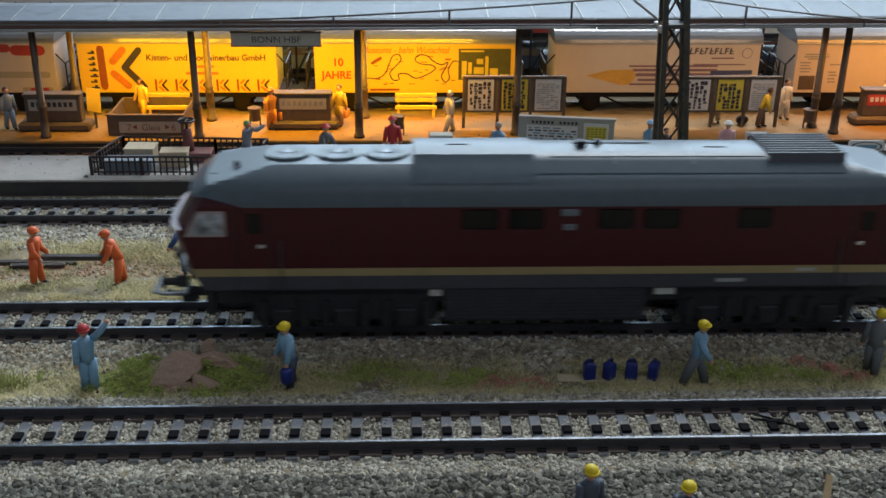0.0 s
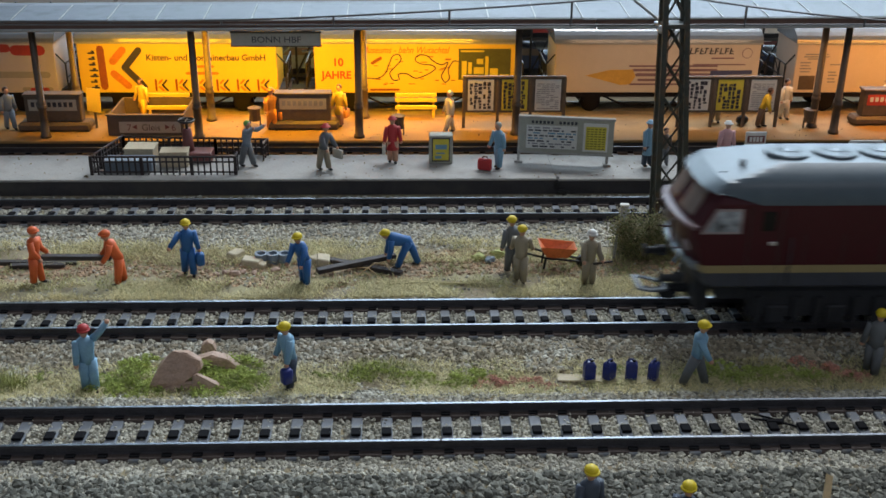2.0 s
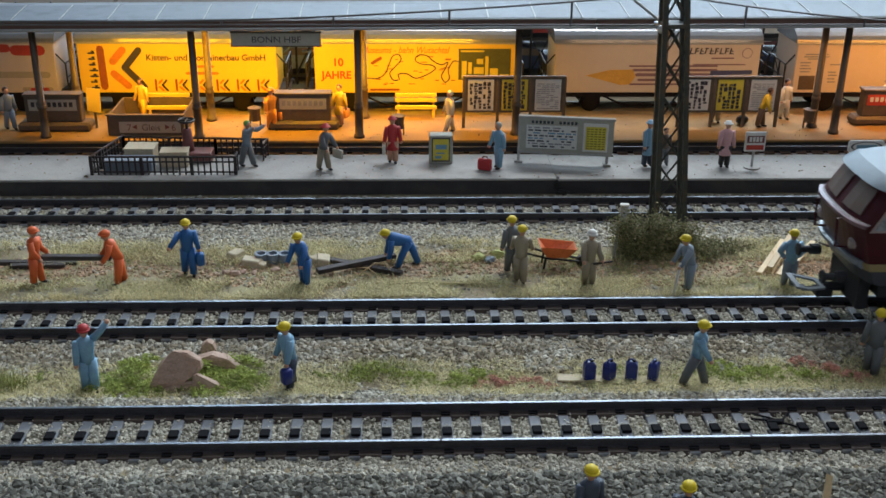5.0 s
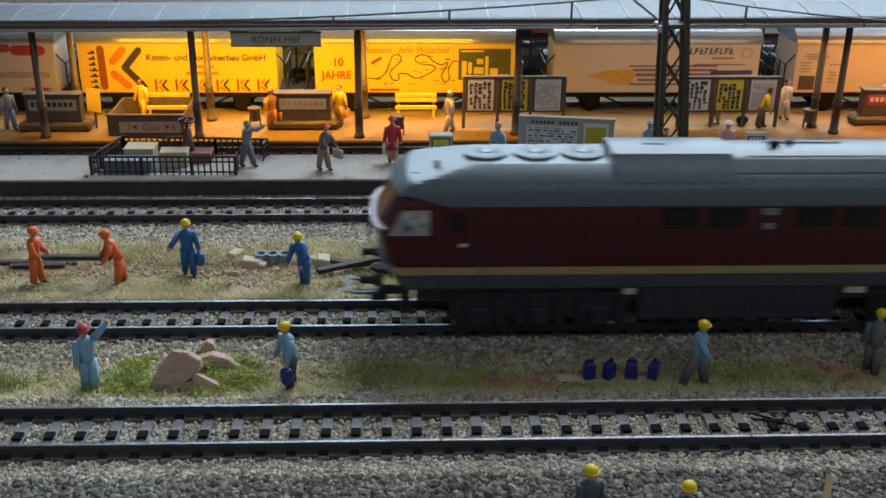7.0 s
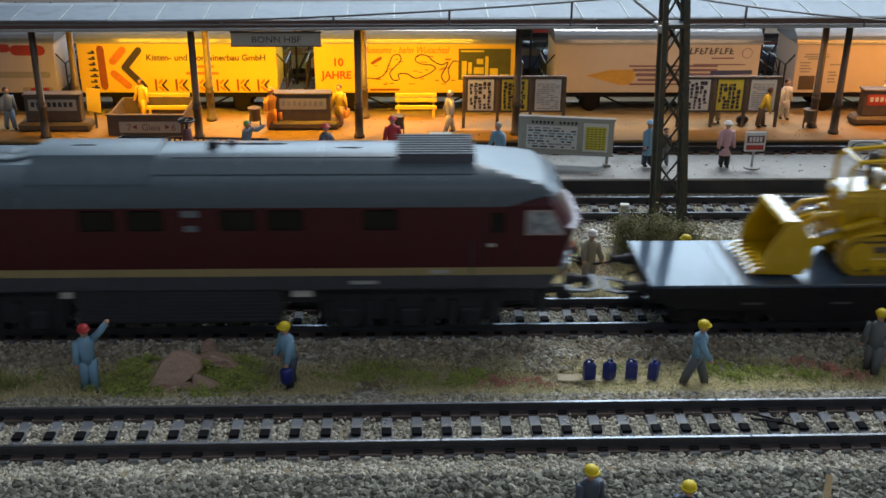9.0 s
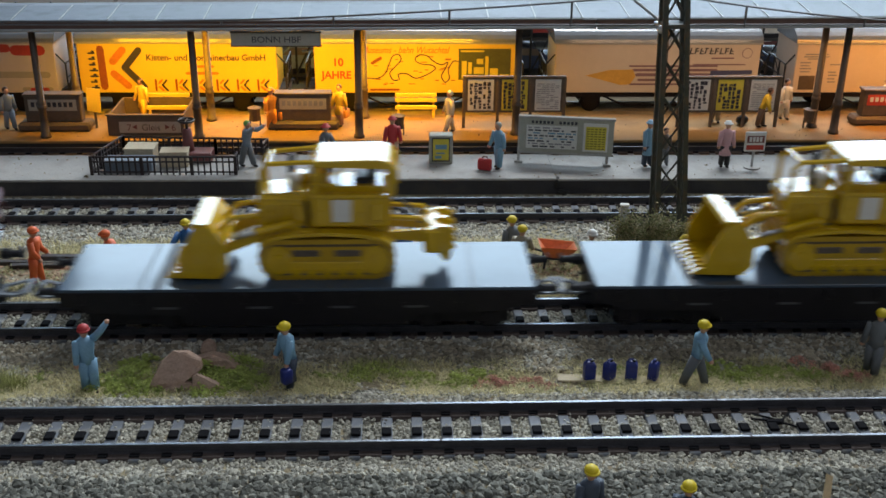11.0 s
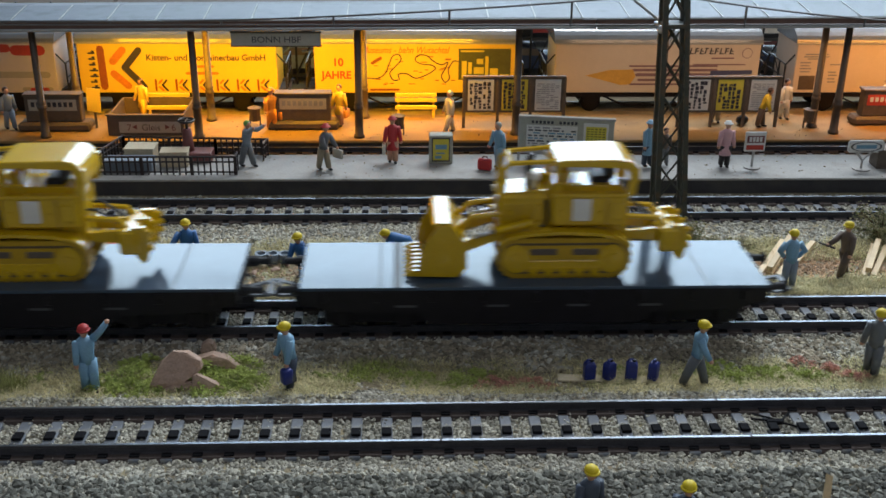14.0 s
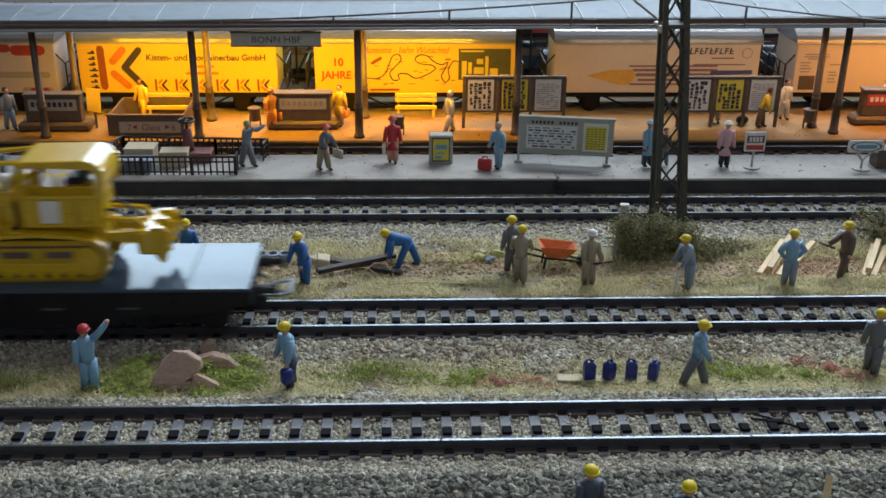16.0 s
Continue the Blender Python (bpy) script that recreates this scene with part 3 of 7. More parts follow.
        for y in (-1, 1):
            # cab side window, door with rails
            def side(nm, x0, x1, z0, z1, mt, d=0.25, lab=""):
                a, b = sorted((s * x0, s * x1))
                part(nm, box(B(), a, b, *sorted((y * 16.9, y * (17 + d))), z0, z1, 0.12), mt, L, lab)
            for nm, pp, d, mt in (("window_frame", [(94.0, 32.2), (105.4, 32.2), (101.4, 39.6), (94.0, 39.6)], 0.2, "window_frame"), ("cab_window", [(94.7, 32.9), (104.1, 32.9), (100.8, 38.9), (94.7, 38.9)], 0.34, "pane_light")):
                part(nm, prism(B(), [(s * a, b) for a, b in pp], "y", y * 16.9, y * (17 + d)), mt, L, "pale framed cab side window")
            side("door_window", 83.2, 87.6, 33, 38.8, "dark_glass", 0.2)
            side("door_groove", 81.0, 81.4, 12, 39.8, "black", 0.12)
            side("door_groove", 91.4, 91.8, 12, 39.8, "black", 0.12)
            part("grab_rail", tube(B(), [(s * 78, y * 17.6, 16), (s * 78, y * 17.6, 31)], 0.24, 5), "loco_skirt", L)
            side("handle", 82.4, 84.6, 28.8, 29.8, "steel", 0.6)
        buffers(L, s * 107, s, 15.5)
        coupling(L, s * 106, s, 7.6)
        # bogie
        bg = box(B(), -26, 26, -14.2, -11.6, 4.6, 13.6, 0.6)
        box(bg, -26, 26, 11.6, 14.2, 4.6, 13.6, 0.6)
        box(bg, -22, 22, -11.6, 11.6, 7.5, 10.4)
        for ax in (-17.5, 0, 17.5):
            for yy in (-1, 1):
                box(bg, ax - 3.0, ax + 3.0, *sorted((yy * 13.8, yy * 15.6)), 3.0, 8.8, 0.5)
                tube(bg, [(ax, yy * 15.0, 5.4), (ax, yy * 15.9, 5.4)], 1.6, 10)
                for k in (-1, 1):
                    tube(bg, [(ax + k * 5.6, yy * 14.6, 3.4), (ax + k * 5.6, yy * 14.6, 11.5)], 1.3, 8)
        bogie = part("bogie", bg, "bogie_black", L, "black three-axle bogie")
        bogie.location = (s * 61 * MM, 0, 0)
        for ax in (-17.5, 0, 17.5):
            wheelset(bogie, ax, 5.6, 5.6)
        part("step_light", box(B(), *sorted((s * 27.5 if s > 0 else -37.0, s * 33.4)), -14.6, -12.6, 12.4, 15.2, 0.2), "white_part", L, "pale gap fitting beside the tank")
    tank = prism(B(), [(-14.5, 4.2), (14.5, 4.2), (16.0, 5.6), (16.0, 15.3), (-16.0, 15.3), (-16.0, 5.6)], "x", -32.5, 24.6)
    part("fuel_tank", tank, "loco_under", L, "black underfloor tank")
    for k in range(7):
        part("tank_rib", box(B(), -31, 23, -16.2, -15.95, 6.0 + k * 1.2, 6.5 + k * 1.2), "loco_under", L)
    for x0, x1 in ((-28.2, -18.4), (-15.4, -5.8), (9.4, 19.2), (22.1, 31.9), (48.2, 57.6)):
        for y in (-1, 1):
            part("engine_room_window", box(B(), x0, x1, *sorted((y * 16.9, y * 17.18)), 34.0, 39.8, 0.3), "dark_glass", L, "dark engine room window")
    part("emblem", box(box(B(), -1.0, 3.8, -17.25, -16.9, 37.8, 39.8, 0.2), -0.4, 3.2, -17.25, -16.9, 33.6, 35.4, 0.2), "fan_grey", L, "small grey maker's plates")
    part("number_bar", box(box(B(), 66.5, 72, -17.3, -17.1, 20.8, 21.8), 44, 52, -17.25, -16.9, 17.6, 18.6), "grey_trim", L)
    # roof fittings
    high = [(3.0, 53.1), (7.4, 52.4), (8.8, 51.2), (10.8, 50.0), (12.6, 48.7), (14.0, 47.6), (15.0, 46.6)]
    low = [(4.0, 52.2), (7.8, 51.5), (9.0, 50.7), (10.8, 49.6), (12.4, 48.5)]
    for nm, half, x0, x1 in (("roof_hatch", high, -41.6, -8.2), ("roof_hatch", low, -8.2, 79.0)):
        part(nm, prism(B(), [(-a, b) for a, b in half[::-1]] + half, "x", x0, x1), "loco_roof", L, "raised roof section", True).data.set_sharp_from_angle(angle=radians(24))
    for x in (14, 36):
        part("roof_seam", prism(B(), [(-10.3, 50.35), (-8.05, 51.5), (-4, 52.3), (4, 52.3), (8.05, 51.5), (10.3, 50.35)], "x", x, x + 0.4), "fan_grey", L)
    # this near strip draws the shadow line at the hatch edge
    part("roof_rail", box(B(), -4.0, 56.5, -7.6, -7.1, 51.3, 51.75), "bogie_black", L, "dark strip along the roof panel")
    part("roof_rail", box(B(), 4.0, 26, 2.4, 2.8, 52.0, 52.45), "bogie_black", L, "dark strip along the roof panel")
    for x in (-32, 41):
        part("roof_handle", box(B(), x, x + 6, -1.2, -0.7, 52.1, 53.3 if x < 0 else 52.4), "bogie_black", L)
    for k in range(9):
        part("louvre", prism(B(), [(-9.4 + k * 2.1, 50.6), (-8.2 + k * 2.1, 50.6), (-7.8 + k * 2.1, 53.0), (-8.4 + k * 2.1, 53.0)], "x", 57.5, 79), "loco_skirt", L)
    part("exhaust", tube(tube(B(), [(6, 0, 52), (6, 0, 54)], 1.6, 10), [(11, 2, 52), (11, 2, 53.6)], 1.0, 8), "bogie_black", L)
    for fx in (-76.4, -62.4, -49):
        bm = tube(B(), [(fx, 0, 49.4), (fx, 0, 50.7), (fx, 0, 50.9), (fx, 0, 50.4)], [6.4, 6.3, 5.8, 5.4], 24)
        f = part("fan", bm, "loco_roof", L, "round roof fan")
        bm = tube(B(), [(fx, 0, 50.35), (fx, 0, 50.5)], 5.2, 24)
        part("fan_grille", bm, "loco_roof", f)
        bm = B()
        for k in range(8):
            a = k * math.pi / 8
            tube(bm, [(fx + 5.4 * math.cos(a), 5.4 * math.sin(a), 50.72), (fx - 5.4 * math.cos(a), -5.4 * math.sin(a), 50.72)], 0.22, 4)
        tube(bm, [(fx, 0, 50.3), (fx, 0, 51.0)], 1.5, 10)
        part("fan_spokes", bm, "fan_grey", f)
    for o in L.children_recursive:
        if o.location.length == 0 and not o.name.startswith("bogie"):
            for v in o.data.vertices:
                u = min(1.0, max(0.0, (abs(v.co.x) / MM - 82) / 10))
                v.co.x -= math.copysign(1.4 * u * MM, v.co.x)
    part("roof_tab", box(box(B(), -91, -89.6, -5, -3.4, 47.2, 49.6, 0.3), -97, -94, -7.2, -6.6, 45.6, 47.0, 0.2), "bogie_black", L)
    return L


def bulldozer():
    """Tracked loader, its base at z = 0, bucket to -x."""
    D = thing("bulldozer", "bright yellow tracked loader with bucket, cab canopy and rear ripper", "bulldozer", group="bulldozers on flat wagons")
    Y = "dozer_yellow"
    for s in (-1, 1):
        n, pts = 28, []
        for k in range(n):
            a = 2 * math.pi * k / n
            cx = -3.6 if math.cos(a) < 0 else 24
            pts.append((cx + 5.3 * math.cos(a), 5.6 + 5.5 * math.sin(a)))
        bm = prism(B(), pts, "y", s * 5.6, s * 10.4)
        t = part("track_belt", bm, "dozer_track", D, "yellow moulded crawler track")
        bm = B()
        for k in range(26):
            u = k / 26
            x = -4 + 28.5 * u
            box(bm, x, x + 0.55, *sorted((s * 5.4, s * 10.6)), -0.02, 0.12)
            box(bm, x, x + 0.55, *sorted((s * 5.4, s * 10.6)), 10.9, 11.3)
        for k in range(8):
            for cx, a0 in ((-3.6, math.pi / 2), (24, -math.pi / 2)):
                a = a0 + math.pi * (k + 0.5) / 8
                bm2 = [(cx + r * math.cos(a + d), 5.6 + r * math.sin(a + d)) for r, d in ((5.3, -0.05), (5.75, -0.05), (5.75, 0.05), (5.3, 0.05))]
                prism(bm, bm2, "y", s * 5.4, s * 10.6)
        part("track_shoe", bm, "dozer_track", t)
        for cx in (-3.6, 24):
            bm = tube(B(), [(cx, s * 10.2, 5.6), (cx, s * 11.0, 5.6)], 4.0, 16)
            tube(bm, [(cx, s * 11.0, 5.6), (cx, s * 11.4, 5.6)], 1.6, 10)
            part("sprocket", bm, Y, t, "", False)
        bm = box(B(), -1, 21, *sorted((s * 10.2, s * 10.9)), 2.4, 5.2, 0.3)
        for k in range(5):
            tube(bm, [(1.5 + k * 4.4, s * 10.2, 2.2), (1.5 + k * 4.4, s * 11.2, 2.2)], 1.3, 8)
        part("track_frame", bm, Y, t)
        # solid dark plates paint the shade of the openings above the rollers
        for x0, x1 in ((0.4, 8.2), (12.4, 20)):
            part("recess", box(B(), x0, x1, *sorted((s * 10.3, s * 10.95)), 6.6, 8.4, 0.2), "brown_wood", t, "dark plate standing for the shaded gap above the rollers")
        arch = [(-8.6, 11.0), (-6.0, 13.0), (0, 14.3), (10, 14.9), (20, 14.3), (26, 13.0), (29.2, 10.6)]
        part("fender", prism(B(), arch + [(a, b - 1.1) for a, b in arch[::-1]], "y", s * 5.2, s * 10.9), Y, D, "arched guard over the crawler track")
        # the larger dark oval paints a shaded groove round the inner one
        for r, d, mt in ((4.3, 10.55, "twig"), (3.7, 10.75, "dozer_track")):
            oval = [((-3.6 if math.cos(a) < 0 else 24) + r * math.cos(a), 5.6 + r * math.sin(a)) for a in np.linspace(0, 2 * math.pi, 29)[:-1]]
            part("track_inset", prism(B(), oval, "y", s * 10.2, s * d), mt, t, "dark oval standing for the shade in the crawler track's groove" if r > 4 else "")
        for x, z in ((-5.5, 20), (-1, 18.6), (3, 22), (9, 21), (20, 20.5), (25.5, 17.6)):
            part("bolt_head", tube(B(), [(x, s * 6.4, z), (x, s * (7.2 if x < 5 else 9.1), z)], 0.7, 7), Y, D)
        part("hydraulic_pipe", tube(B(), [(4.8, s * 7.2, 24), (5.4, s * 7.6, 19), (4.4, s * 7.6, 16), (-4, s * 7.4, 15.4)], 0.45, 6), "black", D, "black hydraulic hose")
        part("head_lamp", tube(B(), [(-9.6, s * 4.2, 23.6), (-8.4, s * 4.2, 23.6)], 1.1, 10), "white_part", D)
        # loader arms and cylinders
        part("loader_arm", prism(B(), [(-24, 9), (-22, 6), (-10, 11), (3, 14.5), (3, 17.5), (-11, 14)], "y", s * 6.6, s * 8.0), Y, D)
        part("lift_cylinder", tube(B(), [(1, s * 8.6, 17.8), (-9, s * 8.6, 14.9), (-9, s * 8.6, 14.9), (-9.6, s * 8.6, 14.7)], [1.25, 1.25, 1.45, 1.45], 10), Y, D, "", True)
        part("lift_rod", tube(B(), [(-9.5, s * 8.6, 14.7), (-16, s * 8.6, 12.8)], 0.65, 8), "steel", D, "shiny hydraulic rod", True)
        for k in range(5):
            part("side_louvre", box(B(), -7.4 + k * 1.9, -6.4 + k * 1.9, *sorted((s * 6.5, s * 6.95)), 17.2, 22.6, 0.15), "dozer_track", D)
        part("hood_band", box(B(), -8.7, 4.8, *sorted((s * 6.4, s * 6.9)), 24.0, 24.7, 0.1), Y, D)
        part("hood_band", box(B(), -8.7, 4.8, *sorted((s * 6.4, s * 6.9)), 15.4, 16.2, 0.1), Y, D)
        part("step", box(B(), 2.6, 6.2, *sorted((s * 7.6, s * 10.0)), 15.0, 15.7, 0.15), Y, D)
        part("tank_rim", box(B(), 6.0, 28.0, *sorted((s * 7.6, s * 9.1)), 25.4, 26.6, 0.25), Y, D)
        for x in (15.4, 21.6):
            part("tank_seam", box(B(), x, x + 0.6, *sorted((s * 8.4, s * 8.95)), 16.6, 25.2, 0.1), "dozer_track", D)
        part("tank_door", box(B(), 22.8, 27.0, *sorted((s * 8.5, s * 8.95)), 18.4, 23.6, 0.25), Y, D)
        part("hand_rail", tube(B(), [(6.4, s * 8.6, 26.2), (6.4, s * 9.0, 30.0), (14, s * 9.0, 30.0), (14, s * 8.6, 26.4)], 0.35, 5), Y, D)
        part("lift_cylinder", tube(B(), [(-2, s * 5.6, 20), (-16, s * 5.6, 18), (-21.5, s * 5.6, 13)], 0.9, 8), Y, D, "", True)
    hull = prism(B(), [(-8.5, 9), (-9, 23.5), (-7, 25.8), (5, 26.5), (6.5, 28.2), (26, 28.2), (28.5, 25), (28.5, 9)], "y", -5.6, 5.6)
    part("hull", hull, Y, D)
    part("engine_cover", box(B(), -8.6, 4.6, -6.6, 6.6, 14.5, 25.4, 0.7), Y, D)
    for k in range(6):
        part("grille_bar", box(B(), -9.0, -8.5, -5, 5, 12 + k * 2, 12.8 + k * 2), "dozer_track", D)
    part("side_tank", box(B(), 6.4, 27.6, -8.6, 8.6, 16, 26.2, 0.8), Y, D)
    part("grab_plate", box(B(), 12.0, 17.4, -9.05, -8.5, 18, 25, 0.2), "white_part", D, "white decal plate on the side")
    part("seat", box(box(B(), 18, 23, -3.6, 3.6, 27, 30, 0.6), 22, 24.4, -3.6, 3.6, 29, 34.5, 0.6), "black", D, "black seat")
    part("console", box(B(), 8.5, 11.5, -4, 4, 27, 32, 0.5), Y, D)
    part("lever", tube(tube(B(), [(12, -5, 28), (13, -5.4, 33)], 0.35, 5), [(13, 4, 28), (14, 4.4, 33)], 0.35, 5), "steel", D)
    part("exhaust", tube(B(), [(0.4, 0, 25), (0.4, 0, 26), (0.4, 0, 26.2), (0.4, 0, 34), (0.9, 0, 36)], [1.5, 1.5, 1.1, 1.1, 1.1], 8), "black", D, "black exhaust stack", True)
    part("air_filter", tube(B(), [(1.5, -3, 25), (1.5, -3, 29), (1.5, -3, 29.2), (1.5, -3, 31)], [1.2, 1.2, 1.9, 1.7], 10), "white_part", D, "", True)
    roof = prism(B(), [(6.5, 35.2), (7.0, 36.4), (8.4, 36.9), (25.4, 37.2), (27.8, 36.7), (29.4, 35.4), (30.4, 33.0), (30.6, 30), (29.2, 30), (28.8, 33), (27.6, 35.0), (8, 34.8)], "y", -8.8, 8.8)
    bmesh.ops.bevel(roof, geom=[e for e in roof.edges if abs(e.verts[0].co.y - e.verts[1].co.y) < 0.1], offset=0.5, segments=2, affect="EDGES", profile=0.5)
    part("canopy", roof, Y, D, "yellow protective cab roof")
    for s in (-1, 1):
        part("canopy_post", prism(B(), [(27.4, 26), (29.6, 26), (30.4, 34), (28.8, 35.4), (27.2, 34.6), (28.0, 32)], "y", s * 6.6, s * 8.6), Y, D)
        part("canopy_post", tube(B(), [(7.6, s * 7.8, 26), (7.8, s * 7.8, 35.2)], 0.9, 6), Y, D)
        part("front_guard", tube(B(), [(-7.6, s * 5.6, 25), (-7.4, s * 5.6, 33), (-5.5, s * 5.6, 35), (8, s * 6.4, 36)], 0.8, 6), Y, D)
    part("guard_bar", tube(B(), [(-5.5, -5.6, 35), (-5.5, 5.6, 35)], 0.8, 6), Y, D)
    # bucket
    bm = B()
    outline = [(-32, 1.2), (-20.4, 0.9), (-17.8, 3.6), (-17.8, 11.0), (-22.4, 18.2), (-26.6, 18.4), (-27.4, 17.4), (-24.4, 16.2), (-19.6, 10.6), (-19.6, 4.4), (-21.2, 2.4), (-32, 2.1)]
    prism(bm, outline, "y", -10.8, 10.8)
    part("bucket", bm, Y, D, "yellow toothed loader bucket")
    for s in (-1, 1):
        part("bucket_side", prism(B(), [(-31.6, 1.2), (-20.2, 0.9), (-17.6, 3.8), (-17.6, 11.0), (-22.2, 17.6), (-26.2, 17.2), (-28.8, 12.6), (-31.0, 8.0), (-31.4, 4.0)], "y", s * 10.4, s * 11.3), Y, D)
    for k in range(8):
        y = -10.0 + k * 2.86
        part("tooth", prism(B(), [(-35.4, 1.0), (-30.6, 0.9), (-30.6, 2.9), (-33.0, 2.7)], "y", y - 0.7, y + 0.7), Y, D)
    # ripper
    for s in (-1, 1):
        part("ripper_arm", prism(B(), [(28, 11), (28, 13.4), (38, 14.2), (40.5, 12.8), (40, 10)], "y", s * 4.2, s * 5.8), Y, D)
        part("ripper_arm", tube(B(), [(28, s * 5, 18), (37.5, s * 5, 17.4), (40, s * 5, 14)], 0.9, 6), Y, D)
    part("ripper_beam", box(B(), 37.5, 43, -9, 9, 7.5, 15.2, 0.8), Y, D)
    for y in (-7, 0, 7):
        part("ripper_tine", prism(B(), [(40.8, 15.8), (44.8, 16.0), (46.2, 13.5), (45.8, 9), (45.2, 5.6), (43.8, 4.4), (42.2, 6.6), (41.2, 9)], "y", y - 0.9, y + 0.9), Y, D)
        for k in range(3):
            part("ripper_bolt", tube(B(), [(45.2, y, 9 + k * 2.6), (46.8, y, 9.2 + k * 2.6)], 0.9, 6), Y, D)
    # bolts, hoses and lamps
    for x in (8, 12, 16, 20, 24):
        part("bolt", tube(B(), [(x, -8.7, 17.2), (x, -9.0, 17.2)], 0.5, 6), Y, D)
    for sy in (-1, 1):
        part("work_lamp", tube(B(), [(5.6, sy * 6.8, 33.6), (7.2, sy * 6.8, 33.6)], 1.0, 10), "white_part", D)
        part("hose", tube(B(), [(26, sy * 3, 20), (31, sy * 3.4, 20), (37, sy * 3, 15.4)], 0.5, 6), "black", D)
    part("air_box", box(B(), 1.2, 5.8, 1.0, 6.0, 25, 29.4, 0.6), Y, D)
    for o in [c for t in D.children if t.name.startswith("track_belt") for c in (t, *t.children)]:
        o.data.transform(Matrix.Diagonal((1, 1, 1.17, 1)))
    for o in D.children:
        if o.name.startswith("fender"):
            o.data.transform(Matrix.Translation((0, 0, 0.0006)))
    for o in D.children_recursive:
        o.data.transform(Matrix.Diagonal((1, 1, 0.945, 1)))
    return D


def flat_wagon():
    W = thing("flat_wagon", "black four-axle flat wagon with a smooth grey-blue deck", "flat wagon", group="flat wagons")
    bm = box(B(), -67, 67, -16.2, 16.2, 14.9, 15.9, 0.15)
    part("deck", bm, "deck_grey", W, "grey-blue glossy plastic deck")
    for x in (-44.5, 49):
        part("deck_joint", box(B(), x, x + 0.5, -16.0, 16.0, 15.85, 15.93), "black", W)
    # dark strip in place of the bucket's shadow and reflection on the deck
    part("deck_band", box(B(), -40.4, -38.2, -16.0, 16.0, 15.88, 15.94), "deck_dark", W)
    for s in (-1, 1):
        bm = prism(B(), [(-66.8, 14.9), (66.8, 14.9), (66.8, 11.5), (59, 8.4), (34, 7.6), (30, 4.2), (-30, 4.2), (-34, 7.6), (-59, 8.4), (-66.8, 11.5)], "y", s * 13.8, s * 16.0)
        sill = part("side_sill", bm, "wagon_black", W)
        for x in np.linspace(-60, 60, 9):
            part("stake_pocket", box(B(), x - 1.0, x + 1.0, *sorted((s * 16.0, s * 16.8)), 11.4, 14.6, 0.2), "wagon_black", sill)
        for x in (-40, -14, 9, 30):
            part("marking", box(B(), x, x + 6, *sorted((s * 16.0, s * 16.06)), 9.6, 10.3), "ink_mark", sill, "small pale stencilled markings")
        part("end_beam", box(B(), *sorted((s * 65.2, s * 67)), -15.6, 15.6, 9.8, 14.9, 0.3), "wagon_black", W)
        part("end_rod", tube(B(), [(s * 67.2, 14.4, 15.4), (s * 68.4, 14.4, 18.2)], 0.4, 5), "wagon_black", W)
        part("end_rod", tube(B(), [(s * 67.2, -14.4, 15.4), (s * 68.4, -14.4, 17.4)], 0.4, 5), "wagon_black", W)
        part("brake_hose", tube(B(), [(s * 67, 4.5, 11), (s * 69.5, 4.6, 9.4), (s * 70, 4.6, 6.6)], 0.5, 6), "bogie_black", W)
        buffers(W, s * 67, s, 12.6)
        coupling(W, s * 65, s, 7.0)
        bg = box(B(), -14.5, 14.5, -13.6, -11.0, 3.4, 9.4, 0.6)
        box(bg, -14.5, 14.5, 11.0, 13.6, 3.4, 9.4, 0.6)
        box(bg, -9, 9, -10.8, 10.8, 6, 9)
        for ax in (-9, 9):
            for yy in (-1, 1):
                box(bg, ax - 2.4, ax + 2.4, *sorted((yy * 13.2, yy * 14.6)), 3.0, 7.8, 0.4)
        bogie = part("bogie", bg, "wagon_black", W)
        bogie.location = (s * 46 * MM, 0, 0)
        for ax in (-9, 9):
            wheelset(bogie, ax, 5.5, 5.5, "wagon_black")
    return W


DOZER_AT = (-2.2, -3.7, -2.0)


def make_train():
    loco = locomotive()
    wagons, dozers = [], []
    for k in range(3):
        w = flat_wagon()
        w.location = ((LOCO_X(4.5) + 196.3 + 151.4 * k) * MM, 0, 0)
        wagons.append(w)
        d = bulldozer() if k == 0 else copy_thing(dozers[0], Matrix())
        d.location = (w.location.x + DOZER_AT[k] * MM, 0, 15.93 * MM)
        dozers.append(d)
    return loco, wagons, dozers


RUN = [(0, 45.2), (0.5, 79.4), (1, 116.3), (1.5, 151.0), (1.8, 173.1), (2.0, 187.2), (2.2, 201.5), (2.4, 209.6), (2.6, 211.2), (2.8, 218.0), (3.0, 230.2), (3.2, 237.6), (3.4, 238.3), (4.2, 238.3), (4.7, 238.3),
       (5.0, 235.0), (5.3, 224.0), (5.6, 208.0), (5.9, 188.5), (6.3, 157.8), (6.5, 141.9), (7, 100.7), (7.5, 63.0), (8, 22.0), (8.5, -16.6), (9, -58.2), (9.2, -74.4), (10, -141.0), (10.7, -199.8), (11.3, -250.0), (11.5, -265.9), (12, -305.7),
       (12.5, -345.2), (13, -386.6), (13.5, -425.0), (14, -460.6), (14.5, -491.1), (15, -528.8), (15.5, -569.0), (16, -608.4)]


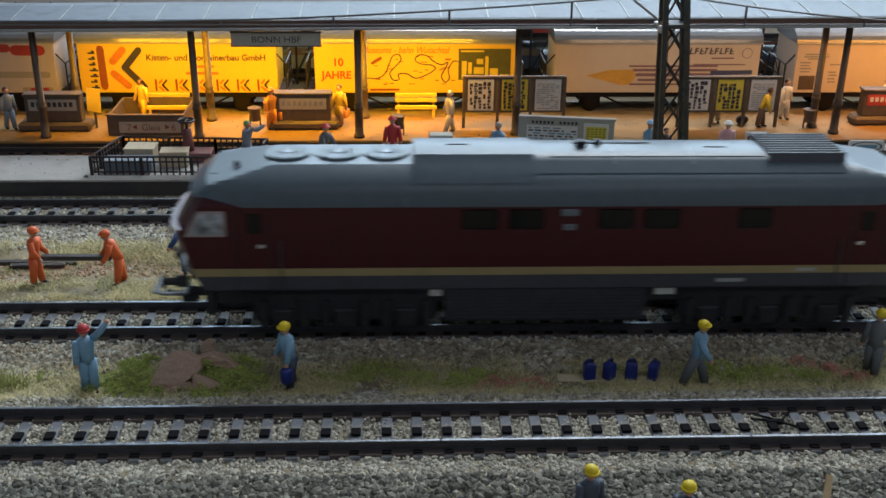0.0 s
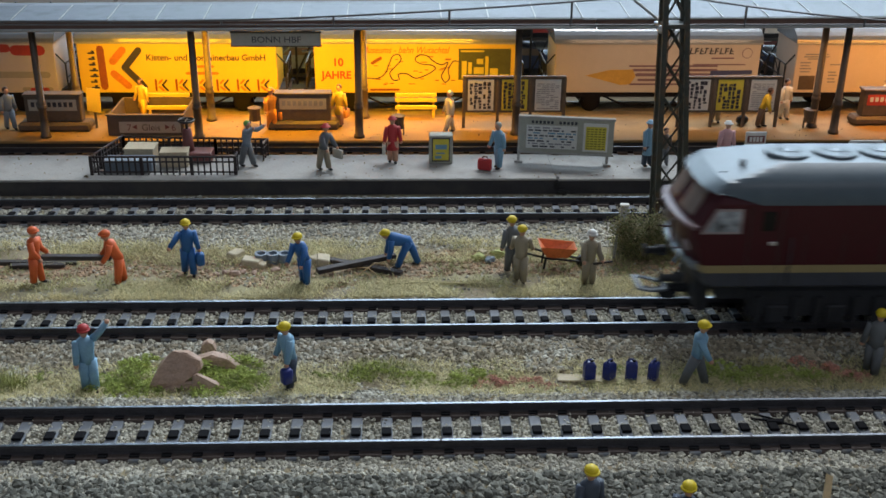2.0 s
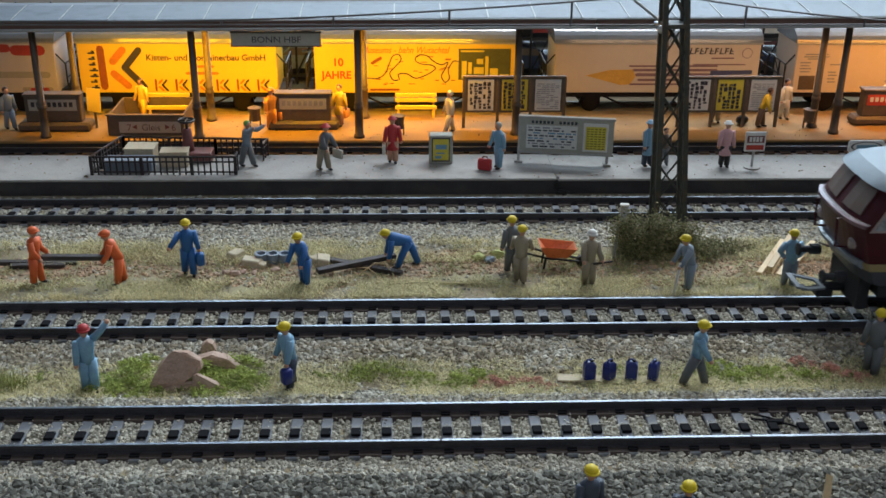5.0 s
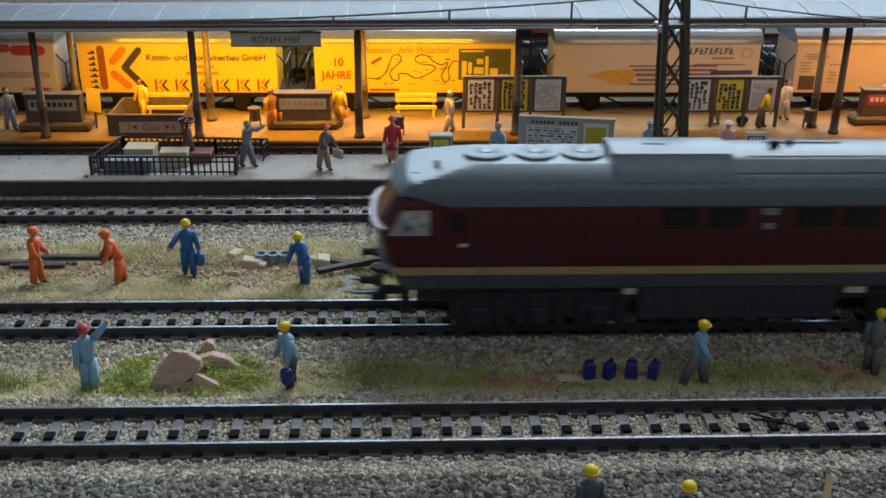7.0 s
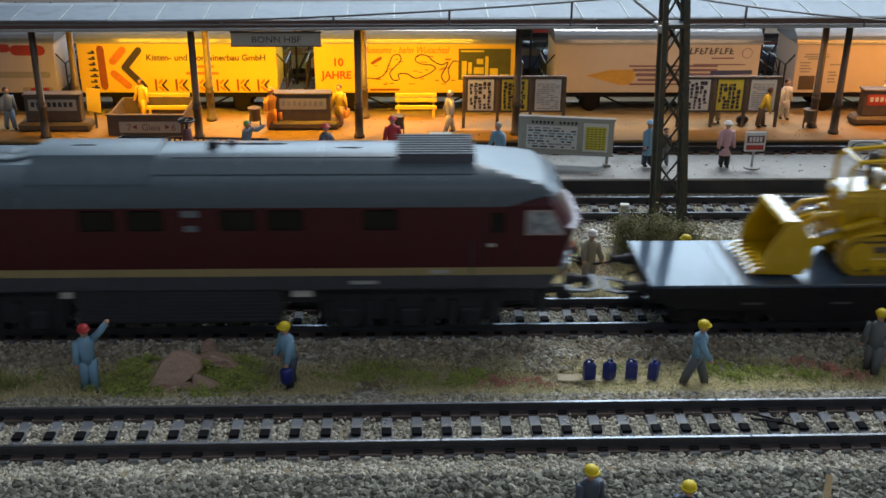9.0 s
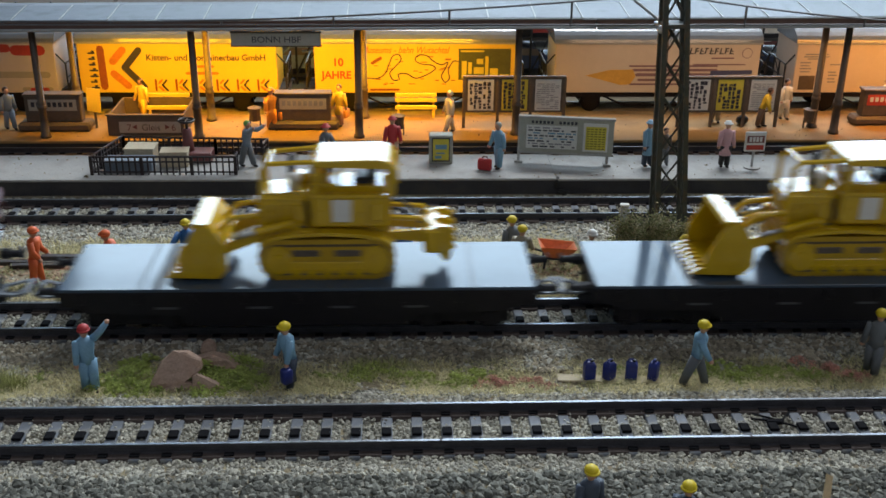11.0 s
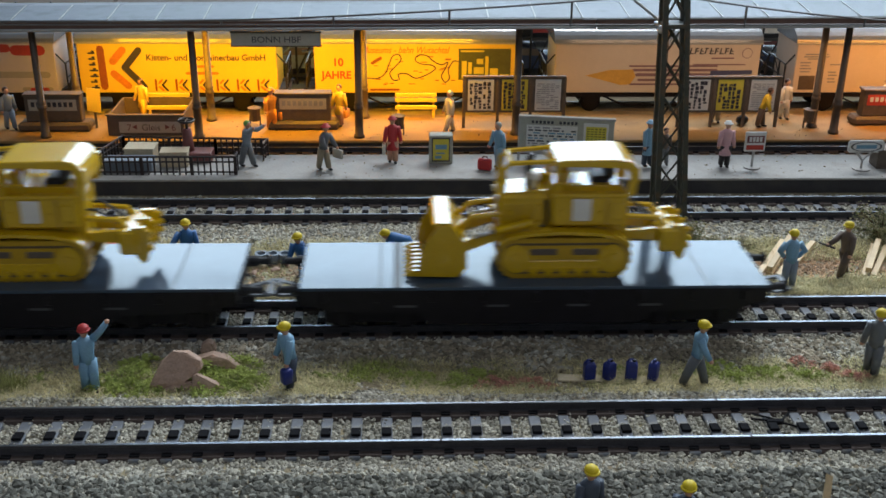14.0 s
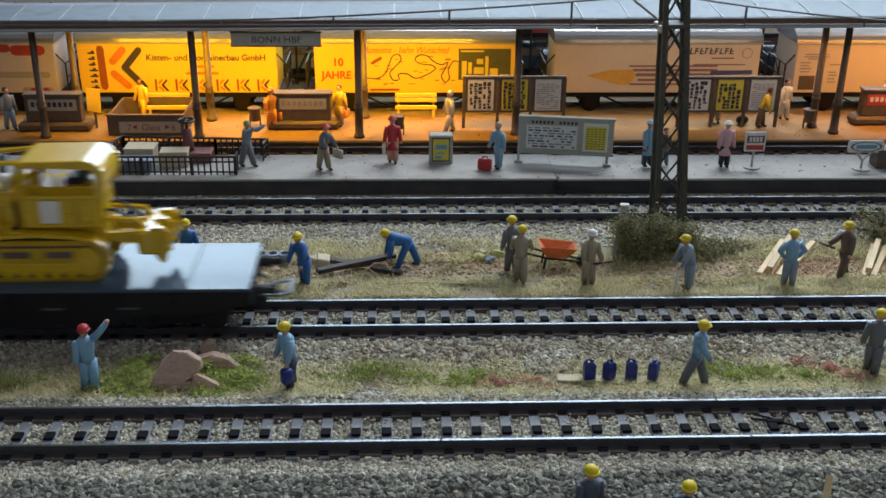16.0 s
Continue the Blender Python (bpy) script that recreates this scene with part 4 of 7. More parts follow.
def LOCO_X(t):
    """The locomotive's centre along the middle track, in mm (monotone cubic between the times above)."""
    i = max(0, min(len(RUN) - 2, sum(1 for r in RUN if r[0] <= t) - 1))
    def slope(k):
        if k <= 0 or k >= len(RUN) - 1:
            return (RUN[min(k + 1, len(RUN) - 1)][1] - RUN[max(k - 1, 0)][1]) / (RUN[min(k + 1, len(RUN) - 1)][0] - RUN[max(k - 1, 0)][0])
        a = (RUN[k][1] - RUN[k - 1][1]) / (RUN[k][0] - RUN[k - 1][0])
        b = (RUN[k + 1][1] - RUN[k][1]) / (RUN[k + 1][0] - RUN[k][0])
        return 0 if a * b <= 0 else 2 * a * b / (a + b)
    (t0, x0), (t1, x1) = RUN[i], RUN[i + 1]
    h = t1 - t0
    u = (t - t0) / h
    return (2 * u ** 3 - 3 * u ** 2 + 1) * x0 + (u ** 3 - 2 * u ** 2 + u) * h * slope(i) + (3 * u ** 2 - 2 * u ** 3) * x1 + (u ** 3 - u ** 2) * h * slope(i + 1)


def WAGON_X(t, k):
    """The wagons stand still until the locomotive draws them off."""
    return LOCO_X(max(t, 4.5)) + 196.3 + 151.4 * k


loco, wagons, dozers = make_train()


def motions():
    times = [i / 10 for i in range(161)]
    walk(loco, [(t, pose(LOCO_X(t) * MM, 0, 0)) for t in times])
    for k in range(3):
        walk(wagons[k], [(t, pose(WAGON_X(t, k) * MM, 0, 0)) for t in times])
        walk(dozers[k], [(t, pose((WAGON_X(t, k) + DOZER_AT[k]) * MM, 0, 15.93 * MM)) for t in times])
    for ob, x, z, r in WHEELS:
        top = ob.parent.parent
        pos = LOCO_X if top == loco else (lambda t, k=wagons.index(top): WAGON_X(t, k))
        walk(ob, [(t, pose(x * MM, 0, z * MM, 0, math.degrees((pos(t) - pos(0)) / r), 0)) for t in times])


# ---- goods vans on the rear track ----


def boxcar(x0, x1, colour, label, roofcol="car_roof"):
    w = x1 - x0
    c = thing("goods_van", label, "goods van", (x0 + x1) / 2, 245, -7, group="goods vans on the rear track")
    h = w / 2
    part("body", box(B(), -h, h, -14.6, 14.6, 11.0, 36.0, 0.3), colour, c)
    arc = [(15.2 * math.sin(a), 36.0 + 7.2 * math.cos(a)) for a in np.linspace(-math.pi / 2, math.pi / 2, 13)]
    part("roof", prism(B(), arc, "x", -h - 0.8, h + 0.8), roofcol, c, "curved grey roof")
    part("roof_gutter", box(B(), -h - 0.8, h + 0.8, -15.5, -14.6, 35.6, 36.3), "grey_trim", c)
    part("underframe", box(B(), -h, h, -13.5, 13.5, 8.6, 11.0), "wagon_black", c)
    for s in (-1, 1):
        part("buffer", tube(tube(B(), [(s * h, -9, 10.5), (s * (h + 6), -9, 10.5)], 1.4, 8), [(s * h, 9, 10.5), (s * (h + 6), 9, 10.5)], 1.4, 8), "bogie_black", c)
        part("axle_guard", prism(B(), [(s * h * 0.62 - 5, 8.6), (s * h * 0.62 + 5, 8.6), (s * h * 0.62 + 2, 3), (s * h * 0.62 - 2, 3)], "y", -12.5, -11.5), "wagon_black", c)
        bm = tube(B(), [(s * h * 0.62, -9.6, 5.2), (s * h * 0.62, -7.2, 5.2)], 5.2, 18)
        tube(bm, [(s * h * 0.62, 7.2, 5.2), (s * h * 0.62, 9.6, 5.2)], 5.2, 18)
        tube(bm, [(s * h * 0.62, -7.2, 5.2), (s * h * 0.62, 7.2, 5.2)], 1, 8)
        part("wheelset", bm, "wagon_black", c)
    for s in (-1, 1):
        xe = s * (h + 4.2)
        e = part("end_platform", box(B(), *sorted((s * h, s * (h + 5.2))), -13, 13, 10.2, 11.0), "bogie_black", c)
        for yy in (-12.6, -4, 4, 12.6):
            part("railing_post", tube(B(), [(xe, yy, 11), (xe, yy, 25)], 0.45, 5), "black", e)
        for zz in (18.0, 25.0):
            part("railing_bar", tube(B(), [(xe, -12.6, zz), (xe, 12.6, zz)], 0.45, 5), "black", e)
        part("railing_bar", tube(B(), [(xe, -12.6, 25), (s * h, -12.6, 30)], 0.4, 5), "black", e)
        part("railing_bar", tube(B(), [(xe, -12.6, 11.2), (xe, 4, 25)], 0.35, 5), "black", e)
    part("truss", tube(B(), [(-h * 0.5, -12, 8.6), (-h * 0.3, -12, 4), (h * 0.3, -12, 4), (h * 0.5, -12, 8.6)], 0.5, 5), "wagon_black", c)
    return c


def slab(bm, pts, mi=0, y0=-14.75, y1=-14.55):
    """A flat printed shape on a van's side, from x, z corners."""
    return prism(bm, pts, "y", y0, y1, mi)


def stroke(bm, pts, w, mi=0, y0=-14.75, y1=-14.55):
    """A printed line with round ends; each piece lies a hair above the last."""
    for k, ((xa, za), (xb, zb)) in enumerate(zip(pts, pts[1:])):
        t = math.atan2(zb - za, xb - xa)
        r = w / 2
        n = 4 if w > 1.5 else 2
        ring = [(xb + r * math.cos(t + a), zb + r * math.sin(t + a)) for a in np.linspace(-math.pi / 2, math.pi / 2, n + 1)]
        ring += [(xa - r * math.cos(t + a), za - r * math.sin(t + a)) for a in np.linspace(-math.pi / 2, math.pi / 2, n + 1)]
        slab(bm, ring, mi, y0 - 0.012 * (k % 5), y1)
    return bm


def vans():
    rng = random.Random(4)
    v = boxcar(-268, -167, "box_pale", "pale goods van with red lettering bars and faded print")
    part("print", stroke(stroke(B(), [(32, 32), (44, 32)], 5, 0), [(22, 33), (28, 33)], 4), "logo_red", v)
    part("print", stroke(stroke(B(), [(20, 20), (46, 20)], 3.2), [(34, 12.8), (47, 12.8)], 2.0), "sign_grey", v)
    part("print", stroke(B(), [(38, 12.4), (45, 12.4)], 2.4, 0, -14.9, -14.7), "logo_red", v)

    # yellow van with the chevron mark
    v = boxcar(-156, -60, "box_yellow", "bright yellow goods van printed with a large chevron mark")
    def mark(x, z, s):
        part("mark_bar", stroke(B(), [(x, z - 10.5 * s), (x - 0.4 * s, z + 11 * s)], 4.2 * s), "logo_brown", v)
        part("mark_bar", stroke(B(), [(x + 6 * s, z + 4 * s), (x + 12 * s, z + 10.5 * s)], 4.2 * s), "logo_orange", v)
        part("mark_bar", stroke(B(), [(x + 6 * s, z - 3 * s), (x + 13.5 * s, z - 10 * s)], 4.2 * s), "logo_orange", v)
        part("mark_chevron", stroke(B(), [(x + 21 * s, z + 10.5 * s), (x + 12.5 * s, z + 0.6 * s), (x + 22.5 * s, z - 10.5 * s)], 3.8 * s, 0, -14.95, -14.75), "logo_dark", v)
    mark(-36.5, 23.2, 0.86)
    for k in range(6):
        mark(-11.4 + k * 10.0, 14.8, 0.25)
    for k in range(7):
        z = 13.6 + k * 2.85
        part("name_bar", stroke(stroke(B(), [(-42.6, z), (-39.9 + 0.7 * (k in (0, 2, 3)), z)], 0.9), [(-41.0, z + 0.9), (-40.0, z + 0.9)], 0.8, 0, -14.8, -14.6), "logo_dark", v)
    lettering("Kisten- und Containerbau GmbH", "logo_dark", v, -15.2, -14.8, 27.2, 4.3, stretch=1.0, bold=0.07)
    part("print", stroke(stroke(B(), [(8, 24.2), (17, 24.2)], 1.2), [(4, 20.8), (19, 20.8)], 1.4), "logo_orange", v)

    v = boxcar(-41.6, 57.4, "box_yellow", "bright yellow goods van printed with a museum line route map")
    lettering("10", "logo_red", v, -40.6, -14.8, 24.6, 5.4, bold=0.12)
    lettering("JAHRE", "logo_red", v, -46.0, -14.8, 18.2, 5.4, stretch=0.98, bold=0.12)
    lettering("Museums - bahn Wutachtal", "logo_orange", v, -26.5, -14.8, 31, 4.6, stretch=0.84, bold=0.05, slant=0.35)
    knots = [(-24, 18.6), (-19, 18.2), (-15, 20.5), (-13, 25), (-11, 29.5), (-8, 30.2), (-7, 27.6), (-10, 24), (-12.5, 21), (-11, 17.6), (-8, 17.8), (-8.2, 20.4), (-4, 20.6), (0, 18.4), (4, 19.4), (8, 21.5), (10, 23.4), (8, 25), (3, 25.6), (0, 27.6), (2, 30), (6, 29.6), (9, 27), (13, 25.2), (16, 26.4), (15, 23.4), (13, 19.4), (15, 16.4), (17, 18.4), (16.4, 22.6), (19, 27), (23, 26)]
    route = []
    for p0, p1, p2, p3 in zip([knots[0]] + knots, knots, knots[1:], knots[2:] + [knots[-1]]):
        for j in range(5):
            u = j / 5
            route.append(tuple(0.5 * (2 * b + (c - a) * u + (2 * a - 5 * b + 4 * c - d) * u * u + (3 * b - a - 3 * c + d) * u ** 3) for a, b, c, d in zip(p0, p1, p2, p3)))
    part("route_line", stroke(B(), route, 0.55), "logo_dark", v, "winding printed route line")
    bm = B()
    for k in range(26):
        x, z = rng.uniform(-22, 18), rng.uniform(14, 31)
        stroke(bm, [(x, z), (x + rng.uniform(1.2, 3), z)], 0.4)
    stroke(bm, [(-21, 26), (-17, 28.4)], 1.6)
    stroke(bm, [(-22, 12.6), (-8, 12.6)], 1.1)
    part("map_notes", bm, "logo_brown", v)
    part("print_panel", slab(B(), [(21.4, 17.6), (47.2, 17.6), (47.2, 33.2), (21.4, 33.2)]), "logo_olive", v, "dark printed scene panel")
    bm = B()
    for x0, x1, z0, z1 in ((23, 25.4, 18.4, 27), (26.2, 28.0, 20.4, 26.4), (25.6, 31, 18.4, 20.0), (29, 34, 20.6, 24.0), (34.6, 36.2, 19, 29.4), (37, 41, 18.6, 23.4), (42, 46.4, 19, 20.4), (30.4, 33.6, 25.6, 28.2), (22.4, 34, 31.6, 32.4)):
        slab(bm, [(x0, z0), (x1, z0), (x1, z1), (x0, z1)], 0, -14.95, -14.75)
    part("print", bm, "panel_yellow", v)

    v = boxcar(77.3, 179.6, "box_cream", "cream goods van printed with a pencil and dark slanted bars")
    part("pencil_print", slab(B(), [(-35.7, 19.8), (-24, 22.6), (-12, 22.9), (-10.6, 19.4), (-13, 15.4), (-18, 15.0)]), "print_ochre", v, "ochre printed pencil point")
    bm = B()
    for x0, x1, z, w in ((-14, 30, 24.6, 0.9), (-12, 30, 22.6, 1.3), (-10, 28, 20.2, 1.6), (-9, 24, 17.6, 1.2), (-13, 20, 15.4, 0.9)):
        stroke(bm, [(x0, z), (x1, z)], w)
    part("print", bm, "print_plum", v, "faded plum printed bands")
    part("print", slab(B(), [(27, 20.0), (48, 20.6), (48, 22.6), (27, 22.4)], 0, -14.95, -14.7), "print_navy", v)
    bm = B()
    for k in range(9):
        x = 15.4 + k * 2.5
        slab(bm, [(x, 30.7), (x + 0.7, 30.7), (x + 1.3, 33.7), (x + 0.6, 33.7)])
        stroke(bm, [(x + 0.5, 30.9 + 2.6 * (k % 2)), (x + 2.0, 30.9 + 2.6 * (k % 2))], 0.55, 0, -14.82, -14.6)
        stroke(bm, [(x + 0.8, 32.2), (x + 1.9, 32.2)], 0.5, 0, -14.84, -14.6) if k % 3 else None
    part("name_bar", bm, "logo_dark", v)
    part("print", stroke(stroke(B(), [(27, 28.6), (38, 28.6)], 0.7), [(18, 25.4), (44, 25.4)], 0.6), "print_plum", v)
    part("seal", tube(B(), [(44.5, -14.8, 31.2), (44.5, -14.5, 31.2)], 2.6, 20), "box_lip", v, "faint round printed seal")
    part("seal_face", tube(B(), [(44.5, -14.86, 31.2), (44.5, -14.5, 31.2)], 2.3, 20), "box_cream", v)

    v = boxcar(198, 300, "box_cream", "cream white goods van with small black markings and a dark panel")
    for x0, x1, z in ((-46.5, -35, 30.6), (-47, -34.5, 29.4), (-45, -36, 28.3), (-48.4, -43.6, 26.4), (-48.2, -44, 24.9), (-48.4, -43, 23.4), (-48, -43.4, 21.8), (-33.2, -27.6, 25.4), (-33.6, -30, 21.6), (-33.4, -29.4, 20.0), (-33.6, -30.2, 18.2), (-33.4, -29.8, 16.6), (-40, -36, 12.9), (-4, 0, 17)):
        part("marking", stroke(B(), [(x0, z), (x1, z)], 0.7), "ink_grey", v)
    part("panel", slab(B(), [(-48.2, 12.6), (-40.2, 12.6), (-40.2, 19.8), (-48.2, 19.8)]), "brown_wood", v)


vans()

# ---- figures: plain painted shapes, one mesh each ----


def figure(x, y, z, rz, label, cols, stride=8, bend=0, arm_l=(10, 12, 10), arm_r=(-5, 12, 10), hat="helmet", coat=0.0, carry=None, k=1.0, category="figurine", group="model figures"):
    """cols: hat, top, legs, skin, shoe, extra. Faces -y; arms are forward pitch, spread, elbow in degrees."""
    bm = B()
    sb, cb = math.sin(radians(bend)), math.cos(radians(bend))
    hip = Vector((0, 0, 9.4))
    up = Vector((0, -sb, cb))
    chest = hip + up * 6.6
    for s in (-1, 1):
        a = radians(s * stride)
        h = hip + Vector((s * 0.95, 0, 0))
        knee = h + Vector((s * 0.1, -math.sin(a) * 4.6, -math.cos(a) * 4.6))
        foot = Vector((s * 1.15, -math.sin(a) * 8.4, 0.7))
        tube(bm, [h, knee, foot + Vector((0, 0, 0.3))], [1.6, 1.3, 1.1], 8, 2)
        ball(bm, (foot.x, foot.y - 0.8, 0.6), 0.85, 4, 1, 0.85, 1.8, 0.72)
    tube(bm, [hip - up * 0.6, hip + up * 1.6, hip + up * 4.2, hip + up * 6.0, chest + up * 0.7], [2.0, 1.95, 2.35, 2.35, 1.0], 10, 1, 0.82)
    if coat:
        tube(bm, [hip + up * 2.5, hip, Vector((0, 0, 9.4 - coat))], [1.7, 2.0, 2.6], 10, 1, 0.85)
    wrists = []
    for s, (p, o, e, *o2) in ((-1, arm_l), (1, arm_r)):
        sh = chest + Vector((s * 2.15, 0, 0)) - up * 0.5
        def way(deg, out):
            q = radians(deg)
            return Vector((s * math.sin(radians(out)), -math.sin(q), -math.cos(q))).normalized()
        el = sh + way(p, o) * 3.3
        fore = way(p + e, o2[0] if o2 else o)
        wr = el + fore * 3.0
        tube(bm, [sh, el, wr], [1.15, 0.98, 0.78], 7, 1)
        ball(bm, wr + fore * 0.5, 0.75, 3, 1)
        wrists.append(wr + fore * 0.9)
    hd = chest + Vector((0, -sb * 1.2 - 0.15, 2.35 * (0.55 + 0.45 * cb)))
    tube(bm, [chest, hd], [0.75, 0.7], 7, 3)
    ball(bm, hd, 1.38, 3, 2, 0.9, 1.0, 1.12)
    if hat == "helmet":
        ball(bm, hd + Vector((0, 0.05, 0.62)), 1.62, 0, 2, 1.0, 1.08, 0.86)
        tube(bm, [hd + Vector((0, -0.35, 0.42)), hd + Vector((0, -0.35, 0.7))], [1.78, 1.62], 14, 0)
    elif hat == "hair":
        ball(bm, hd + Vector((0, 0.28, 0.38)), 1.42, 0, 2)
    else:
        tube(bm, [hd + Vector((0, 0, 0.55)), hd + Vector((0, 0, 0.75)), hd + Vector((0, 0, 0.85)), hd + Vector((0, 0, 1.7))], [2.0, 1.9, 1.4, 1.15], 12, 0)
    if carry:
        kind, side = carry
        hnd = wrists[side]
        if kind == "case":
            box(bm, hnd.x - 0.7, hnd.x + 0.7, hnd.y - 2.6, hnd.y + 2.6, hnd.z - 4.0, hnd.z - 0.2, 0.3, 5)
        elif kind == "can":
            box(bm, hnd.x - 1.3, hnd.x + 1.3, hnd.y - 1.5, hnd.y + 1.5, hnd.z - 4.8, hnd.z - 0.4, 0.5, 5)
        elif kind == "tool":
            tube(bm, [hnd + Vector((0, 0.6, 2.0)), (hnd.x, hnd.y - 0.8, 0.3)], 0.45, 6, 5)
        elif kind == "rod":
            tube(bm, [hnd + Vector((-3.2, 0, 0)), hnd + Vector((3.2, 0, 0.3))], 0.35, 6, 5)
    bm.transform(Matrix.Diagonal((1.0 * k, 1.0 * k, k, 1)))
    ob = part("figurine", bm, cols, None, label, True)
    ob.matrix_basis = pose(x * MM, y * MM, z * MM, 0, 0, rz)
    return tagged(ob, label, category, group)


YH, RH = "helmet_yellow", "helmet_red"


def workers():
    def W(x, y, rz, label, top, legs, hat=YH, extra="black", **kw):
        return figure(x, y, gzs(x, y) + 0.05, rz, label, (hat, top, legs, "skin", "shoe", extra), **kw)
    W(-82.6, -37.5, 25, "railway worker figurine in light blue overalls, red helmet, arm raised", "cloth_light", "cloth_light", RH, arm_r=(150, 40, 12), arm_l=(5, 8, 10), stride=5, bend=3, k=1.0)
    W(-29.4, -37.2, -55, "worker figurine in blue shirt and dark trousers carrying a blue can", "cloth_light", "cloth_navy", YH, "canister_blue", arm_r=(15, 8, 5), arm_l=(12, 8, 10), carry=("can", 1), stride=8, bend=8)
    W(79.4, -38.8, 70, "worker figurine in blue shirt and grey trousers walking", "cloth_light", "cloth_grey", YH, stride=20, bend=6, arm_l=(25, 6, 10), arm_r=(8, 6, 10))
    W(130.5, -33.5, 150, "worker figurine in dark grey overalls with yellow helmet", "cloth_grey", "cloth_grey", YH, stride=7, bend=4)
    W(-117.9, 31.9, 80, "worker figurine in orange overalls carrying rails", "cloth_orange", "cloth_orange", "cloth_orange", stride=6, bend=5, arm_l=(10, 5, 35), arm_r=(10, 5, 35))
    W(-91.0, 31.5, -70, "stooping worker figurine in orange overalls", "cloth_orange", "cloth_orange", "cloth_orange", stride=8, bend=24, arm_l=(15, 5, 25), arm_r=(15, 5, 25))
    W(-69.9, 37.2, 20, "worker figurine in blue overalls holding a blue bag", "cloth_blue", "cloth_blue", YH, "cloth_blue", stride=12, bend=3, arm_l=(35, 55, 20), arm_r=(5, 12, 10), carry=("can", 1))
    W(-31.0, 28.2, -30, "stooping worker figurine in blue overalls beside planks", "cloth_blue", "cloth_blue", YH, stride=5, bend=22, arm_l=(25, 5, 10), arm_r=(25, 5, 10))
    W(2.6, 43.4, -80, "worker figurine in blue bending down over timbers", "cloth_blue", "cloth_blue", YH, stride=26, bend=76, arm_l=(5, 5, 10), arm_r=(5, 5, 10))
    W(37.4, 38.1, 200, "worker figurine in dark grey with yellow helmet and shovel", "cloth_grey", "cloth_grey", YH, "twig", stride=6, bend=6)
    W(39.4, 29.6, 170, "worker figurine in beige overalls holding a shovel", "cloth_beige", "cloth_beige", YH, "twig", stride=8, bend=6, arm_l=(30, 12, 20), arm_r=(25, 12, 25))
    W(61.5, 26.8, 10, "worker figurine in beige overalls with white helmet and tool", "cloth_beige", "cloth_beige", "helmet_white", "wood_dark", stride=4, bend=4, arm_l=(15, 10, 35), arm_r=(12, 8, 30), carry=("rod", 1))
    W(93.6, 23.0, -70, "worker figurine in grey blue sweeping with a pale broom", "cloth_steel", "cloth_steel", YH, "white_part", stride=5, bend=20, arm_l=(22, 3, 12), arm_r=(30, 3, 12), carry=("tool", 1))
    W(127.2, 24.8, 180, "worker figurine in blue overalls, seen from behind, elbows out", "cloth_light", "cloth_steel", YH, stride=5, bend=4, arm_l=(-8, 48, 30, -45), arm_r=(-8, 48, 30, -45))
    W(148.5, 32.7, -60, "worker figurine in brown striding with a pick", "cloth_brown", "cloth_brown", YH, "wood_dark", stride=20, bend=4, arm_l=(40, 10, 25), arm_r=(10, 10, 15), carry=("rod", 0))
    for fx, fy, rz in ((40.4, -98.6, 20), (60.6, -102.9, -30)):
        W(fx, fy, rz, "worker figurine in dark blue with yellow helmet below the embankment", "cloth_navy", "cloth_navy", YH, stride=5, k=1.0)


workers()


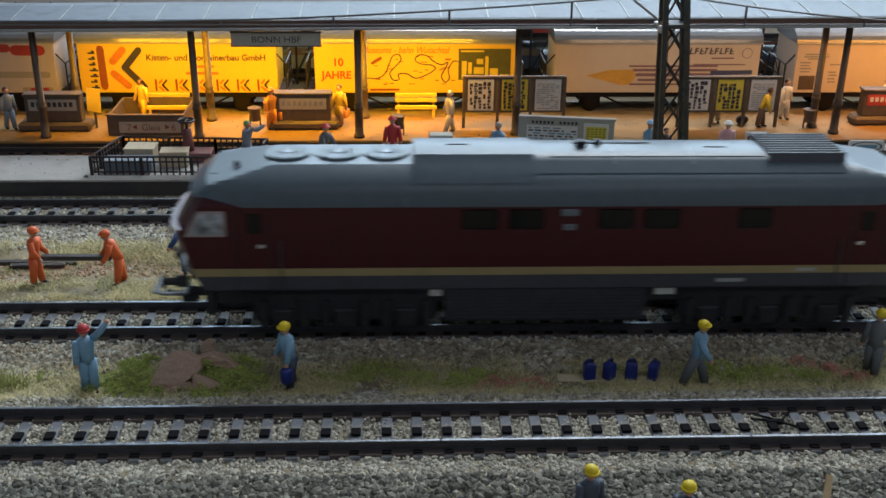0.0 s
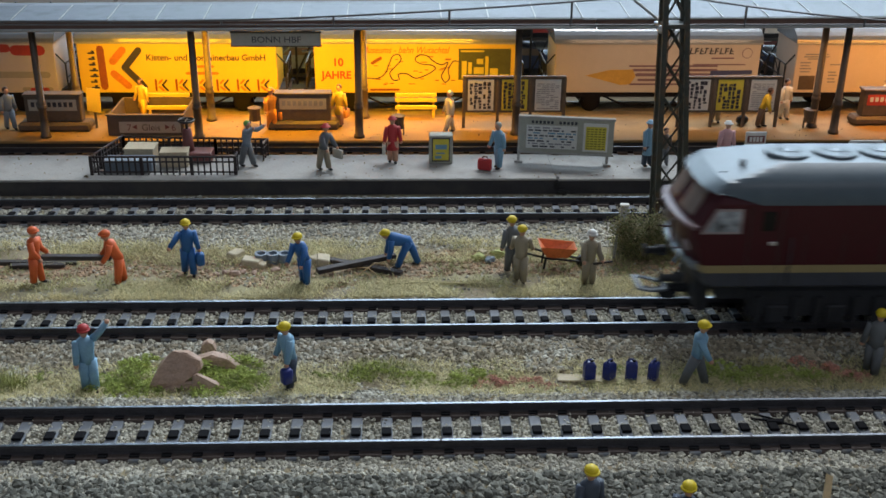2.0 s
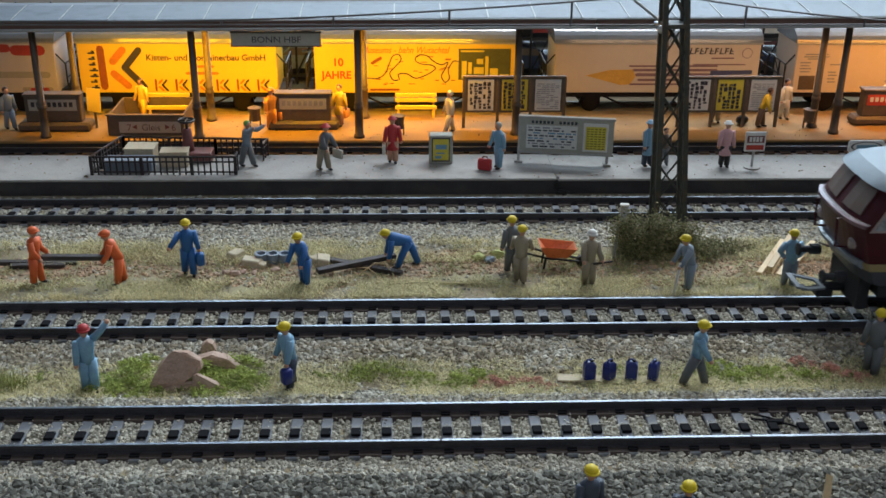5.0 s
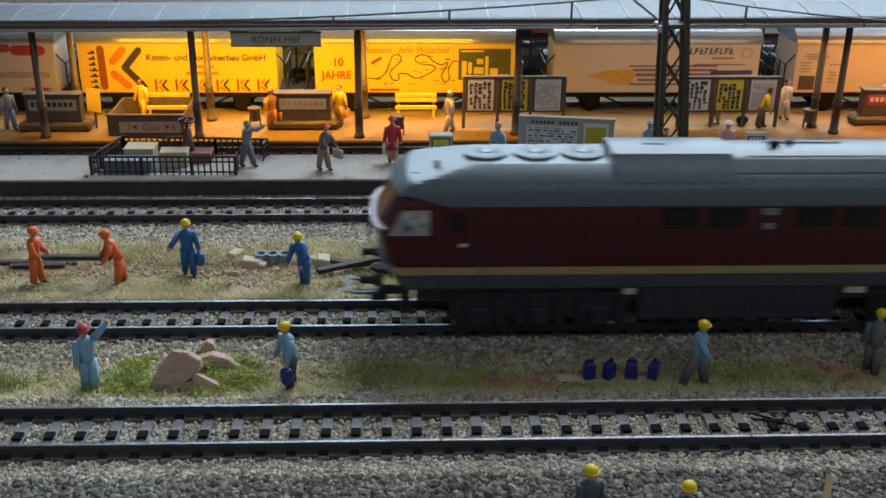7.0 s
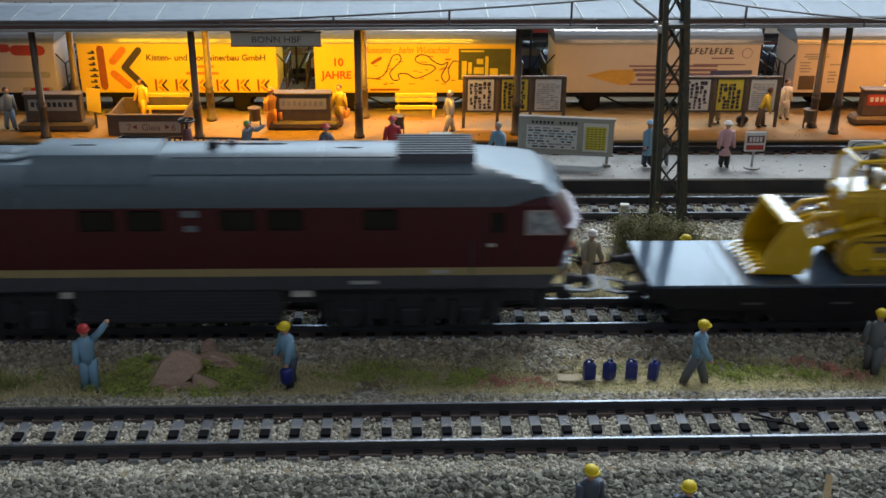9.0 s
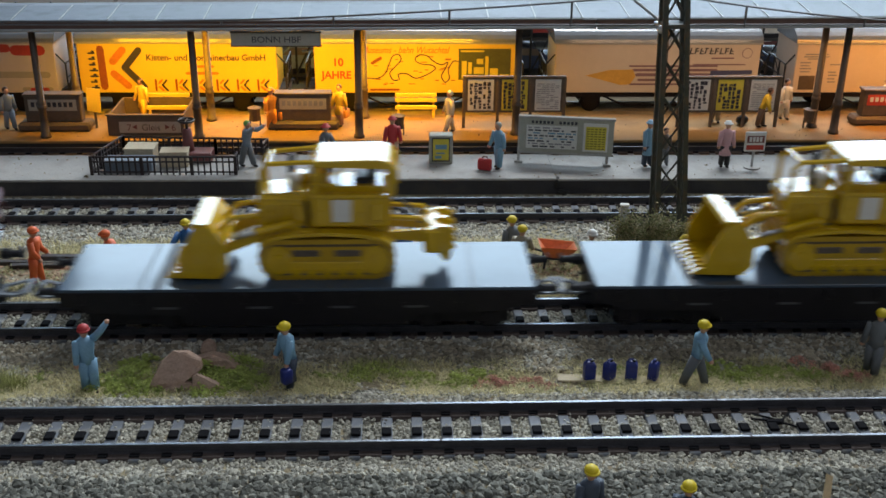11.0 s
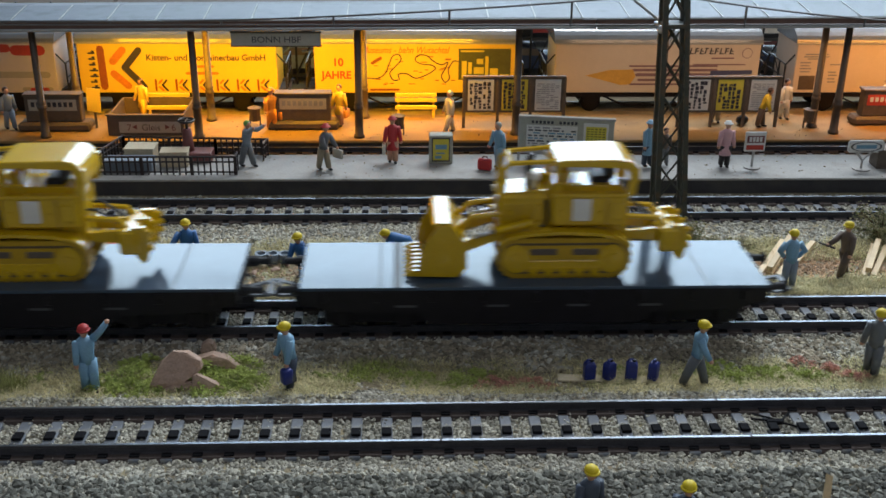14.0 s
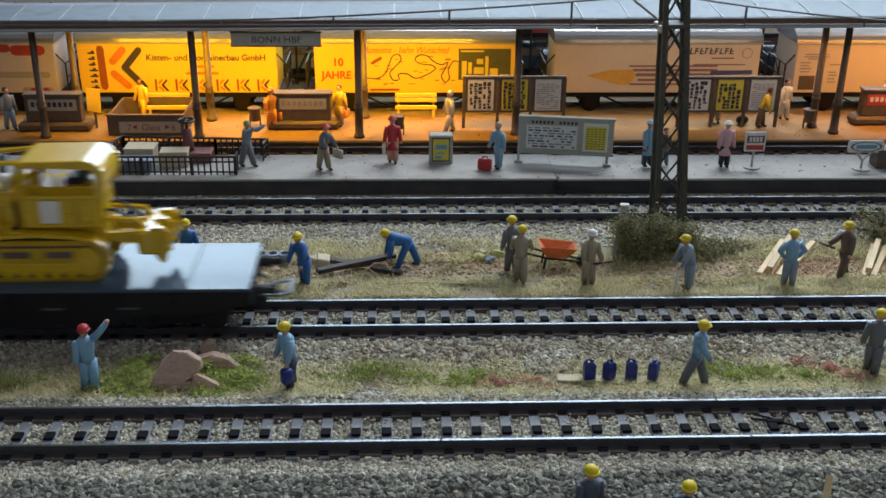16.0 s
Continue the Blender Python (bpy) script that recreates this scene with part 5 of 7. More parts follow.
def travellers():
    def T(x, y, rz, label, cap, top, legs, extra="black", z=0.02, **kw):
        return figure(x, y, z, rz, label, (cap, top, legs, "skin", "shoe", extra), **kw)
    T(-62.6, 132, 60, "figurine in grey overalls with green cap leaning on the railing", "helmet_green", "cloth_steel", "cloth_grey", stride=16, bend=8, arm_l=(100, 10, 30), arm_r=(95, 10, 30), hat="hair")
    T(-31.0, 127.5, 50, "porter figurine in grey with red cap carrying a case", "helmet_red", "cloth_grey", "cloth_beige", "sign_grey", stride=12, bend=12, arm_l=(25, 8, 20), arm_r=(25, 10, 10), carry=("case", 1), hat="hat")
    T(-2.9, 136.4, 0, "woman figurine in a red dress with pale bag", "helmet_red", "cloth_red", "skin", "cloth_white", stride=5, coat=3.6, hat="hat", carry=("case", 0))
    T(40.8, 129.0, -50, "figurine in pale blue suit beside a red suitcase", "sign_grey", "cloth_light", "cloth_light", stride=5, bend=6, hat="hair")
    T(103.0, 130.5, 30, "woman figurine in a blue coat and hat", "cloth_light", "cloth_light", "cloth_navy", stride=5, coat=4, hat="hat")
    T(110.5, 133, 10, "small figurine in brown standing behind the mast", "hair", "cloth_brown", "cloth_grey", hat="hair", k=0.8)
    T(135.3, 130.3, 0, "woman figurine in a pink coat and white hat", "helmet_white", "cloth_pink", "shoe", stride=3, coat=4, hat="hat", z=-0.18)
    z = -2.98
    T(-179, 193, 40, "figurine in grey clothes waiting on the inner platform", "hair", "cloth_steel", "cloth_steel", z=z, hat="hair", stride=14)
    T(-122.5, 212, -30, "yellowish figurine near a bench under the canopy", "hair", "cloth_yellow", "cloth_yellow", z=z, hat="hair", coat=4, k=0.95)
    T(-59.1, 192, 30, "figurine in a long ochre coat with case", "cloth_amber", "cloth_amber", "cloth_amber", "cloth_amber", z=z, coat=4, hat="hat", carry=("case", 1))
    T(-28.0, 198, -20, "woman figurine in a yellow dress with dark hair", "hair", "cloth_yellow", "skin", "cloth_amber", z=z, coat=3.6, hat="hair", carry=("case", 1))
    T(23.1, 187, -70, "figurine in white shirt and dark trousers walking", "helmet_white", "cloth_white", "cloth_white", z=z, hat="hair", stride=18)
    T(187, 208, 20, "figurine in a long cream coat", "hair", "cloth_white", "cloth_white", z=z, hat="hair", coat=3.6)
    T(171.5, 195, 70, "figurine in yellow jacket bending forward", "hair", "cloth_yellow", "cloth_brown", z=z, hat="hair", bend=22, stride=8)
    T(152.0, 203, 0, "figurine in beige before the notice boards", "cloth_beige", "cloth_beige", "cloth_beige", z=z, hat="hair")
    T(236, 206, 0, "figurine in cream behind a kiosk", "hair", "cloth_white", "cloth_white", z=z + 5, hat="hair", k=0.8)


travellers()

# ---- things on the outer platform ----


def railing(parent, pts, h=7.6):
    for (xa, ya), (xb, yb) in zip(pts, pts[1:]):
        for z in (1.2, h * 0.72, h):
            part("rail", tube(B(), [(xa, ya, z), (xb, yb, z)], 0.36 if z < h else 0.5, 5), "rail_fence", parent)
        n = max(2, int(math.dist((xa, ya), (xb, yb)) / 2.4))
        for k in range(n + 1):
            u = k / n
            thick = 0.62 if k % 8 == 0 else 0.3
            x, y = xa + (xb - xa) * u, ya + (yb - ya) * u
            part("baluster", box(B(), x - thick, x + thick, y - thick, y + thick, 0, h + (0.3 if thick > 0.5 else 0)), "rail_fence", parent)


def outer_platform_things():
    f = thing("stair_railing", "low dark iron railing round a stair opening", "railing", 0, 0, 0)
    railing(f, [(-117, 150), (-123.4, 122.5), (-66, 122.0), (-66, 128)])
    railing(f, [(-117, 150), (-78, 148), (-56, 146.5), (-57, 140)], 7.0)
    for x0, x1, y0, y1, h, c, nm in ((-113, -101, 134, 143, 6.5, "rock_cream", "cream wooden crate behind the railing"), (-98, -87, 131, 138, 6.0, "rock_cream", "cream wooden crate behind the railing"), (-119, -100, 125, 132, 4.5, "cloth_steel", "blue grey crate behind the railing")):
        c_ = thing("crate", nm, "crate", (x0 + x1) / 2, (y0 + y1) / 2, 0, random.uniform(-4, 4), "crates")
        w, d = (x1 - x0) / 2, (y1 - y0) / 2
        part("body", box(B(), -w, w, -d, d, 0.02, h, 0.3), c, c_)
        part("lid", box(B(), -w - 0.3, w + 0.3, -d - 0.3, d + 0.3, h, h + 0.6, 0.2), c, c_)
    v = thing("valve_stand", "maroon cast pump stand with a dark hand wheel", "valve", -87.0, 141, 0)
    part("base", box(B(), -7, 9, -5, 4, 0, 4.2, 0.4), "maroon", v)
    part("column", tube(B(), [(-1, 0, 4), (-1, 0, 6), (-1, 0, 13.5)], [2.6, 2.4, 1.8], 12), "maroon", v, "", True)
    part("spindle", tube(B(), [(-1, 0, 13.5), (-1, 0, 17)], 0.6, 8), "black", v)
    wh = B()
    tube(wh, [(-1 + 3.2 * math.cos(a), 3.2 * math.sin(a), 17) for a in np.linspace(0, 2 * math.pi, 17)], 0.5, 6)
    for a in (0, math.pi / 2):
        tube(wh, [(-1 + 3 * math.cos(a), 3 * math.sin(a), 17), (-1 - 3 * math.cos(a), -3 * math.sin(a), 17)], 0.35, 5)
    part("hand_wheel", wh, "black", v)

    k = thing("advertising_pillar", "small grey box stand with a yellow poster", "kiosk", 17.2, 136.5, 0)
    part("body", box(B(), -4.9, 4.9, -2.4, 3.2, 0, 12.4, 0.4), "board_grey", k)
    part("poster", box(B(), -3.4, 3.2, -2.6, -2.4, 1.8, 11.0), "panel_yellow", k, "yellow poster")
    part("poster_frame", box(box(box(box(B(), -3.8, 3.6, -2.7, -2.4, 11.0, 11.5), -3.8, 3.6, -2.7, -2.4, 1.3, 1.8), -3.8, -3.4, -2.7, -2.4, 1.3, 11.5), 3.2, 3.6, -2.7, -2.4, 1.3, 11.5), "logo_dark", k)
    part("poster_print", box(box(box(B(), -2.4, 2.4, -2.75, -2.6, 6.6, 8.6), -2.0, 1.6, -2.75, -2.6, 4.6, 5.2), -2.6, 0.2, -2.75, -2.6, 2.6, 3.8), "ink_blue", k)
    s = thing("suitcase", "red suitcase standing on the platform", "suitcase", 35.2, 126.6, 0, -18)
    part("body", box(B(), -3.2, 2.6, -1.2, 1.2, 0.05, 5.0, 0.6), "cloth_red", s)
    part("handle", tube(B(), [(-1.3, 0, 4.9), (-1.1, 0, 5.8), (0.6, 0, 5.8), (0.8, 0, 4.9)], 0.3, 5), "maroon", s)

    b = thing("billboard", "pale grey timetable hoarding with a yellow map on two legs", "billboard", 69.2, 135, 0, -8.5)
    part("panel", box(B(), -19.5, 19.5, -0.8, 0.8, 4.6, 19.6, 0.3), "board_grey", b)
    for z0, z1 in ((19.2, 20.2), (4.0, 4.8)):
        part("frame", box(B(), -20, 20, -1.1, 1.0, z0, z1, 0.2), "concrete_white", b)
    for x in (-19.4, 17.4):
        part("leg", box(B(), x - 0.6, x + 0.6, -0.6, 0.6, 0, 20, 0.15), "concrete_white", b)
        part("foot", box(B(), x - 1.6, x + 1.8, -2, 2, 0, 0.7, 0.2), "concrete_white", b)
    part("sheet", box(B(), -16.5, 4.5, -0.95, -0.8, 6.4, 16.4), "paper_white", b)
    part("map", box(B(), 7.0, 17.2, -0.95, -0.8, 5.8, 18.0), "paper_white", b)
    part("map", box(B(), 8.0, 16.4, -1.05, -0.94, 6.6, 16.6), "panel_yellow", b, "yellow printed map")
    rng = random.Random(8)
    bm = B()
    for k_ in range(11):
        x = -14.5 + k_ * 1.6 + (1.8 if k_ > 5 else 0)
        box(bm, x, x + 1.0, -0.98, -0.8, 17.1, 18.3)
    part("heading_bar", bm, "ink", b)
    for r in range(8):
        bm = B()
        x = -15.8
        while x < 3.2:
            w = rng.uniform(0.8, 3.2)
            if rng.random() < 0.8:
                box(bm, x, min(x + w, 4), -1.05, -0.94, 7.0 + r * 1.15, 7.6 + r * 1.15)
            x += w + rng.uniform(0.4, 1.4)
        part("text_row", bm, "ink_blue" if r in (3, 5) else ("ink_grey" if r % 2 else "ink"), b)
    bm = B()
    for c in range(5):
        for r in range(9):
            box(bm, 8.4 + c * 1.6, 9.5 + c * 1.6, -1.1, -1.04, 7.0 + r * 1.05, 7.4 + r * 1.05)
    part("map_print", bm, "logo_olive", b)

    a = thing("club_sign", "small white sign with red bars on a post", "sign", 147, 129.5, -0.2)
    part("foot", tube(B(), [(0, 0, 0), (0, 0, 0.5)], 3.4, 14), "concrete_white", a)
    part("post", tube(B(), [(0, 0, 0.4), (0, 0, 8)], 0.55, 6), "concrete_white", a)
    part("panel", box(B(), -4.2, 4.4, -0.6, 0.4, 7.2, 15.6, 0.2), "paper_white", a)
    part("panel_bar", box(B(), -3.5, 3.7, -0.75, -0.6, 11.0, 14.0), "maroon", a)
    part("panel_bar", box(B(), -3.5, 3.7, -0.75, -0.6, 8.0, 10.0), "logo_red", a)
    for k_ in range(4):
        part("letter_bar", box(B(), -2.6 + k_ * 1.45, -1.6 + k_ * 1.45, -0.85, -0.75, 11.5, 13.5), "paper_white", a)
    o = thing("oval_sign", "white oval sign with dark rim on a forked post", "sign", 192.5, 127, -0.2)
    part("foot", tube(B(), [(0, 0, 0), (0, 0, 0.5)], 3.6, 14), "concrete_white", o)
    part("post", tube(tube(tube(B(), [(0, 0, 0.4), (0, 0, 4)], 0.5, 6), [(0, 0, 4), (-3.5, 0, 8)], 0.5, 6), [(0, 0, 4), (4, 0, 8)], 0.5, 6), "concrete_white", o)
    part("panel", box(B(), -7.0, 8.0, -0.5, 0.5, 7.4, 12.6, 0.8), "paper_white", o)
    for rr, mt, yy in ((1.0, "ink", -0.62), (0.88, "paper_white", -0.7)):
        part("oval", prism(B(), [(0.5 + 6.6 * rr * math.cos(t), 10 + 2.1 * rr * math.sin(t)) for t in np.linspace(0, 2 * math.pi, 25)[:-1]], "y", yy, -0.5), mt, o)
    part("letter_bar", box(B(), -3.8, 4.8, -0.8, -0.7, 9.2, 10.8, 0.1), "ink_blue", o)
    e = thing("planter", "brown wooden planter at the platform end", "planter", 206, 131, -0.2)
    part("body", box(B(), -7, 8, -4, 4, 0, 8, 0.4), "brown_wood", e)
    part("rim", box(B(), -7.5, 8.5, -4.5, 4.5, 7.4, 8.4, 0.2), "brown_wood", e)


outer_platform_things()

# ---- things on the inner platform ----


def kiosk(x, y, label, bar="ink", plate="sign_grey"):
    k = thing("platform_kiosk", label, "kiosk", x, y, -3, group="platform kiosks")
    part("plinth", box(B(), -16.5, 16.5, -4.5, 5, 0, 4.2, 1.2), "brown_wood", k)
    part("body", box(B(), -12.6, 12.6, -2.5, 3, 4.2, 16.6, 0.4), "brown_wood", k)
    part("cap", box(B(), -13.2, 13.2, -3, 3.6, 16.4, 17.4, 0.3), "brown_wood", k)
    part("plate", box(B(), -10.8, 10.8, -2.7, -2.5, 9.6, 14.8), plate, k)
    for k_ in range(8):
        part("letter_bar", box(B(), -9.6 + k_ * 2.45, -8.0 + k_ * 2.45, -2.82, -2.7, 11.4, 13.6), bar, k)
    return k


def notice_board(x, label):
    n = thing("notice_board", label, "notice board", x, 195, -3, group="notice boards")
    for px in (-23.4, -7.6, 7.9, 23.6):
        part("leg", box(B(), px - 0.7, px + 0.7, -0.7, 0.7, 0, 24, 0.15), "brown_wood", n)
    part("back", box(B(), -23.4, 23.4, -0.3, 0.5, 7.4, 24.6, 0.2), "brown_wood", n)
    part("rail", box(B(), -24, 24, -0.9, 0.9, 23.8, 24.8, 0.2), "brown_wood", n)
    rng = random.Random(int(x))
    for px, mt, ink in ((-15.6, "paper_white", "ink"), (0.2, "panel_yellow", "ink"), (15.8, "paper_white", "ink_grey")):
        p = part("sheet", box(B(), px - 6, px + 6, -0.5, -0.3, 8.4, 23.2), mt, n)
        bm = B()
        for c in range(5):
            z = 9.2
            while z < 21.5:
                h = rng.uniform(0.6, 2.2)
                if rng.random() < 0.85:
                    xx = px - 5.2 + c * 2.1 + rng.uniform(-0.25, 0.25)
                    box(bm, xx, xx + (rng.uniform(0.9, 1.8) if ink == "ink" else 1.8), -0.62, -0.5, z, min(z + (h if ink == "ink" else 0.35), 22.4))
                z += (h + 0.35 if ink == "ink" else 0.9)
        part("print", bm, ink, p)
    return n


def inner_platform_things():
    kiosk(-158, 193, "brown wooden news stand with a faded name plate")
    kiosk(-44.5, 195, "brown wooden stand with a pale plate of worn lettering", "ink_grey")
    kiosk(234, 201, "brown stand with a red and white plate", "paper_white", "logo_red")
    g = thing("stair_well", "brown walled stair well with a platform number plate", "stair well", -115, 184, -3)
    part("front", box(B(), -17.2, 17.2, -0.8, 0.8, 0, 9.4, 0.2), "brown_wood", g)
    part("rear", box(B(), -17.2, 17.2, 29, 30, 0, 9.4, 0.2), "brown_wood", g)
    for x in (-17.2, 16.2):
        part("flank", box(B(), x, x + 1.0, 0.8, 29, 0, 9.4, 0.2), "brown_wood", g)
    part("coping", box(B(), -17.8, 17.8, -1.2, 1.0, 9.2, 9.9, 0.2), "brown_wood", g)
    part("plate", box(B(), -12, 15.6, -1.0, -0.8, 1.4, 6.6), "sign_grey", g, "pale number plate")
    lettering("7", "maroon", g, -8.6, -1.05, 2.5, 4.2)
    lettering("Gleis", "brown_wood", g, -2.0, -1.05, 2.5, 4.2)
    lettering("6", "maroon", g, 11.4, -1.05, 2.5, 4.2)
    for x, s in ((-4.0, -1), (8.6, 1)):
        part("arrow", prism(B(), [(x, 2.9), (x, 5.3), (x + s * 2.2, 4.1)], "y", -1.08, -1.0), "maroon", g)
    notice_board(53.5, "brown notice board with white and yellow timetables")
    notice_board(155.0, "brown notice board with white and yellow timetables")
    for x in (-110.5, 8.0):
        b = thing("bench", "yellow slatted bench under the canopy", "bench", x, 213, -3, group="platform benches")
        for z, y in ((5.2, -2), (8.0, 1.0), (10.4, 1.6)):
            part("slat", box(B(), -10, 10, y - 0.9, y + 0.6, z - 0.9, z + 0.9, 0.2), "box_yellow", b)
        for lx in (-8.5, 8.5):
            part("leg", box(box(B(), lx - 0.5, lx + 0.5, -2.6, -1.8, 0, 5), lx - 0.5, lx + 0.5, 1.4, 2.2, 0, 10.6), "box_yellow", b)
    for x, y in ((-67.5, 197), (-0.5, 184), (194.3, 193.5)):
        b = thing("litter_bin", "brown slatted litter bin on a stand", "bin", x, y, -3, group="litter bins")
        part("bin", tube(B(), [(0, 0, 3.0), (0, 0, 8.6), (0, 0, 8.6), (0, 0, 9.2)], [2.3, 2.8, 3.2, 3.2], 12), "brown_wood", b)
        for s in (-1, 1):
            part("leg", box(B(), s * 2.4 - 0.3, s * 2.4 + 0.3, -0.4, 0.4, 0, 5), "brown_wood", b)
    y_ = thing("yellow_sign", "tilted pale yellow square sign on a post", "sign", -140.5, 195, -3, 25)
    part("post", box(B(), -0.5, 0.5, -0.5, 0.5, 0, 10), "brown_wood", y_)
    part("panel", prism(B(), [(-3.4, 9), (2.6, 7), (3.2, 18.2), (-2.8, 19.6)], "y", -0.7, -0.1), "box_yellow", y_)
    d = thing("bag", "dark bag beside the notice board", "bag", 164, 199, -3)
    part("body", ball(B(), (0, 0, 2.4), 2.6, 0, 2, 1.2, 0.8, 0.95), "black", d, "", True)


inner_platform_things()

# ---- behind the vans: a loaded car carrier and buildings ----


def car(x, z, colour, label):
    c = thing("model_car", label, "car", x, 292, z, group="cars on the carrier")
    part("body", prism(B(), [(-22, 2), (22, 2), (23, 5), (21, 8), (12, 9), (7, 13.6), (-9, 13.8), (-15, 9.4), (-22, 8.4), (-23, 5)], "y", -9, 9), colour, c)
    part("window", prism(B(), [(10.4, 9.2), (6.2, 13), (-8.2, 13.2), (-12.8, 9.4)], "y", -9.15, 9.15), "pane", c)
    for s in (-1, 1):
        part("wheel", tube(B(), [(s * 13, -9.3, 3.2), (s * 13, 9.3, 3.2)], 3.2, 14), "black", c)


def behind():
    w = thing("car_carrier", "pale steel double-deck car carrier wagon", "car carrier", 0, 292, -5)
    part("deck", box(B(), -240, 300, -12, 12, 4, 6), "black", w)
    part("deck", box(B(), -240, 300, -12, 12, 24, 25.6), "black", w)
    for k, x in enumerate(range(-235, 300, 18)):
        part("stanchion", tube(B(), [(x, -12, 0), (x, -12, 44)], 0.6, 6), "black", w)
        part("brace", tube(B(), [(x, -12, 6), (x + 9, -12, 24)], 0.5, 6), "black", w)
        part("ramp_plate", prism(B(), [(-13, 17.5 + 2 * (k % 2)), (2, 18.0 + 2 * (k % 2)), (2, 18.8 + 2 * (k % 2)), (-13, 18.3 + 2 * (k % 2))], "x", x + 3, x + 12), "car_roof", w, "pale shiny walkway plate")
    part("handrail", tube(B(), [(-240, -12, 34), (300, -12, 34)], 0.7, 6), "black", w)
    for i, x in enumerate((-225, -160, -100, -50, 8, 68, 128, 190, 250)):
        car(x, 1, ("car_blue", "black", "car_blue", "cloth_steel", "black")[i % 5], "dark model car on the lower deck")
        car(x + 14, 20.6, ("cloth_white", "car_red", "cloth_steel", "cloth_white")[i % 4], "model car on the upper deck")
    for i, (x0, x1, mt, h) in enumerate(((-340, -170, "green_wall", 30), (-168, -20, "brown_wood", 26), (-18, 70, "green_wall", 32), (72, 150, "cream_wall", 27), (152, 260, "maroon", 30), (262, 380, "cream_wall", 28))):
        b = thing("model_house", "model building with windows behind the station", "building", (x0 + x1) / 2, 350, -7, group="buildings behind the station")
        hw = (x1 - x0) / 2
        part("wall", box(B(), -hw, hw, 0, 40, 0, h, 0.5), mt, b)
        part("roof", prism(B(), [(-4, h), (44, h), (20, h + 7)], "x", -hw - 2, hw + 2), "brown_wood", b)
        n = int(hw / 10)
        for k in range(n):
            for z in (10,):
                x = -hw + 10 + k * 20
                p = part("window", box(B(), x - 4.5, x + 4.5, -0.5, 0.5, z, z + 15), "cloth_white", b)
                part("pane", box(B(), x - 3.6, x + 3.6, -0.8, -0.4, z + 1, z + 14), "pane", p)


behind()

# ---- things on the ground between the tracks ----


def plank(x0, y0, x1, y1, w, h, mt, label, z=None, lift=0.0, group="timbers", name="plank"):
    d = math.dist((x0, y0), (x1, y1))
    cx, cy = (x0 + x1) / 2, (y0 + y1) / 2
    t = part(name, box(B(), -d / 2, d / 2, -w / 2, w / 2, 0, h, 0.12), mt)
    zz = (gzs(cx, cy) if z is None else z) + 0.05 + lift
    t.matrix_basis = pose(cx * MM, cy * MM, zz * MM, 0, 0, math.degrees(math.atan2(y1 - y0, x1 - x0)))
    return tagged(t, label, "plank", group)


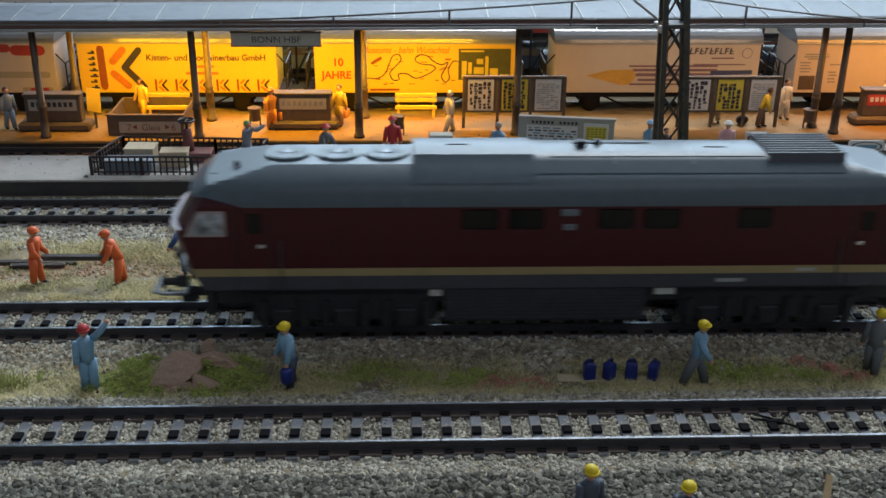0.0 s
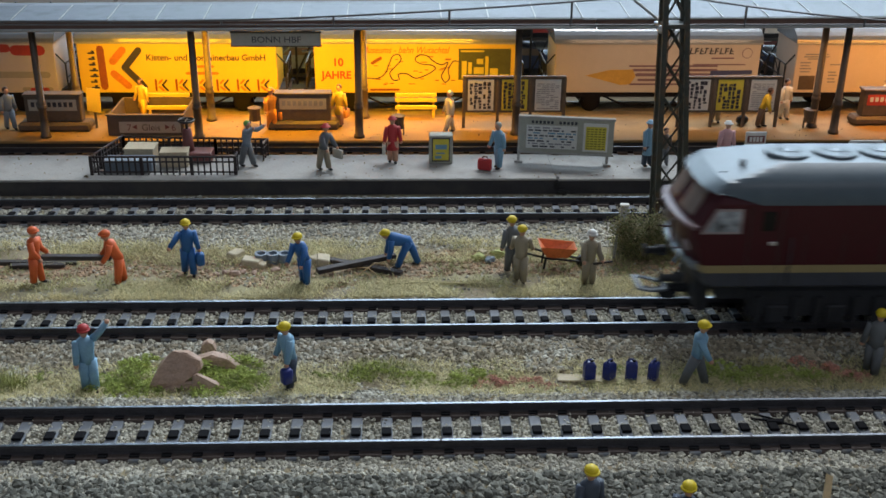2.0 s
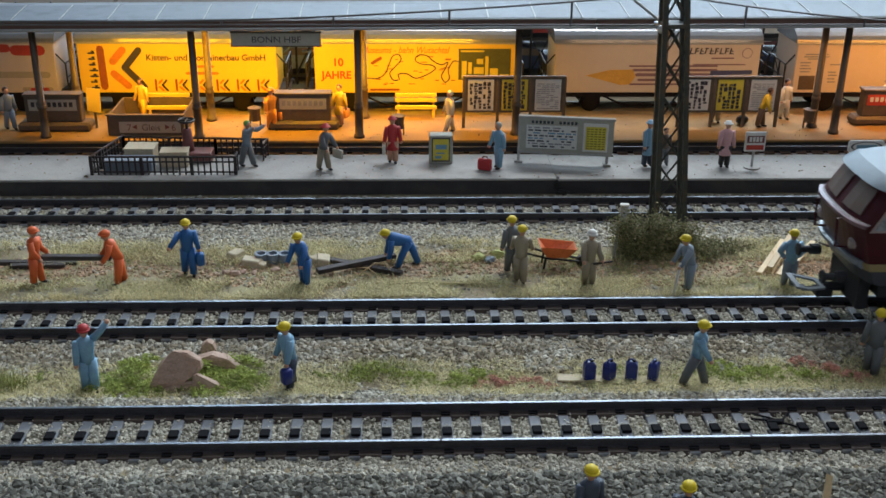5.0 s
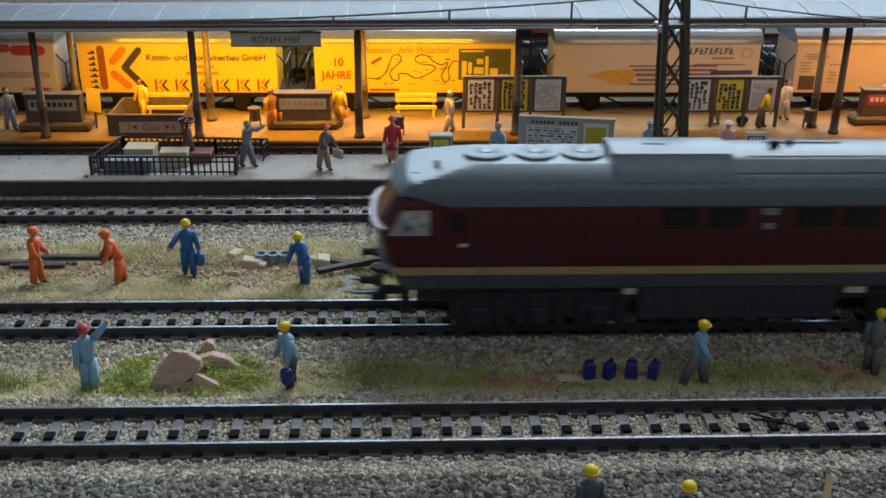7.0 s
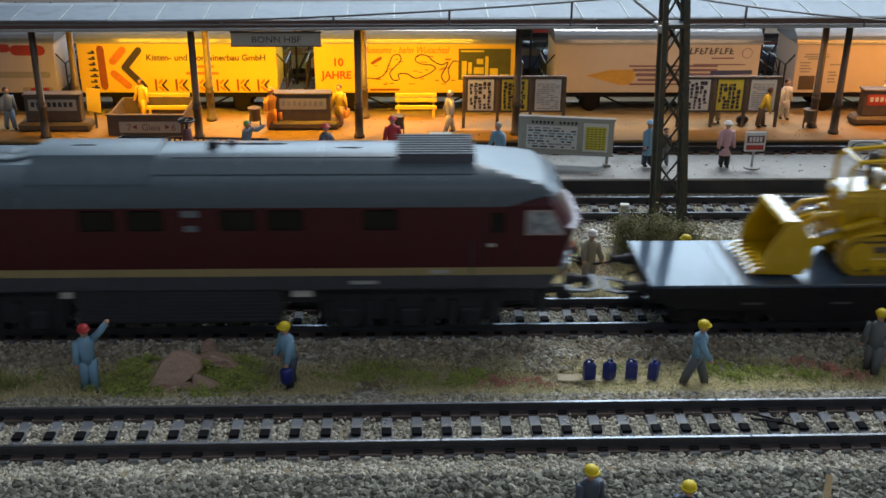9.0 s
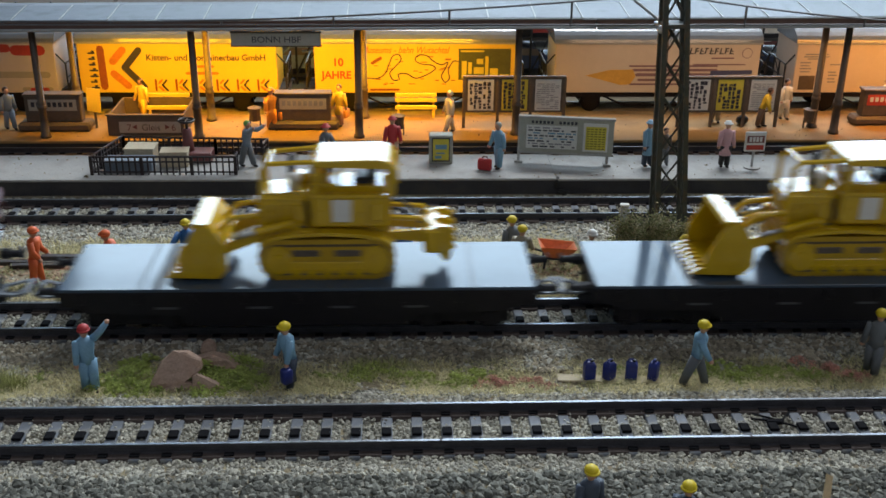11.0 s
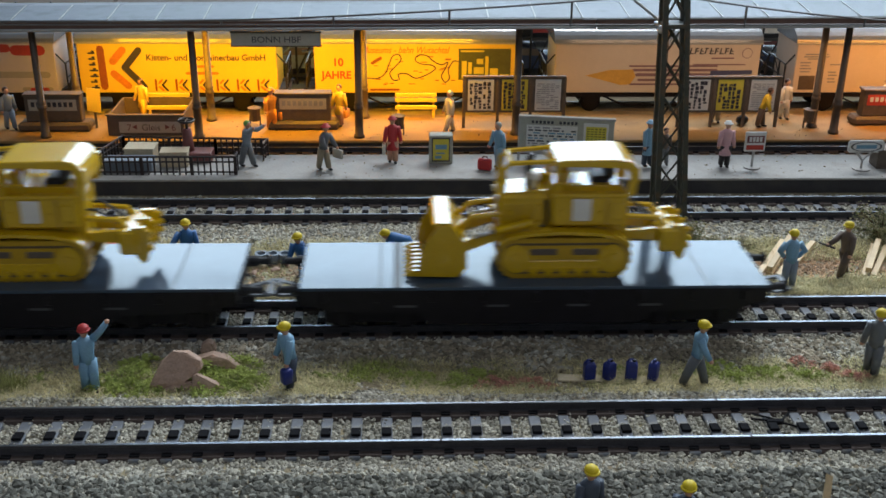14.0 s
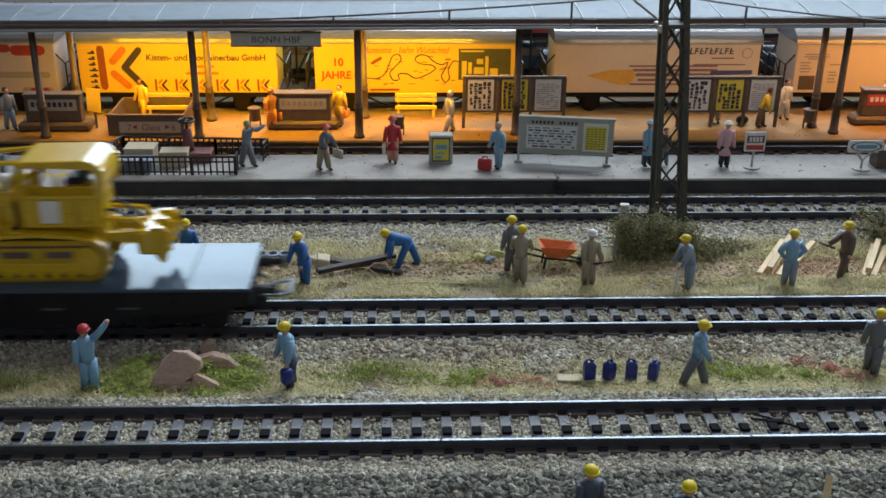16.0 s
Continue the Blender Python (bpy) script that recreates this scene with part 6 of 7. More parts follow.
def site():
    pl, dk = "pale wooden beam lying on the ground", "dark creosoted timber lying on the ground"
    for x0, y0, x1, y1, lift in ((120.5, 33.5, 139.5, 64, 0), (123.6, 33, 142.0, 62, 0), (126.4, 31.5, 144.6, 60, 0), (128.5, 31.5, 150, 62, 0.1), (124, 34, 142, 64, 2.2), (155.5, 31.5, 171, 60, 0), (158.5, 31, 175, 58, 0), (157.5, 33, 172.5, 60, 2.2)):
        plank(x0, y0, x0 + (x1 - x0) * 0.92, y0 + (y1 - y0) * 0.92, 1.9, 1.7, "wood_light", pl, None, lift * 0.8)
    plank(-137, 47.6, -109.5, 47.2, 2.2, 1.5, "wood_dark", dk)
    plank(-115.6, 31.8, -93.2, 31.4, 2.3, 1.5, "wood_dark", "dark creosoted timber carried at the waist by two workers", 3.7)
    plank(-131, 44.6, -113, 45.0, 2.2, 1.5, "wood_dark", dk)
    plank(-27.5, 35, -1.8, 47.5, 2.6, 1.6, "wood_dark", dk, None, 1.7)
    plank(-26, 48.4, 0.5, 36.4, 2.4, 1.6, "wood_dark", dk)
    plank(42.8, -34.6, 72, -36.6, 3.4, 0.6, "rock_cream", "pale board lying under blue canisters")
    for i, (x, y) in enumerate(((51.4, -35.3), (56.8, -35.7), (62.8, -35.9), (68.8, -36.3))):
        c = thing("canister", "blue plastic canister standing on a board", "canister", x, y, gzs(x, y) + 0.64, (5, 35, -10, 60)[i], "blue canisters")
        can = ring_loft(B(), [[(sx * (hx - k), sy * (hy - k), z) for sx, sy in ((-1, -1), (1, -1), (1, 1), (-1, 1))] for z, hx, hy, k in ((0, 1.5, 1.15, 0.2), (0.3, 1.6, 1.25, 0), (4.2, 1.6, 1.25, 0), (4.9, 1.3, 1.1, 0), (5.3, 0.8, 0.8, 0))])
        bmesh.ops.bevel(can, geom=[e for e in can.edges if abs(e.verts[0].co.z - e.verts[1].co.z) > 2], offset=0.35, segments=2, affect="EDGES", profile=0.5)
        part("body", can, "canister_blue", c)
        part("cap", tube(B(), [(0.5, 0, 5.2), (0.5, 0, 6.0)], 0.5, 8), "black", c)
        part("handle", tube(B(), [(-1.1, 0, 4.9), (-0.7, 0, 6.0), (0.3, 0, 5.9)], 0.3, 5), "canister_blue", c)
    # wheelbarrow
    z = gzs(53, 42)
    w = thing("wheelbarrow", "orange wheelbarrow on the gravel", "wheelbarrow", 53.2, 43.0, z)
    lo = [(-3.6, -2.6, 4.2), (3.6, -2.2, 4.0), (3.6, 2.2, 4.0), (-3.6, 2.6, 4.2)]
    hi = [(-6.2, -4.2, 8.8), (6.4, -3.6, 7.6), (6.4, 3.6, 7.6), (-6.2, 4.2, 8.8)]
    inn = [(-5.8, -3.9, 8.6), (6.0, -3.3, 7.4), (6.0, 3.3, 7.4), (-5.8, 3.9, 8.6)]
    inl = [(-3.4, -2.4, 5.6), (3.4, -2.0, 5.4), (3.4, 2.0, 5.4), (-3.4, 2.4, 5.6)]
    part("tub", ring_loft(B(), [lo, hi, inn, inl]), "orange_tub", w)
    part("wheel", tube(B(), [(8.8, -0.9, 2.0), (8.8, 0.9, 2.0)], 2.0, 16), "black", w)
    for s in (-1, 1):
        part("handle", tube(B(), [(9, s * 1.2, 2.2), (-3, s * 2.6, 4.0), (-10.5, s * 3.0, 6.2)], 0.4, 6), "black", w)
        part("leg", tube(B(), [(-4, s * 2.6, 4.1), (-4.6, s * 2.8, 0.1)], 0.4, 6), "black", w)
    # concrete rings, pale blocks, rubble
    for i, x in enumerate((-47.5, -43.6, -39.4)):
        bm = B()
        ring_loft(bm, [[(r * math.cos(a), r * math.sin(a), zz) for a in np.linspace(0, 2 * math.pi, 17)[:-1]] for r, zz in ((2.3, 0), (2.3, 3.6), (1.5, 3.6), (1.5, 0.4))])
        t = part("concrete_ring", bm, "cloth_steel")
        t.matrix_basis = pose(x * MM, 48.5 * MM, gzs(x, 48.5) * MM, 0, 0, 0)
        tagged(t, "grey concrete well ring standing on the ground", "concrete ring", "concrete rings")
    rng = random.Random(3)
    for x, y, r, mt in ((-56.5, 52, 2.6, "rock_cream"), (-50.5, 46, 2.8, "rock_cream"), (-47.5, 44.6, 2.0, "rock_cream"), (-26.5, 46.5, 2.8, "rock_cream"), (-29, 48, 2.0, "rock_cream"), (-58, 38, 1.5, "rock_brown"), (-55, 37, 1.7, "rock_brown"),
                        (-52.5, 39, 1.3, "rock_brown"), (-61, 36.5, 1.2, "rock_brown"), (-49, 38.6, 1.2, "rock_brown"), (-42, 41, 1.5, "rock_brown"), (29, 55, 1.6, "rock_cream")):
        if mt == "rock_cream":
            bm = box(B(), -1.1 * r, 1.1 * r, -0.75 * r, 0.75 * r, -0.2 * r, 0.95 * r)
            for v in bm.verts:
                v.co += Vector((rng.uniform(-0.2, 0.2), rng.uniform(-0.2, 0.2), rng.uniform(-0.18, 0.18))) * r
            bmesh.ops.bevel(bm, geom=list(bm.edges), offset=0.14 * r, segments=1, affect="EDGES", profile=0.5)
        else:
            bm = ball(B(), (0, 0, r * 0.4), r, 0, 2, 1.2, 0.8, 0.62, 0.16, rng)
        t = part("stone", bm, mt)
        t.matrix_basis = pose(x * MM, y * MM, gzs(x, y) * MM, 0, 0, rng.uniform(0, 180))
        tagged(t, "broken pale cream masonry block" if mt == "rock_cream" else "small brown rubble stone", "stone", "rubble stones")
    # boulders in the moss: facets along a broken outline, given as x, z, front y, back y
    shapes = (
        (-60.5, -36.0, "large reddish brown boulder with a broken face lying in green moss", ((-6.7, 0.3, -2.6, -0.6), (-6.3, 2.4, -2.6, 0), (-3.4, 7.2, -1.0, 1.4), (0.0, 10.4, 0.6, 1.6), (3.8, 10.2, 0.4, 1.8), (7.0, 8.2, -0.8, 1.4), (7.4, 6.0, -1.4, 1.0), (3.0, 3.2, -2.8, 0.2), (-4.8, 0.1, -3.0, -0.8))),
        (-59.6, -39.2, "flat slab of reddish brown rock in the moss", ((-4.6, 0.0, -0.8, 1.5), (-4.2, 1.3, -0.6, 1.5), (1.6, 3.0, 0.2, 2), (4.2, 2.6, 0.4, 2), (4.6, 1.4, 0, 2), (0, 0, -0.8, 1.5))),
        (-51.0, -39.6, "wedge of pale brown rock beside the boulder", ((-4.6, 0, -1, 1.6), (-4.2, 4.9, 0.3, 1.4), (-3.0, 5.4, 0.6, 1.6), (-0.8, 3.2, -0.2, 1.8), (4.2, 1.4, -0.8, 1.6), (4.8, 0.2, -1, 1), (0, 0, -1.6, 1))),
        (-54.8, -17.8, "small round reddish stone on the slope", ((-2.2, 1.4, -1.2, 1.2), (-1.5, 3.6, -1.3, 1.3), (0, 4.6, -1, 1), (1.5, 3.7, -1.3, 1.3), (2.3, 1.8, -1.4, 1.4), (1.4, 0, -1.4, 1.4), (-1.4, 0, -1.4, 1.4))),
        (-50.5, -28.6, "thin tilted plate of brown rock in the moss", ((-6, 4.4, -1.2, 1.4), (-1, 5.6, -0.6, 2.4), (3, 4.6, -1, 2), (7, 1.2, -1.4, 0.8), (6.6, 0.6, -1.2, 0.8), (2, 2.6, -1.6, 1.2), (-5.6, 3.4, -1.4, 1.2))),
    )
    for x, y, lab, outline in shapes:
        bm = B()
        for u, w, front, back in outline:
            for yy in (front, back):
                bm.verts.new((u + rng.uniform(-0.25, 0.25), yy + rng.uniform(-0.3, 0.3), w + rng.uniform(-0.15, 0.15)))
        hull = bmesh.ops.convex_hull(bm, input=bm.verts)
        bmesh.ops.delete(bm, geom=[g for g in hull["geom_interior"] if isinstance(g, bmesh.types.BMVert)], context="VERTS")
        bmesh.ops.subdivide_edges(bm, edges=list(bm.edges), cuts=3, use_grid_fill=True)
        for v in bm.verts:
            n = noise.noise(v.co * 0.55 + Vector((x, y, 0))) * 0.32 + noise.noise(v.co * 1.7) * 0.2
            v.co += Vector((n * 0.6, -n, n * 0.4))
        t = part("boulder", bm, "rock_brown")
        t.matrix_basis = pose(x * MM, y * MM, (gzs(x, y) - 0.15) * MM)
        tagged(t, lab, "boulder", "boulders in the moss")
    p = thing("marker_post", "small grey marker post beside the bush", "post", 84.8, 85, gzs(84, 85))
    part("post", box(B(), -1.4, 1.4, -0.8, 0.8, 0, 7.6, 0.2), "grey_trim", p)
    part("cap", box(B(), -1.7, 1.7, -1.0, 1.0, 7.4, 8.2, 0.2), "white_part", p)
    t = part("stick", tube(B(), [(0, 0, 0), (0.6, 0.6, 9), (2.2, 1, 17.5)], [0.6, 0.5, 0.4], 6), "grey_trim")
    t.matrix_basis = pose(0.0745, 0.050, gzs(74.5, 50) * MM)
    tagged(t, "dry pale stick standing in the grass", "stick")


site()

# ---- ballast, soil, grass and plants ----
NPR = np.random.default_rng(11)


def field(n, y0, y1, pad=1.12):
    """Random points over the seen width between two lines across the layout."""
    y = NPR.uniform(y0, y1, n)
    half = 0.418 * ((y + 285) * 0.915 + 59) * pad + 8
    x = NPR.uniform(-1, 1, n) * half + (y + 285) * 0.044
    return x, y


def stones(name, n, y0, y1, r0, r1, material, label, sink=0.35, seed=1, keep=None, jag=0.36):
    x, y = field(n, y0, y1)
    ok = np.ones(n, bool)
    for _, yc, zr in TRACKS:
        for c in (yc - 8.25, yc + 8.25):
            ok &= np.abs(y - c) > 1.5
    if keep is not None:
        ok &= keep(x, y)
    x, y = x[ok], y[ok]
    r = NPR.uniform(r0, r1, len(x))
    z = np.array([gzs(a, b) for a, b in zip(x, y)]) + r * (0.55 - sink) - 0.25
    scatter(name, np.stack([x, y, z], 1), r, material, label, "gravel", seed=seed, jag=jag)


def clumpy(scale, thr, off=0.0):
    def f(x, y):
        return np.array([noise.noise(Vector((a * scale + off, b * scale, off))) + NPR.uniform(-0.25, 0.25) > thr for a, b in zip(x, y)])
    return f


stones("ballast", 26000, -84, -44, 0.38, 0.78, "ballast", "grey beige stone ballast of the front track", seed=2)
stones("ballast", 17000, -122, -79.5, 0.5, 1.25, "coarse_stone", "coarse grey stones on the front embankment", 0.2, seed=3, jag=0.24)
stones("ballast", 1500, -94, -76.5, 0.4, 0.8, "ballast_cream", "pale stones strewn over the front embankment", 0.1, seed=19)
stones("ballast", 23000, -29, 17, 0.36, 0.72, "ballast", "grey beige stone ballast of the middle track", seed=4)
stones("ballast", 19000, 60, 115, 0.55, 1.0, "ballast", "grey stone ballast beside the platform track", seed=5)
SLEEPER_AT = {-62.2: -107.9 % 7.444, 0.0: -1.2 % 7.444, 96.2: 1.6}
for cy, cz, cs in ((-62.2, 1.7, 41), (0.0, 0.0, 42), (96.2, -3.5, 43)):
    for y0, y1, n, drop in ((cy - 15, cy - 9.7, 5200, 2.9), (cy - 6.6, cy + 6.6, 5200, 2.95)):
        gx, gy = field(n, y0, y1)
        away = np.abs((gx - SLEEPER_AT[cy] + 3.722) % 7.444 - 3.722)
        ok = away > NPR.uniform(0.75, 1.9, n)
        gx, gy = gx[ok], gy[ok]
        heap = cz - drop - np.maximum(0, np.abs(gy - cy) - 11.5) * 0.5 - NPR.uniform(0, 0.5, len(gx))
        scatter("ballast", np.stack([gx, gy, heap], 1), NPR.uniform(0.3, 0.68, len(gx)), "ballast_cream", "cream ballast heaped between the sleepers", "gravel", seed=cs + n % 7)
    gx, gy = field(700, cy - 7, cy + 7)
    scatter("ballast_crumbs", np.stack([gx, gy, np.full(700, cz - 2.5)], 1), NPR.uniform(0.2, 0.42, 700), "ballast", "loose ballast crumbs lying on the sleepers", "gravel", seed=cs)
stones("slope_stones", 5200, -31, -13, 0.6, 1.15, "scrub", "grey brown stones on the slope below the middle track", 0.1, seed=16, keep=clumpy(0.08, -0.12, 6))
stones("slope_stones", 3600, -30, -12, 0.6, 1.05, "ballast", "pale grey stones on the slope below the middle track", 0.1, seed=17, keep=clumpy(0.07, -0.05, 8))
stones("verge_stones", 2600, -45.5, -40, 0.5, 0.95, "ballast", "pale stones along the edge of the front track", 0.15, seed=18)
stones("loose_gravel", 2600, -45, -26, 0.4, 0.8, "ballast", "scattered grey gravel in dry grass", seed=6, keep=clumpy(0.06, 0.0))
stones("loose_gravel", 2600, 16, 62, 0.4, 0.8, "ballast", "scattered grey gravel in dry grass", seed=7, keep=clumpy(0.05, 0.1, 5))
stones("soil_crumbs", 9000, 26, 58, 0.4, 0.9, "soil_crumbs", "reddish brown earth crumbs on the work site", seed=8, keep=lambda x, y: np.abs(y - 42 - 6 * np.sin(x * 0.05)) < 11)

stones("wood_chips", 9000, 24, 52, 0.4, 0.85, "wood_chips", "orange brown wood chips between the sawn beams", seed=15, keep=lambda x, y: ((x - 144) / 22) ** 2 + ((y - 38) / 13) ** 2 < 1)


def blades(name, x, y, length, material, label, wid=0.11, seed=1, up=0.5):
    rng = np.random.default_rng(seed)
    n = len(x)
    z = np.array([gzs(a, b) for a, b in zip(x, y)]) - 0.1
    a = rng.uniform(0, 2 * np.pi, n)
    ln = length * rng.uniform(0.5, 1.2, n)
    d = np.stack([np.cos(a) * (1 - up * rng.uniform(0.6, 1.1, n)), np.sin(a) * (1 - up * rng.uniform(0.6, 1.1, n)), up * rng.uniform(0.5, 1.2, n)], 1) * ln[:, None]
    s = np.stack([-np.sin(a), np.cos(a), np.zeros(n)], 1) * wid
    p = np.stack([x, y, z], 1)
    mid = p + d * 0.55 + np.stack([np.zeros(n), np.zeros(n), 0.12 * ln], 1)
    V = np.stack([p - s, p + s, mid + s * 0.7, mid - s * 0.7, p + d], 1).reshape(-1, 3)
    i = np.arange(n)[:, None] * 5
    F = np.concatenate([i + np.array([[0, 1, 2]]), i + np.array([[0, 2, 3]]), i + np.array([[3, 2, 4]])])
    raw_mesh(name, V, F, material, label, "grass")


def grass(n, y0, y1, length, material, label, keep, seed, up=0.42):
    x, y = field(n, y0, y1)
    ok = keep(x, y)
    blades("grass", x[ok], y[ok], length * 1.3, material, label, 0.09, seed, up)


grass(46000, 17, 31, 3.3, "grass_dry", "dry yellow grass fibres along the middle track", clumpy(0.06, -0.05), 1)
grass(42000, 46, 66, 3.8, "grass_dry", "dry yellow grass fibres on the work site", clumpy(0.05, 0.0, 3), 2)
grass(21600, 26, 50, 1.8, "grass_green", "sparse olive grass fibres on the work site", clumpy(0.09, 0.15, 9), 3)
grass(44000, -45, -25, 3.0, "grass_dry", "dry pale grass fibres between the tracks", clumpy(0.06, -0.02, 2), 4)
grass(16000, -43, -27, 2.6, "grass_green", "olive green grass fibres between the tracks", clumpy(0.06, 0.05, 7), 5)
grass(9000, -33, -15, 3.6, "scrub", "grey brown dead scrub on the slope below the middle track", clumpy(0.07, 0.12, 11), 9)
grass(15000, 20, 64, 4.2, "grass_green", "longer olive grass tufts on the work site", clumpy(0.11, 0.28, 17), 10)
grass(14000, 18, 32, 4.6, "grass_dry", "taller pale grass tufts beside the middle track", clumpy(0.13, 0.3, 21), 12)
grass(12000, 50, 68, 4.8, "grass_dry", "tall fuzzy straw grass in front of the stone bank", clumpy(0.08, 0.12, 33), 13, 0.55)
grass(9000, -45, -30, 4.2, "grass_dry", "long straw grass lying between the tracks", clumpy(0.09, 0.15, 37), 14, 0.3)
grass(60000, -44, -30, 4.4, "grass_green", "tall olive grass tufts beside the worker with the raised arm", lambda x, y: ((x + 112) / 14) ** 2 + ((y + 36) / 5) ** 2 < NPR.uniform(0, 1, len(x)), 15, 0.75)
grass(50000, -38, -24, 3.6, "grass_green", "dark wispy tufts on the slope", lambda x, y: ((x + 6) / 12) ** 2 + ((y + 29) / 4) ** 2 < NPR.uniform(0, 1, len(x)), 16, 0.6)
grass(1500, -14, 14, 1.2, "grass_green", "few olive weeds in the ballast", clumpy(0.09, 0.3, 4), 6)
grass(1800, 84, 108, 1.3, "grass_green", "few olive weeds in the ballast", clumpy(0.09, 0.25, 14), 7)
grass(1500, -76, -48, 1.2, "grass_green", "few olive weeds in the ballast", clumpy(0.09, 0.35, 24), 8)


def cushion(name, spots, material, label, n, size, seed, category="moss", clump=1.4):
    """Foam foliage: small crumbs gathered in round tufts of uneven size."""
    rng = np.random.default_rng(seed)
    P, S = [], []
    for x, y, rx, ry, h in spots:
        m = int(n * rx * ry / 30)
        nc = max(4, m // 42)
        a, q = rng.uniform(0, 2 * np.pi, nc), np.sqrt(rng.uniform(0, 1, nc))
        cx, cy = x + rx * q * np.cos(a), y + ry * q * np.sin(a)
        g = np.array([gzs(u, v) for u, v in zip(cx, cy)])
        cz = g + h * (1 - q ** 2) * rng.uniform(0.1, 0.75, nc)
        r = clump * rng.uniform(0.5, 1.25, nc) * (1.1 - 0.5 * q)
        k = rng.integers(0, nc, m)
        d = rng.normal(0, 1, (m, 3))
        d /= np.linalg.norm(d, axis=1)[:, None]
        d[:, 2] = np.abs(d[:, 2]) * 1.1 - 0.25
        p = np.stack([cx[k], cy[k], cz[k]], 1) + d * (r[k] * rng.uniform(0.55, 1.15, m))[:, None]
        p[:, 2] = np.maximum(p[:, 2], g[k] - 0.1)
        P.append(p)
        S.append(size * rng.uniform(0.45, 1.2, m))
    return scatter(name, np.concatenate(P), np.concatenate(S), material, label, category, base="bit", seed=seed)


cushion("moss", [(-73, -33, 10, 6, 4.5), (-79, -38, 6, 4, 3), (-55, -33, 9, 7, 6), (-46, -34, 8, 6, 5.0), (-68, -39, 8, 4, 3.5), (-51, -40, 9, 4, 3.2), (-56, -27, 7, 4, 6), (-40, -35, 5, 4, 3), (-71, -26, 8, 4, 5), (-46, -27, 9, 4, 5)], "moss_green", "bright green moss round the boulders", 1500, 0.36, 21, clump=1.9)
cushion("scrub", [(x, -23 - 6 * math.sin(x * 1.7) ** 2, 7 + 3 * math.sin(x), 3.5, 1.8) for x in range(-130, 140, 11)], "scrub", "low grey brown scrub tufts on the slope below the track", 120, 0.5, 27, "scrub", 1.3)
cushion("moss", [(x, -30 - 4 * math.sin(x * 2.3) ** 2, 7, 3.5, 2.2) for x in (-128, -112, -96, -20, -8, 2, 60, 72, 84, 104, 128)], "moss_deep", "dark olive moss on the slope", 420, 0.36, 28)
cushion("moss", [(-72, -36, 9, 4, 3.5), (-54, -30, 8, 5, 6.2), (-44, -38, 9, 4, 3.4), (-63, -40, 8, 3, 2.6)], "moss_deep", "dark green moss round the boulders", 700, 0.36, 29)
cushion("moss", [(12, -36, 10, 4.5, 3.0), (19, -34, 8, 5, 2.6), (4, -33, 7, 4, 2.0), (-8, -30, 9, 4, 3.4), (-13, -33, 6, 3, 2.0)], "moss_green", "green moss cushion beside the front track", 1300, 0.34, 22)
cushion("moss", [(100, -34, 13, 5, 3.2), (88, -30, 7, 5, 3.2), (112, -35, 9, 4, 2.8), (92, -36, 7, 4, 2.6)], "moss_green", "green moss cushion beside the front track", 1300, 0.34, 23)
cushion("flowers", [(27, -37, 8, 3.4, 2.6), (35, -37.6, 7, 3.0, 2.2)], "moss_red", "reddish flowering ground cover", 1300, 0.36, 24, "flowers")
cushion("flowers", [(119, -32, 7, 3.0, 2.6), (113, -28.5, 5, 2.4, 2.6), (124, -35, 7, 3.0, 2.4)], "moss_red", "reddish flowering ground cover", 1300, 0.36, 25, "flowers")
cushion("hedge", [(x, 266, 7, 4, 4.5) for x in list(range(-150, 60, 13)) + [95, 108, 121, 200, 214, 262]], "moss_green", "low green hedge behind the goods vans", 90, 0.9, 36, "hedge", 2.4)
cushion("moss", [(-118, -36, 10, 5, 2.2), (-106, -37, 8, 4, 1.0)], "grass_green", "olive tuft of dry moss", 120, 0.55, 26)


def bush(x, y, rx, h, n, label, seed, mats=("leaf_dark", "bush_mid")):
    rng = np.random.default_rng(seed)
    b = thing("bush", label, "bush", x, y, gzs(x, y))
    bm = B()
    tips = []
    for k in range(26):
        a, e = rng.uniform(0, 2 * math.pi), rng.uniform(0.25, 1.0)
        tip = Vector((math.cos(a) * rx * rng.uniform(0.4, 1.0), math.sin(a) * rx * 0.75 * rng.uniform(0.4, 1.0), h * e * rng.uniform(0.5, 1)))
        tube(bm, [(0, 0, 0), tip * 0.5 + Vector((0, 0, h * 0.12)), tip], [0.5, 0.32, 0.15], 5)
        tips.append(tip)
    part("branches", bm, "twig", b)
    for j, mt in enumerate(mats):
        c, s = [], []
        for t in tips:
            m = int(n / 26)
            for f in (0.65, 1.0):
                p = np.array(t) * f + rng.normal(0, 1, (m // 2, 3)) * np.array([rx * 0.17, rx * 0.15, h * 0.11])
                c.append(p)
        c = np.concatenate(c)
        c = c[c[:, 2] > 0.2]
        ob = scatter("foliage", c, rng.uniform(0.25, 0.6, len(c)), mt, "", "", base="bit", seed=seed + j)
        ob.parent = b


bush(83, 52, 11, 17, 4200, "olive bushy shrub at the mast's foot", 31)
bush(95, 53, 10, 14, 3200, "olive bushy shrub at the mast's foot", 32)
bush(109, 55, 10, 5.5, 1300, "low trailing olive shrub on the gravel", 33)
bush(176, 66, 11, 15, 1200, "dark green shrub beside the beams", 34)
bush(119, 57, 7, 4, 400, "low trailing olive shrub on the gravel", 35)


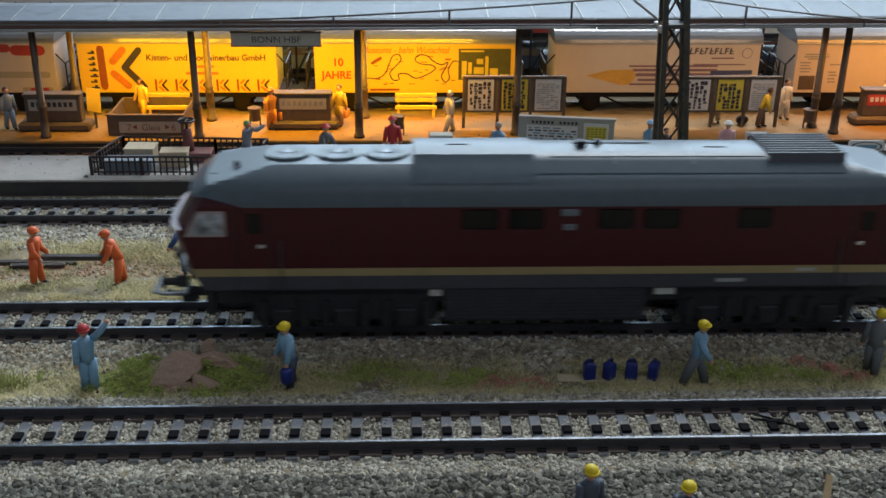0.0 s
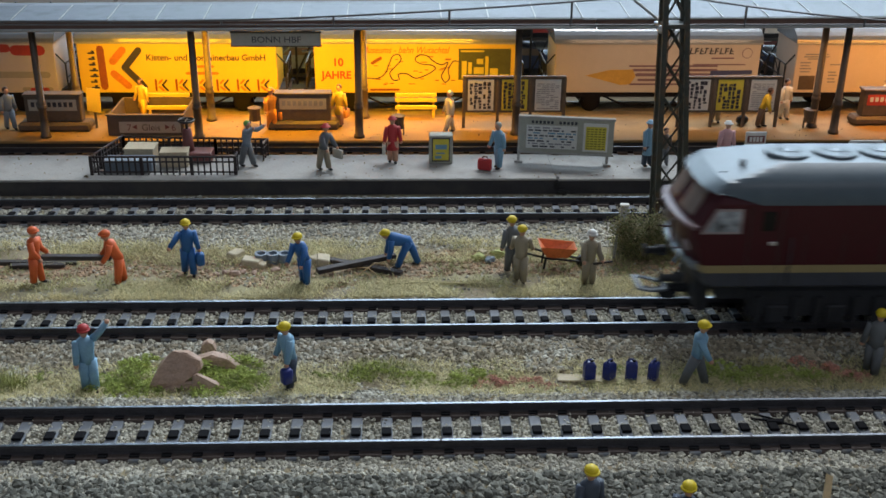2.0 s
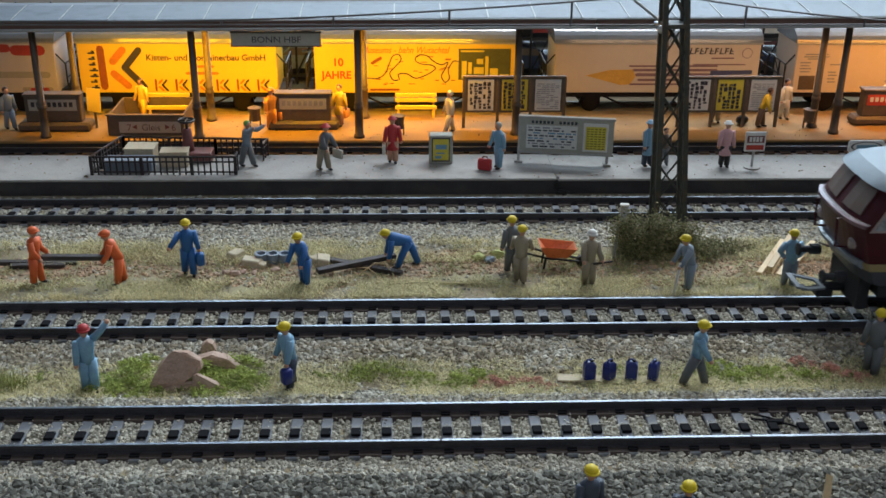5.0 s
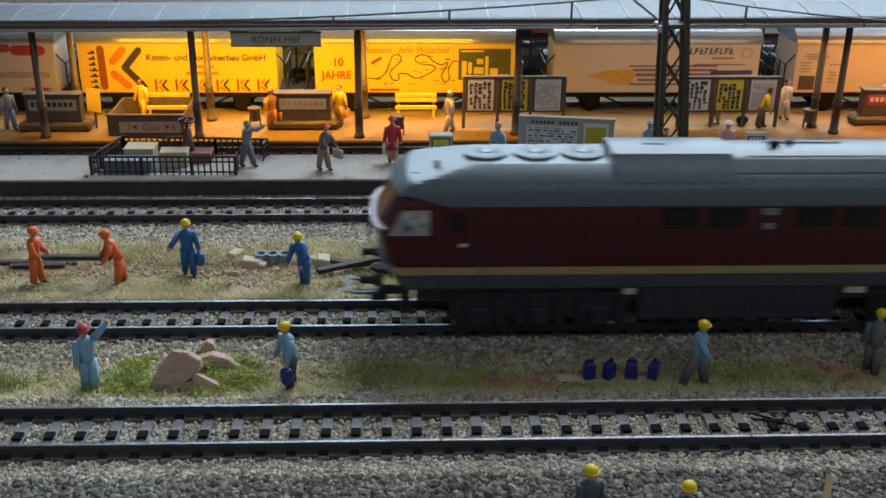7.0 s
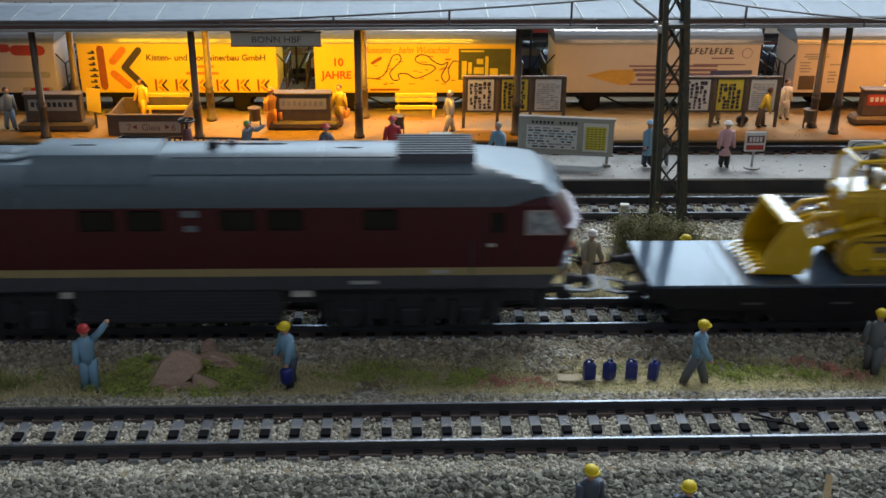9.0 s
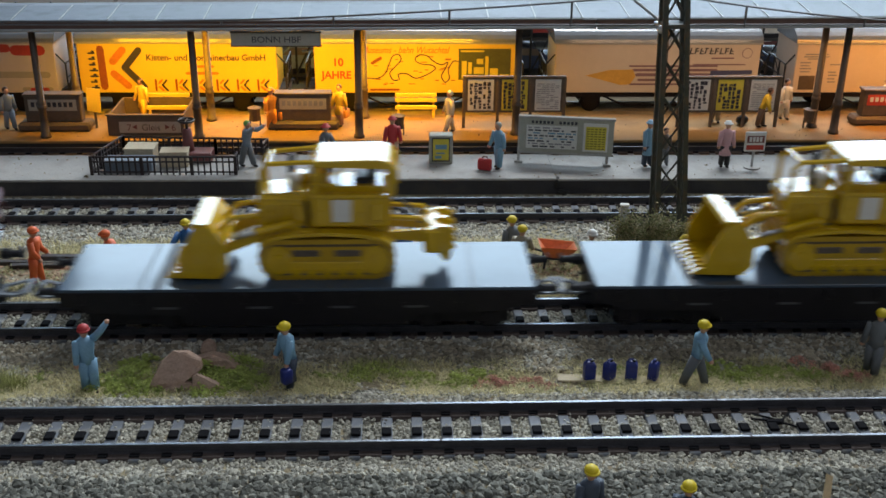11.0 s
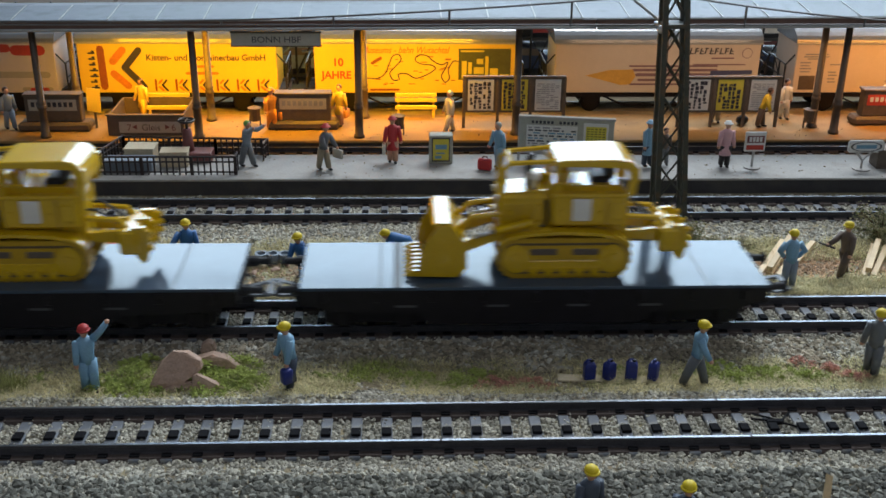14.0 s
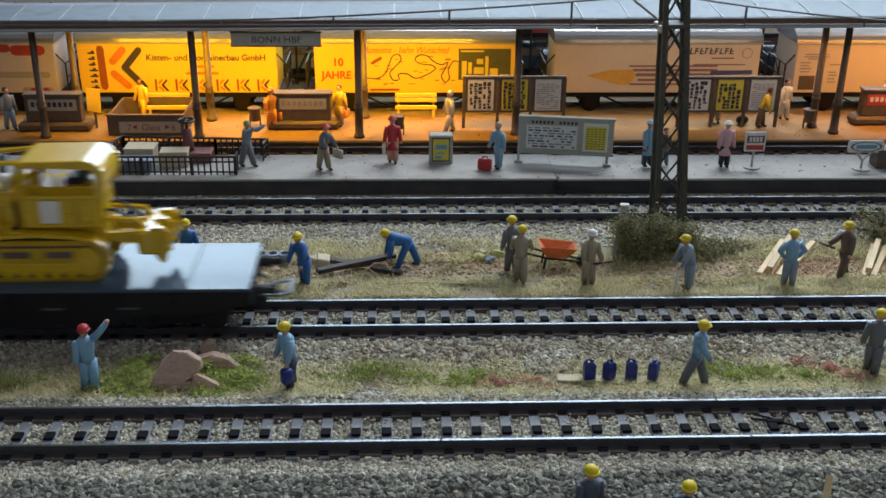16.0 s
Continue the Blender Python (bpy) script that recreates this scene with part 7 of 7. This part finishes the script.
def platform_litter():
    rng = np.random.default_rng(77)
    n = 260
    x, y = rng.uniform(-190, 215, n), rng.uniform(117.5, 145.5, n)
    z = np.where(x < 63, 0.05, -0.15)
    r = rng.uniform(0.12, 0.4, n) * np.where(rng.random(n) > 0.93, 1.8, 1)
    scatter("litter", np.stack([x, y, z], 1), r, "ground_soil", "scattered brown crumbs on the outer platform", "litter", seed=78)
    x, y = rng.uniform(-190, 215, n), rng.uniform(178, 214, n)
    scatter("litter", np.stack([x, y, np.full(n, -2.95)], 1), rng.uniform(0.12, 0.35, n), "brown_wood", "scattered brown crumbs on the inner platform", "litter", seed=79)


platform_litter()


def small_bits():
    t = part("reed", tube(B(), [(-14, 0, 0.4), (-4, 0.4, 0.9), (6, -0.3, 0.6), (14, 0.5, 0.4)], [0.5, 0.7, 0.6, 0.3], 6), "grass_dry")
    t.matrix_basis = pose(0.010, 0.0285, gzs(10, 28.5) * MM)
    tagged(t, "pale dry reed lying beside the middle track", "reed")
    for x0, y0, x1, y1, z in ((-14, 37, -3, 44, 3.0), (-9, 44, -2, 36, 3.6), (-16, 42, -6, 33, 2.6)):
        t = part("twig", tube(B(), [(x0, y0, gzs(x0, y0) + 0.3), ((x0 + x1) / 2, (y0 + y1) / 2, gzs(x0, y0) + z), (x1, y1, gzs(x1, y1) + 0.4)], [0.2, 0.25, 0.15], 5), "wood_light")
        tagged(t, "thin pale twig on the crossed timbers", "twig", "twigs")
    t = part("splinter", prism(B(), [(-1.1, 0), (0.6, 0), (1.8, 7), (0.4, 7.6)], "y", -0.3, 0.3), "wood_light")
    t.matrix_basis = pose(0.097, -0.0905, (gzs(97, -90) + 0.2) * MM, -30, 0, 0)
    tagged(t, "pale wood splinter on the front embankment", "splinter")
    c = thing("track_contact", "small dark contact clip with thin rods between the rails", "contact", 94.5, -61, -0.6)
    part("body", box(B(), -2.4, 2.0, -0.7, 0.8, -0.6, 0.5, 0.15), "chair", c)
    for x0, y0, x1, y1 in ((-2.2, 0.4, -6, 1.2), (2.0, 0.6, 5, 4.5), (0, 0.8, -5, 3.6), (1, -0.5, 4.5, -2.5)):
        part("rod", tube(B(), [(x0, y0, 0.2), (x1, y1, 0.1)], 0.28, 5), "chair", c)
    for k, (x, y, r) in enumerate(((34, 52, 2.0), (27, 49, 1.8), (31, 47, 1.6), (-36, 55, 1.6), (60, 48, 1.4))):
        t = part("thistle", ball(B(), (0, 0, r * 0.6), r, 0, 2, 1.3, 1, 0.8, 0.3), "grass_green" if k != 2 else "cloth_steel")
        t.matrix_basis = pose(x * MM, y * MM, gzs(x, y) * MM)
        tagged(t, "small greyish green weed tuft", "weed", "weed tufts")


small_bits()

motions()
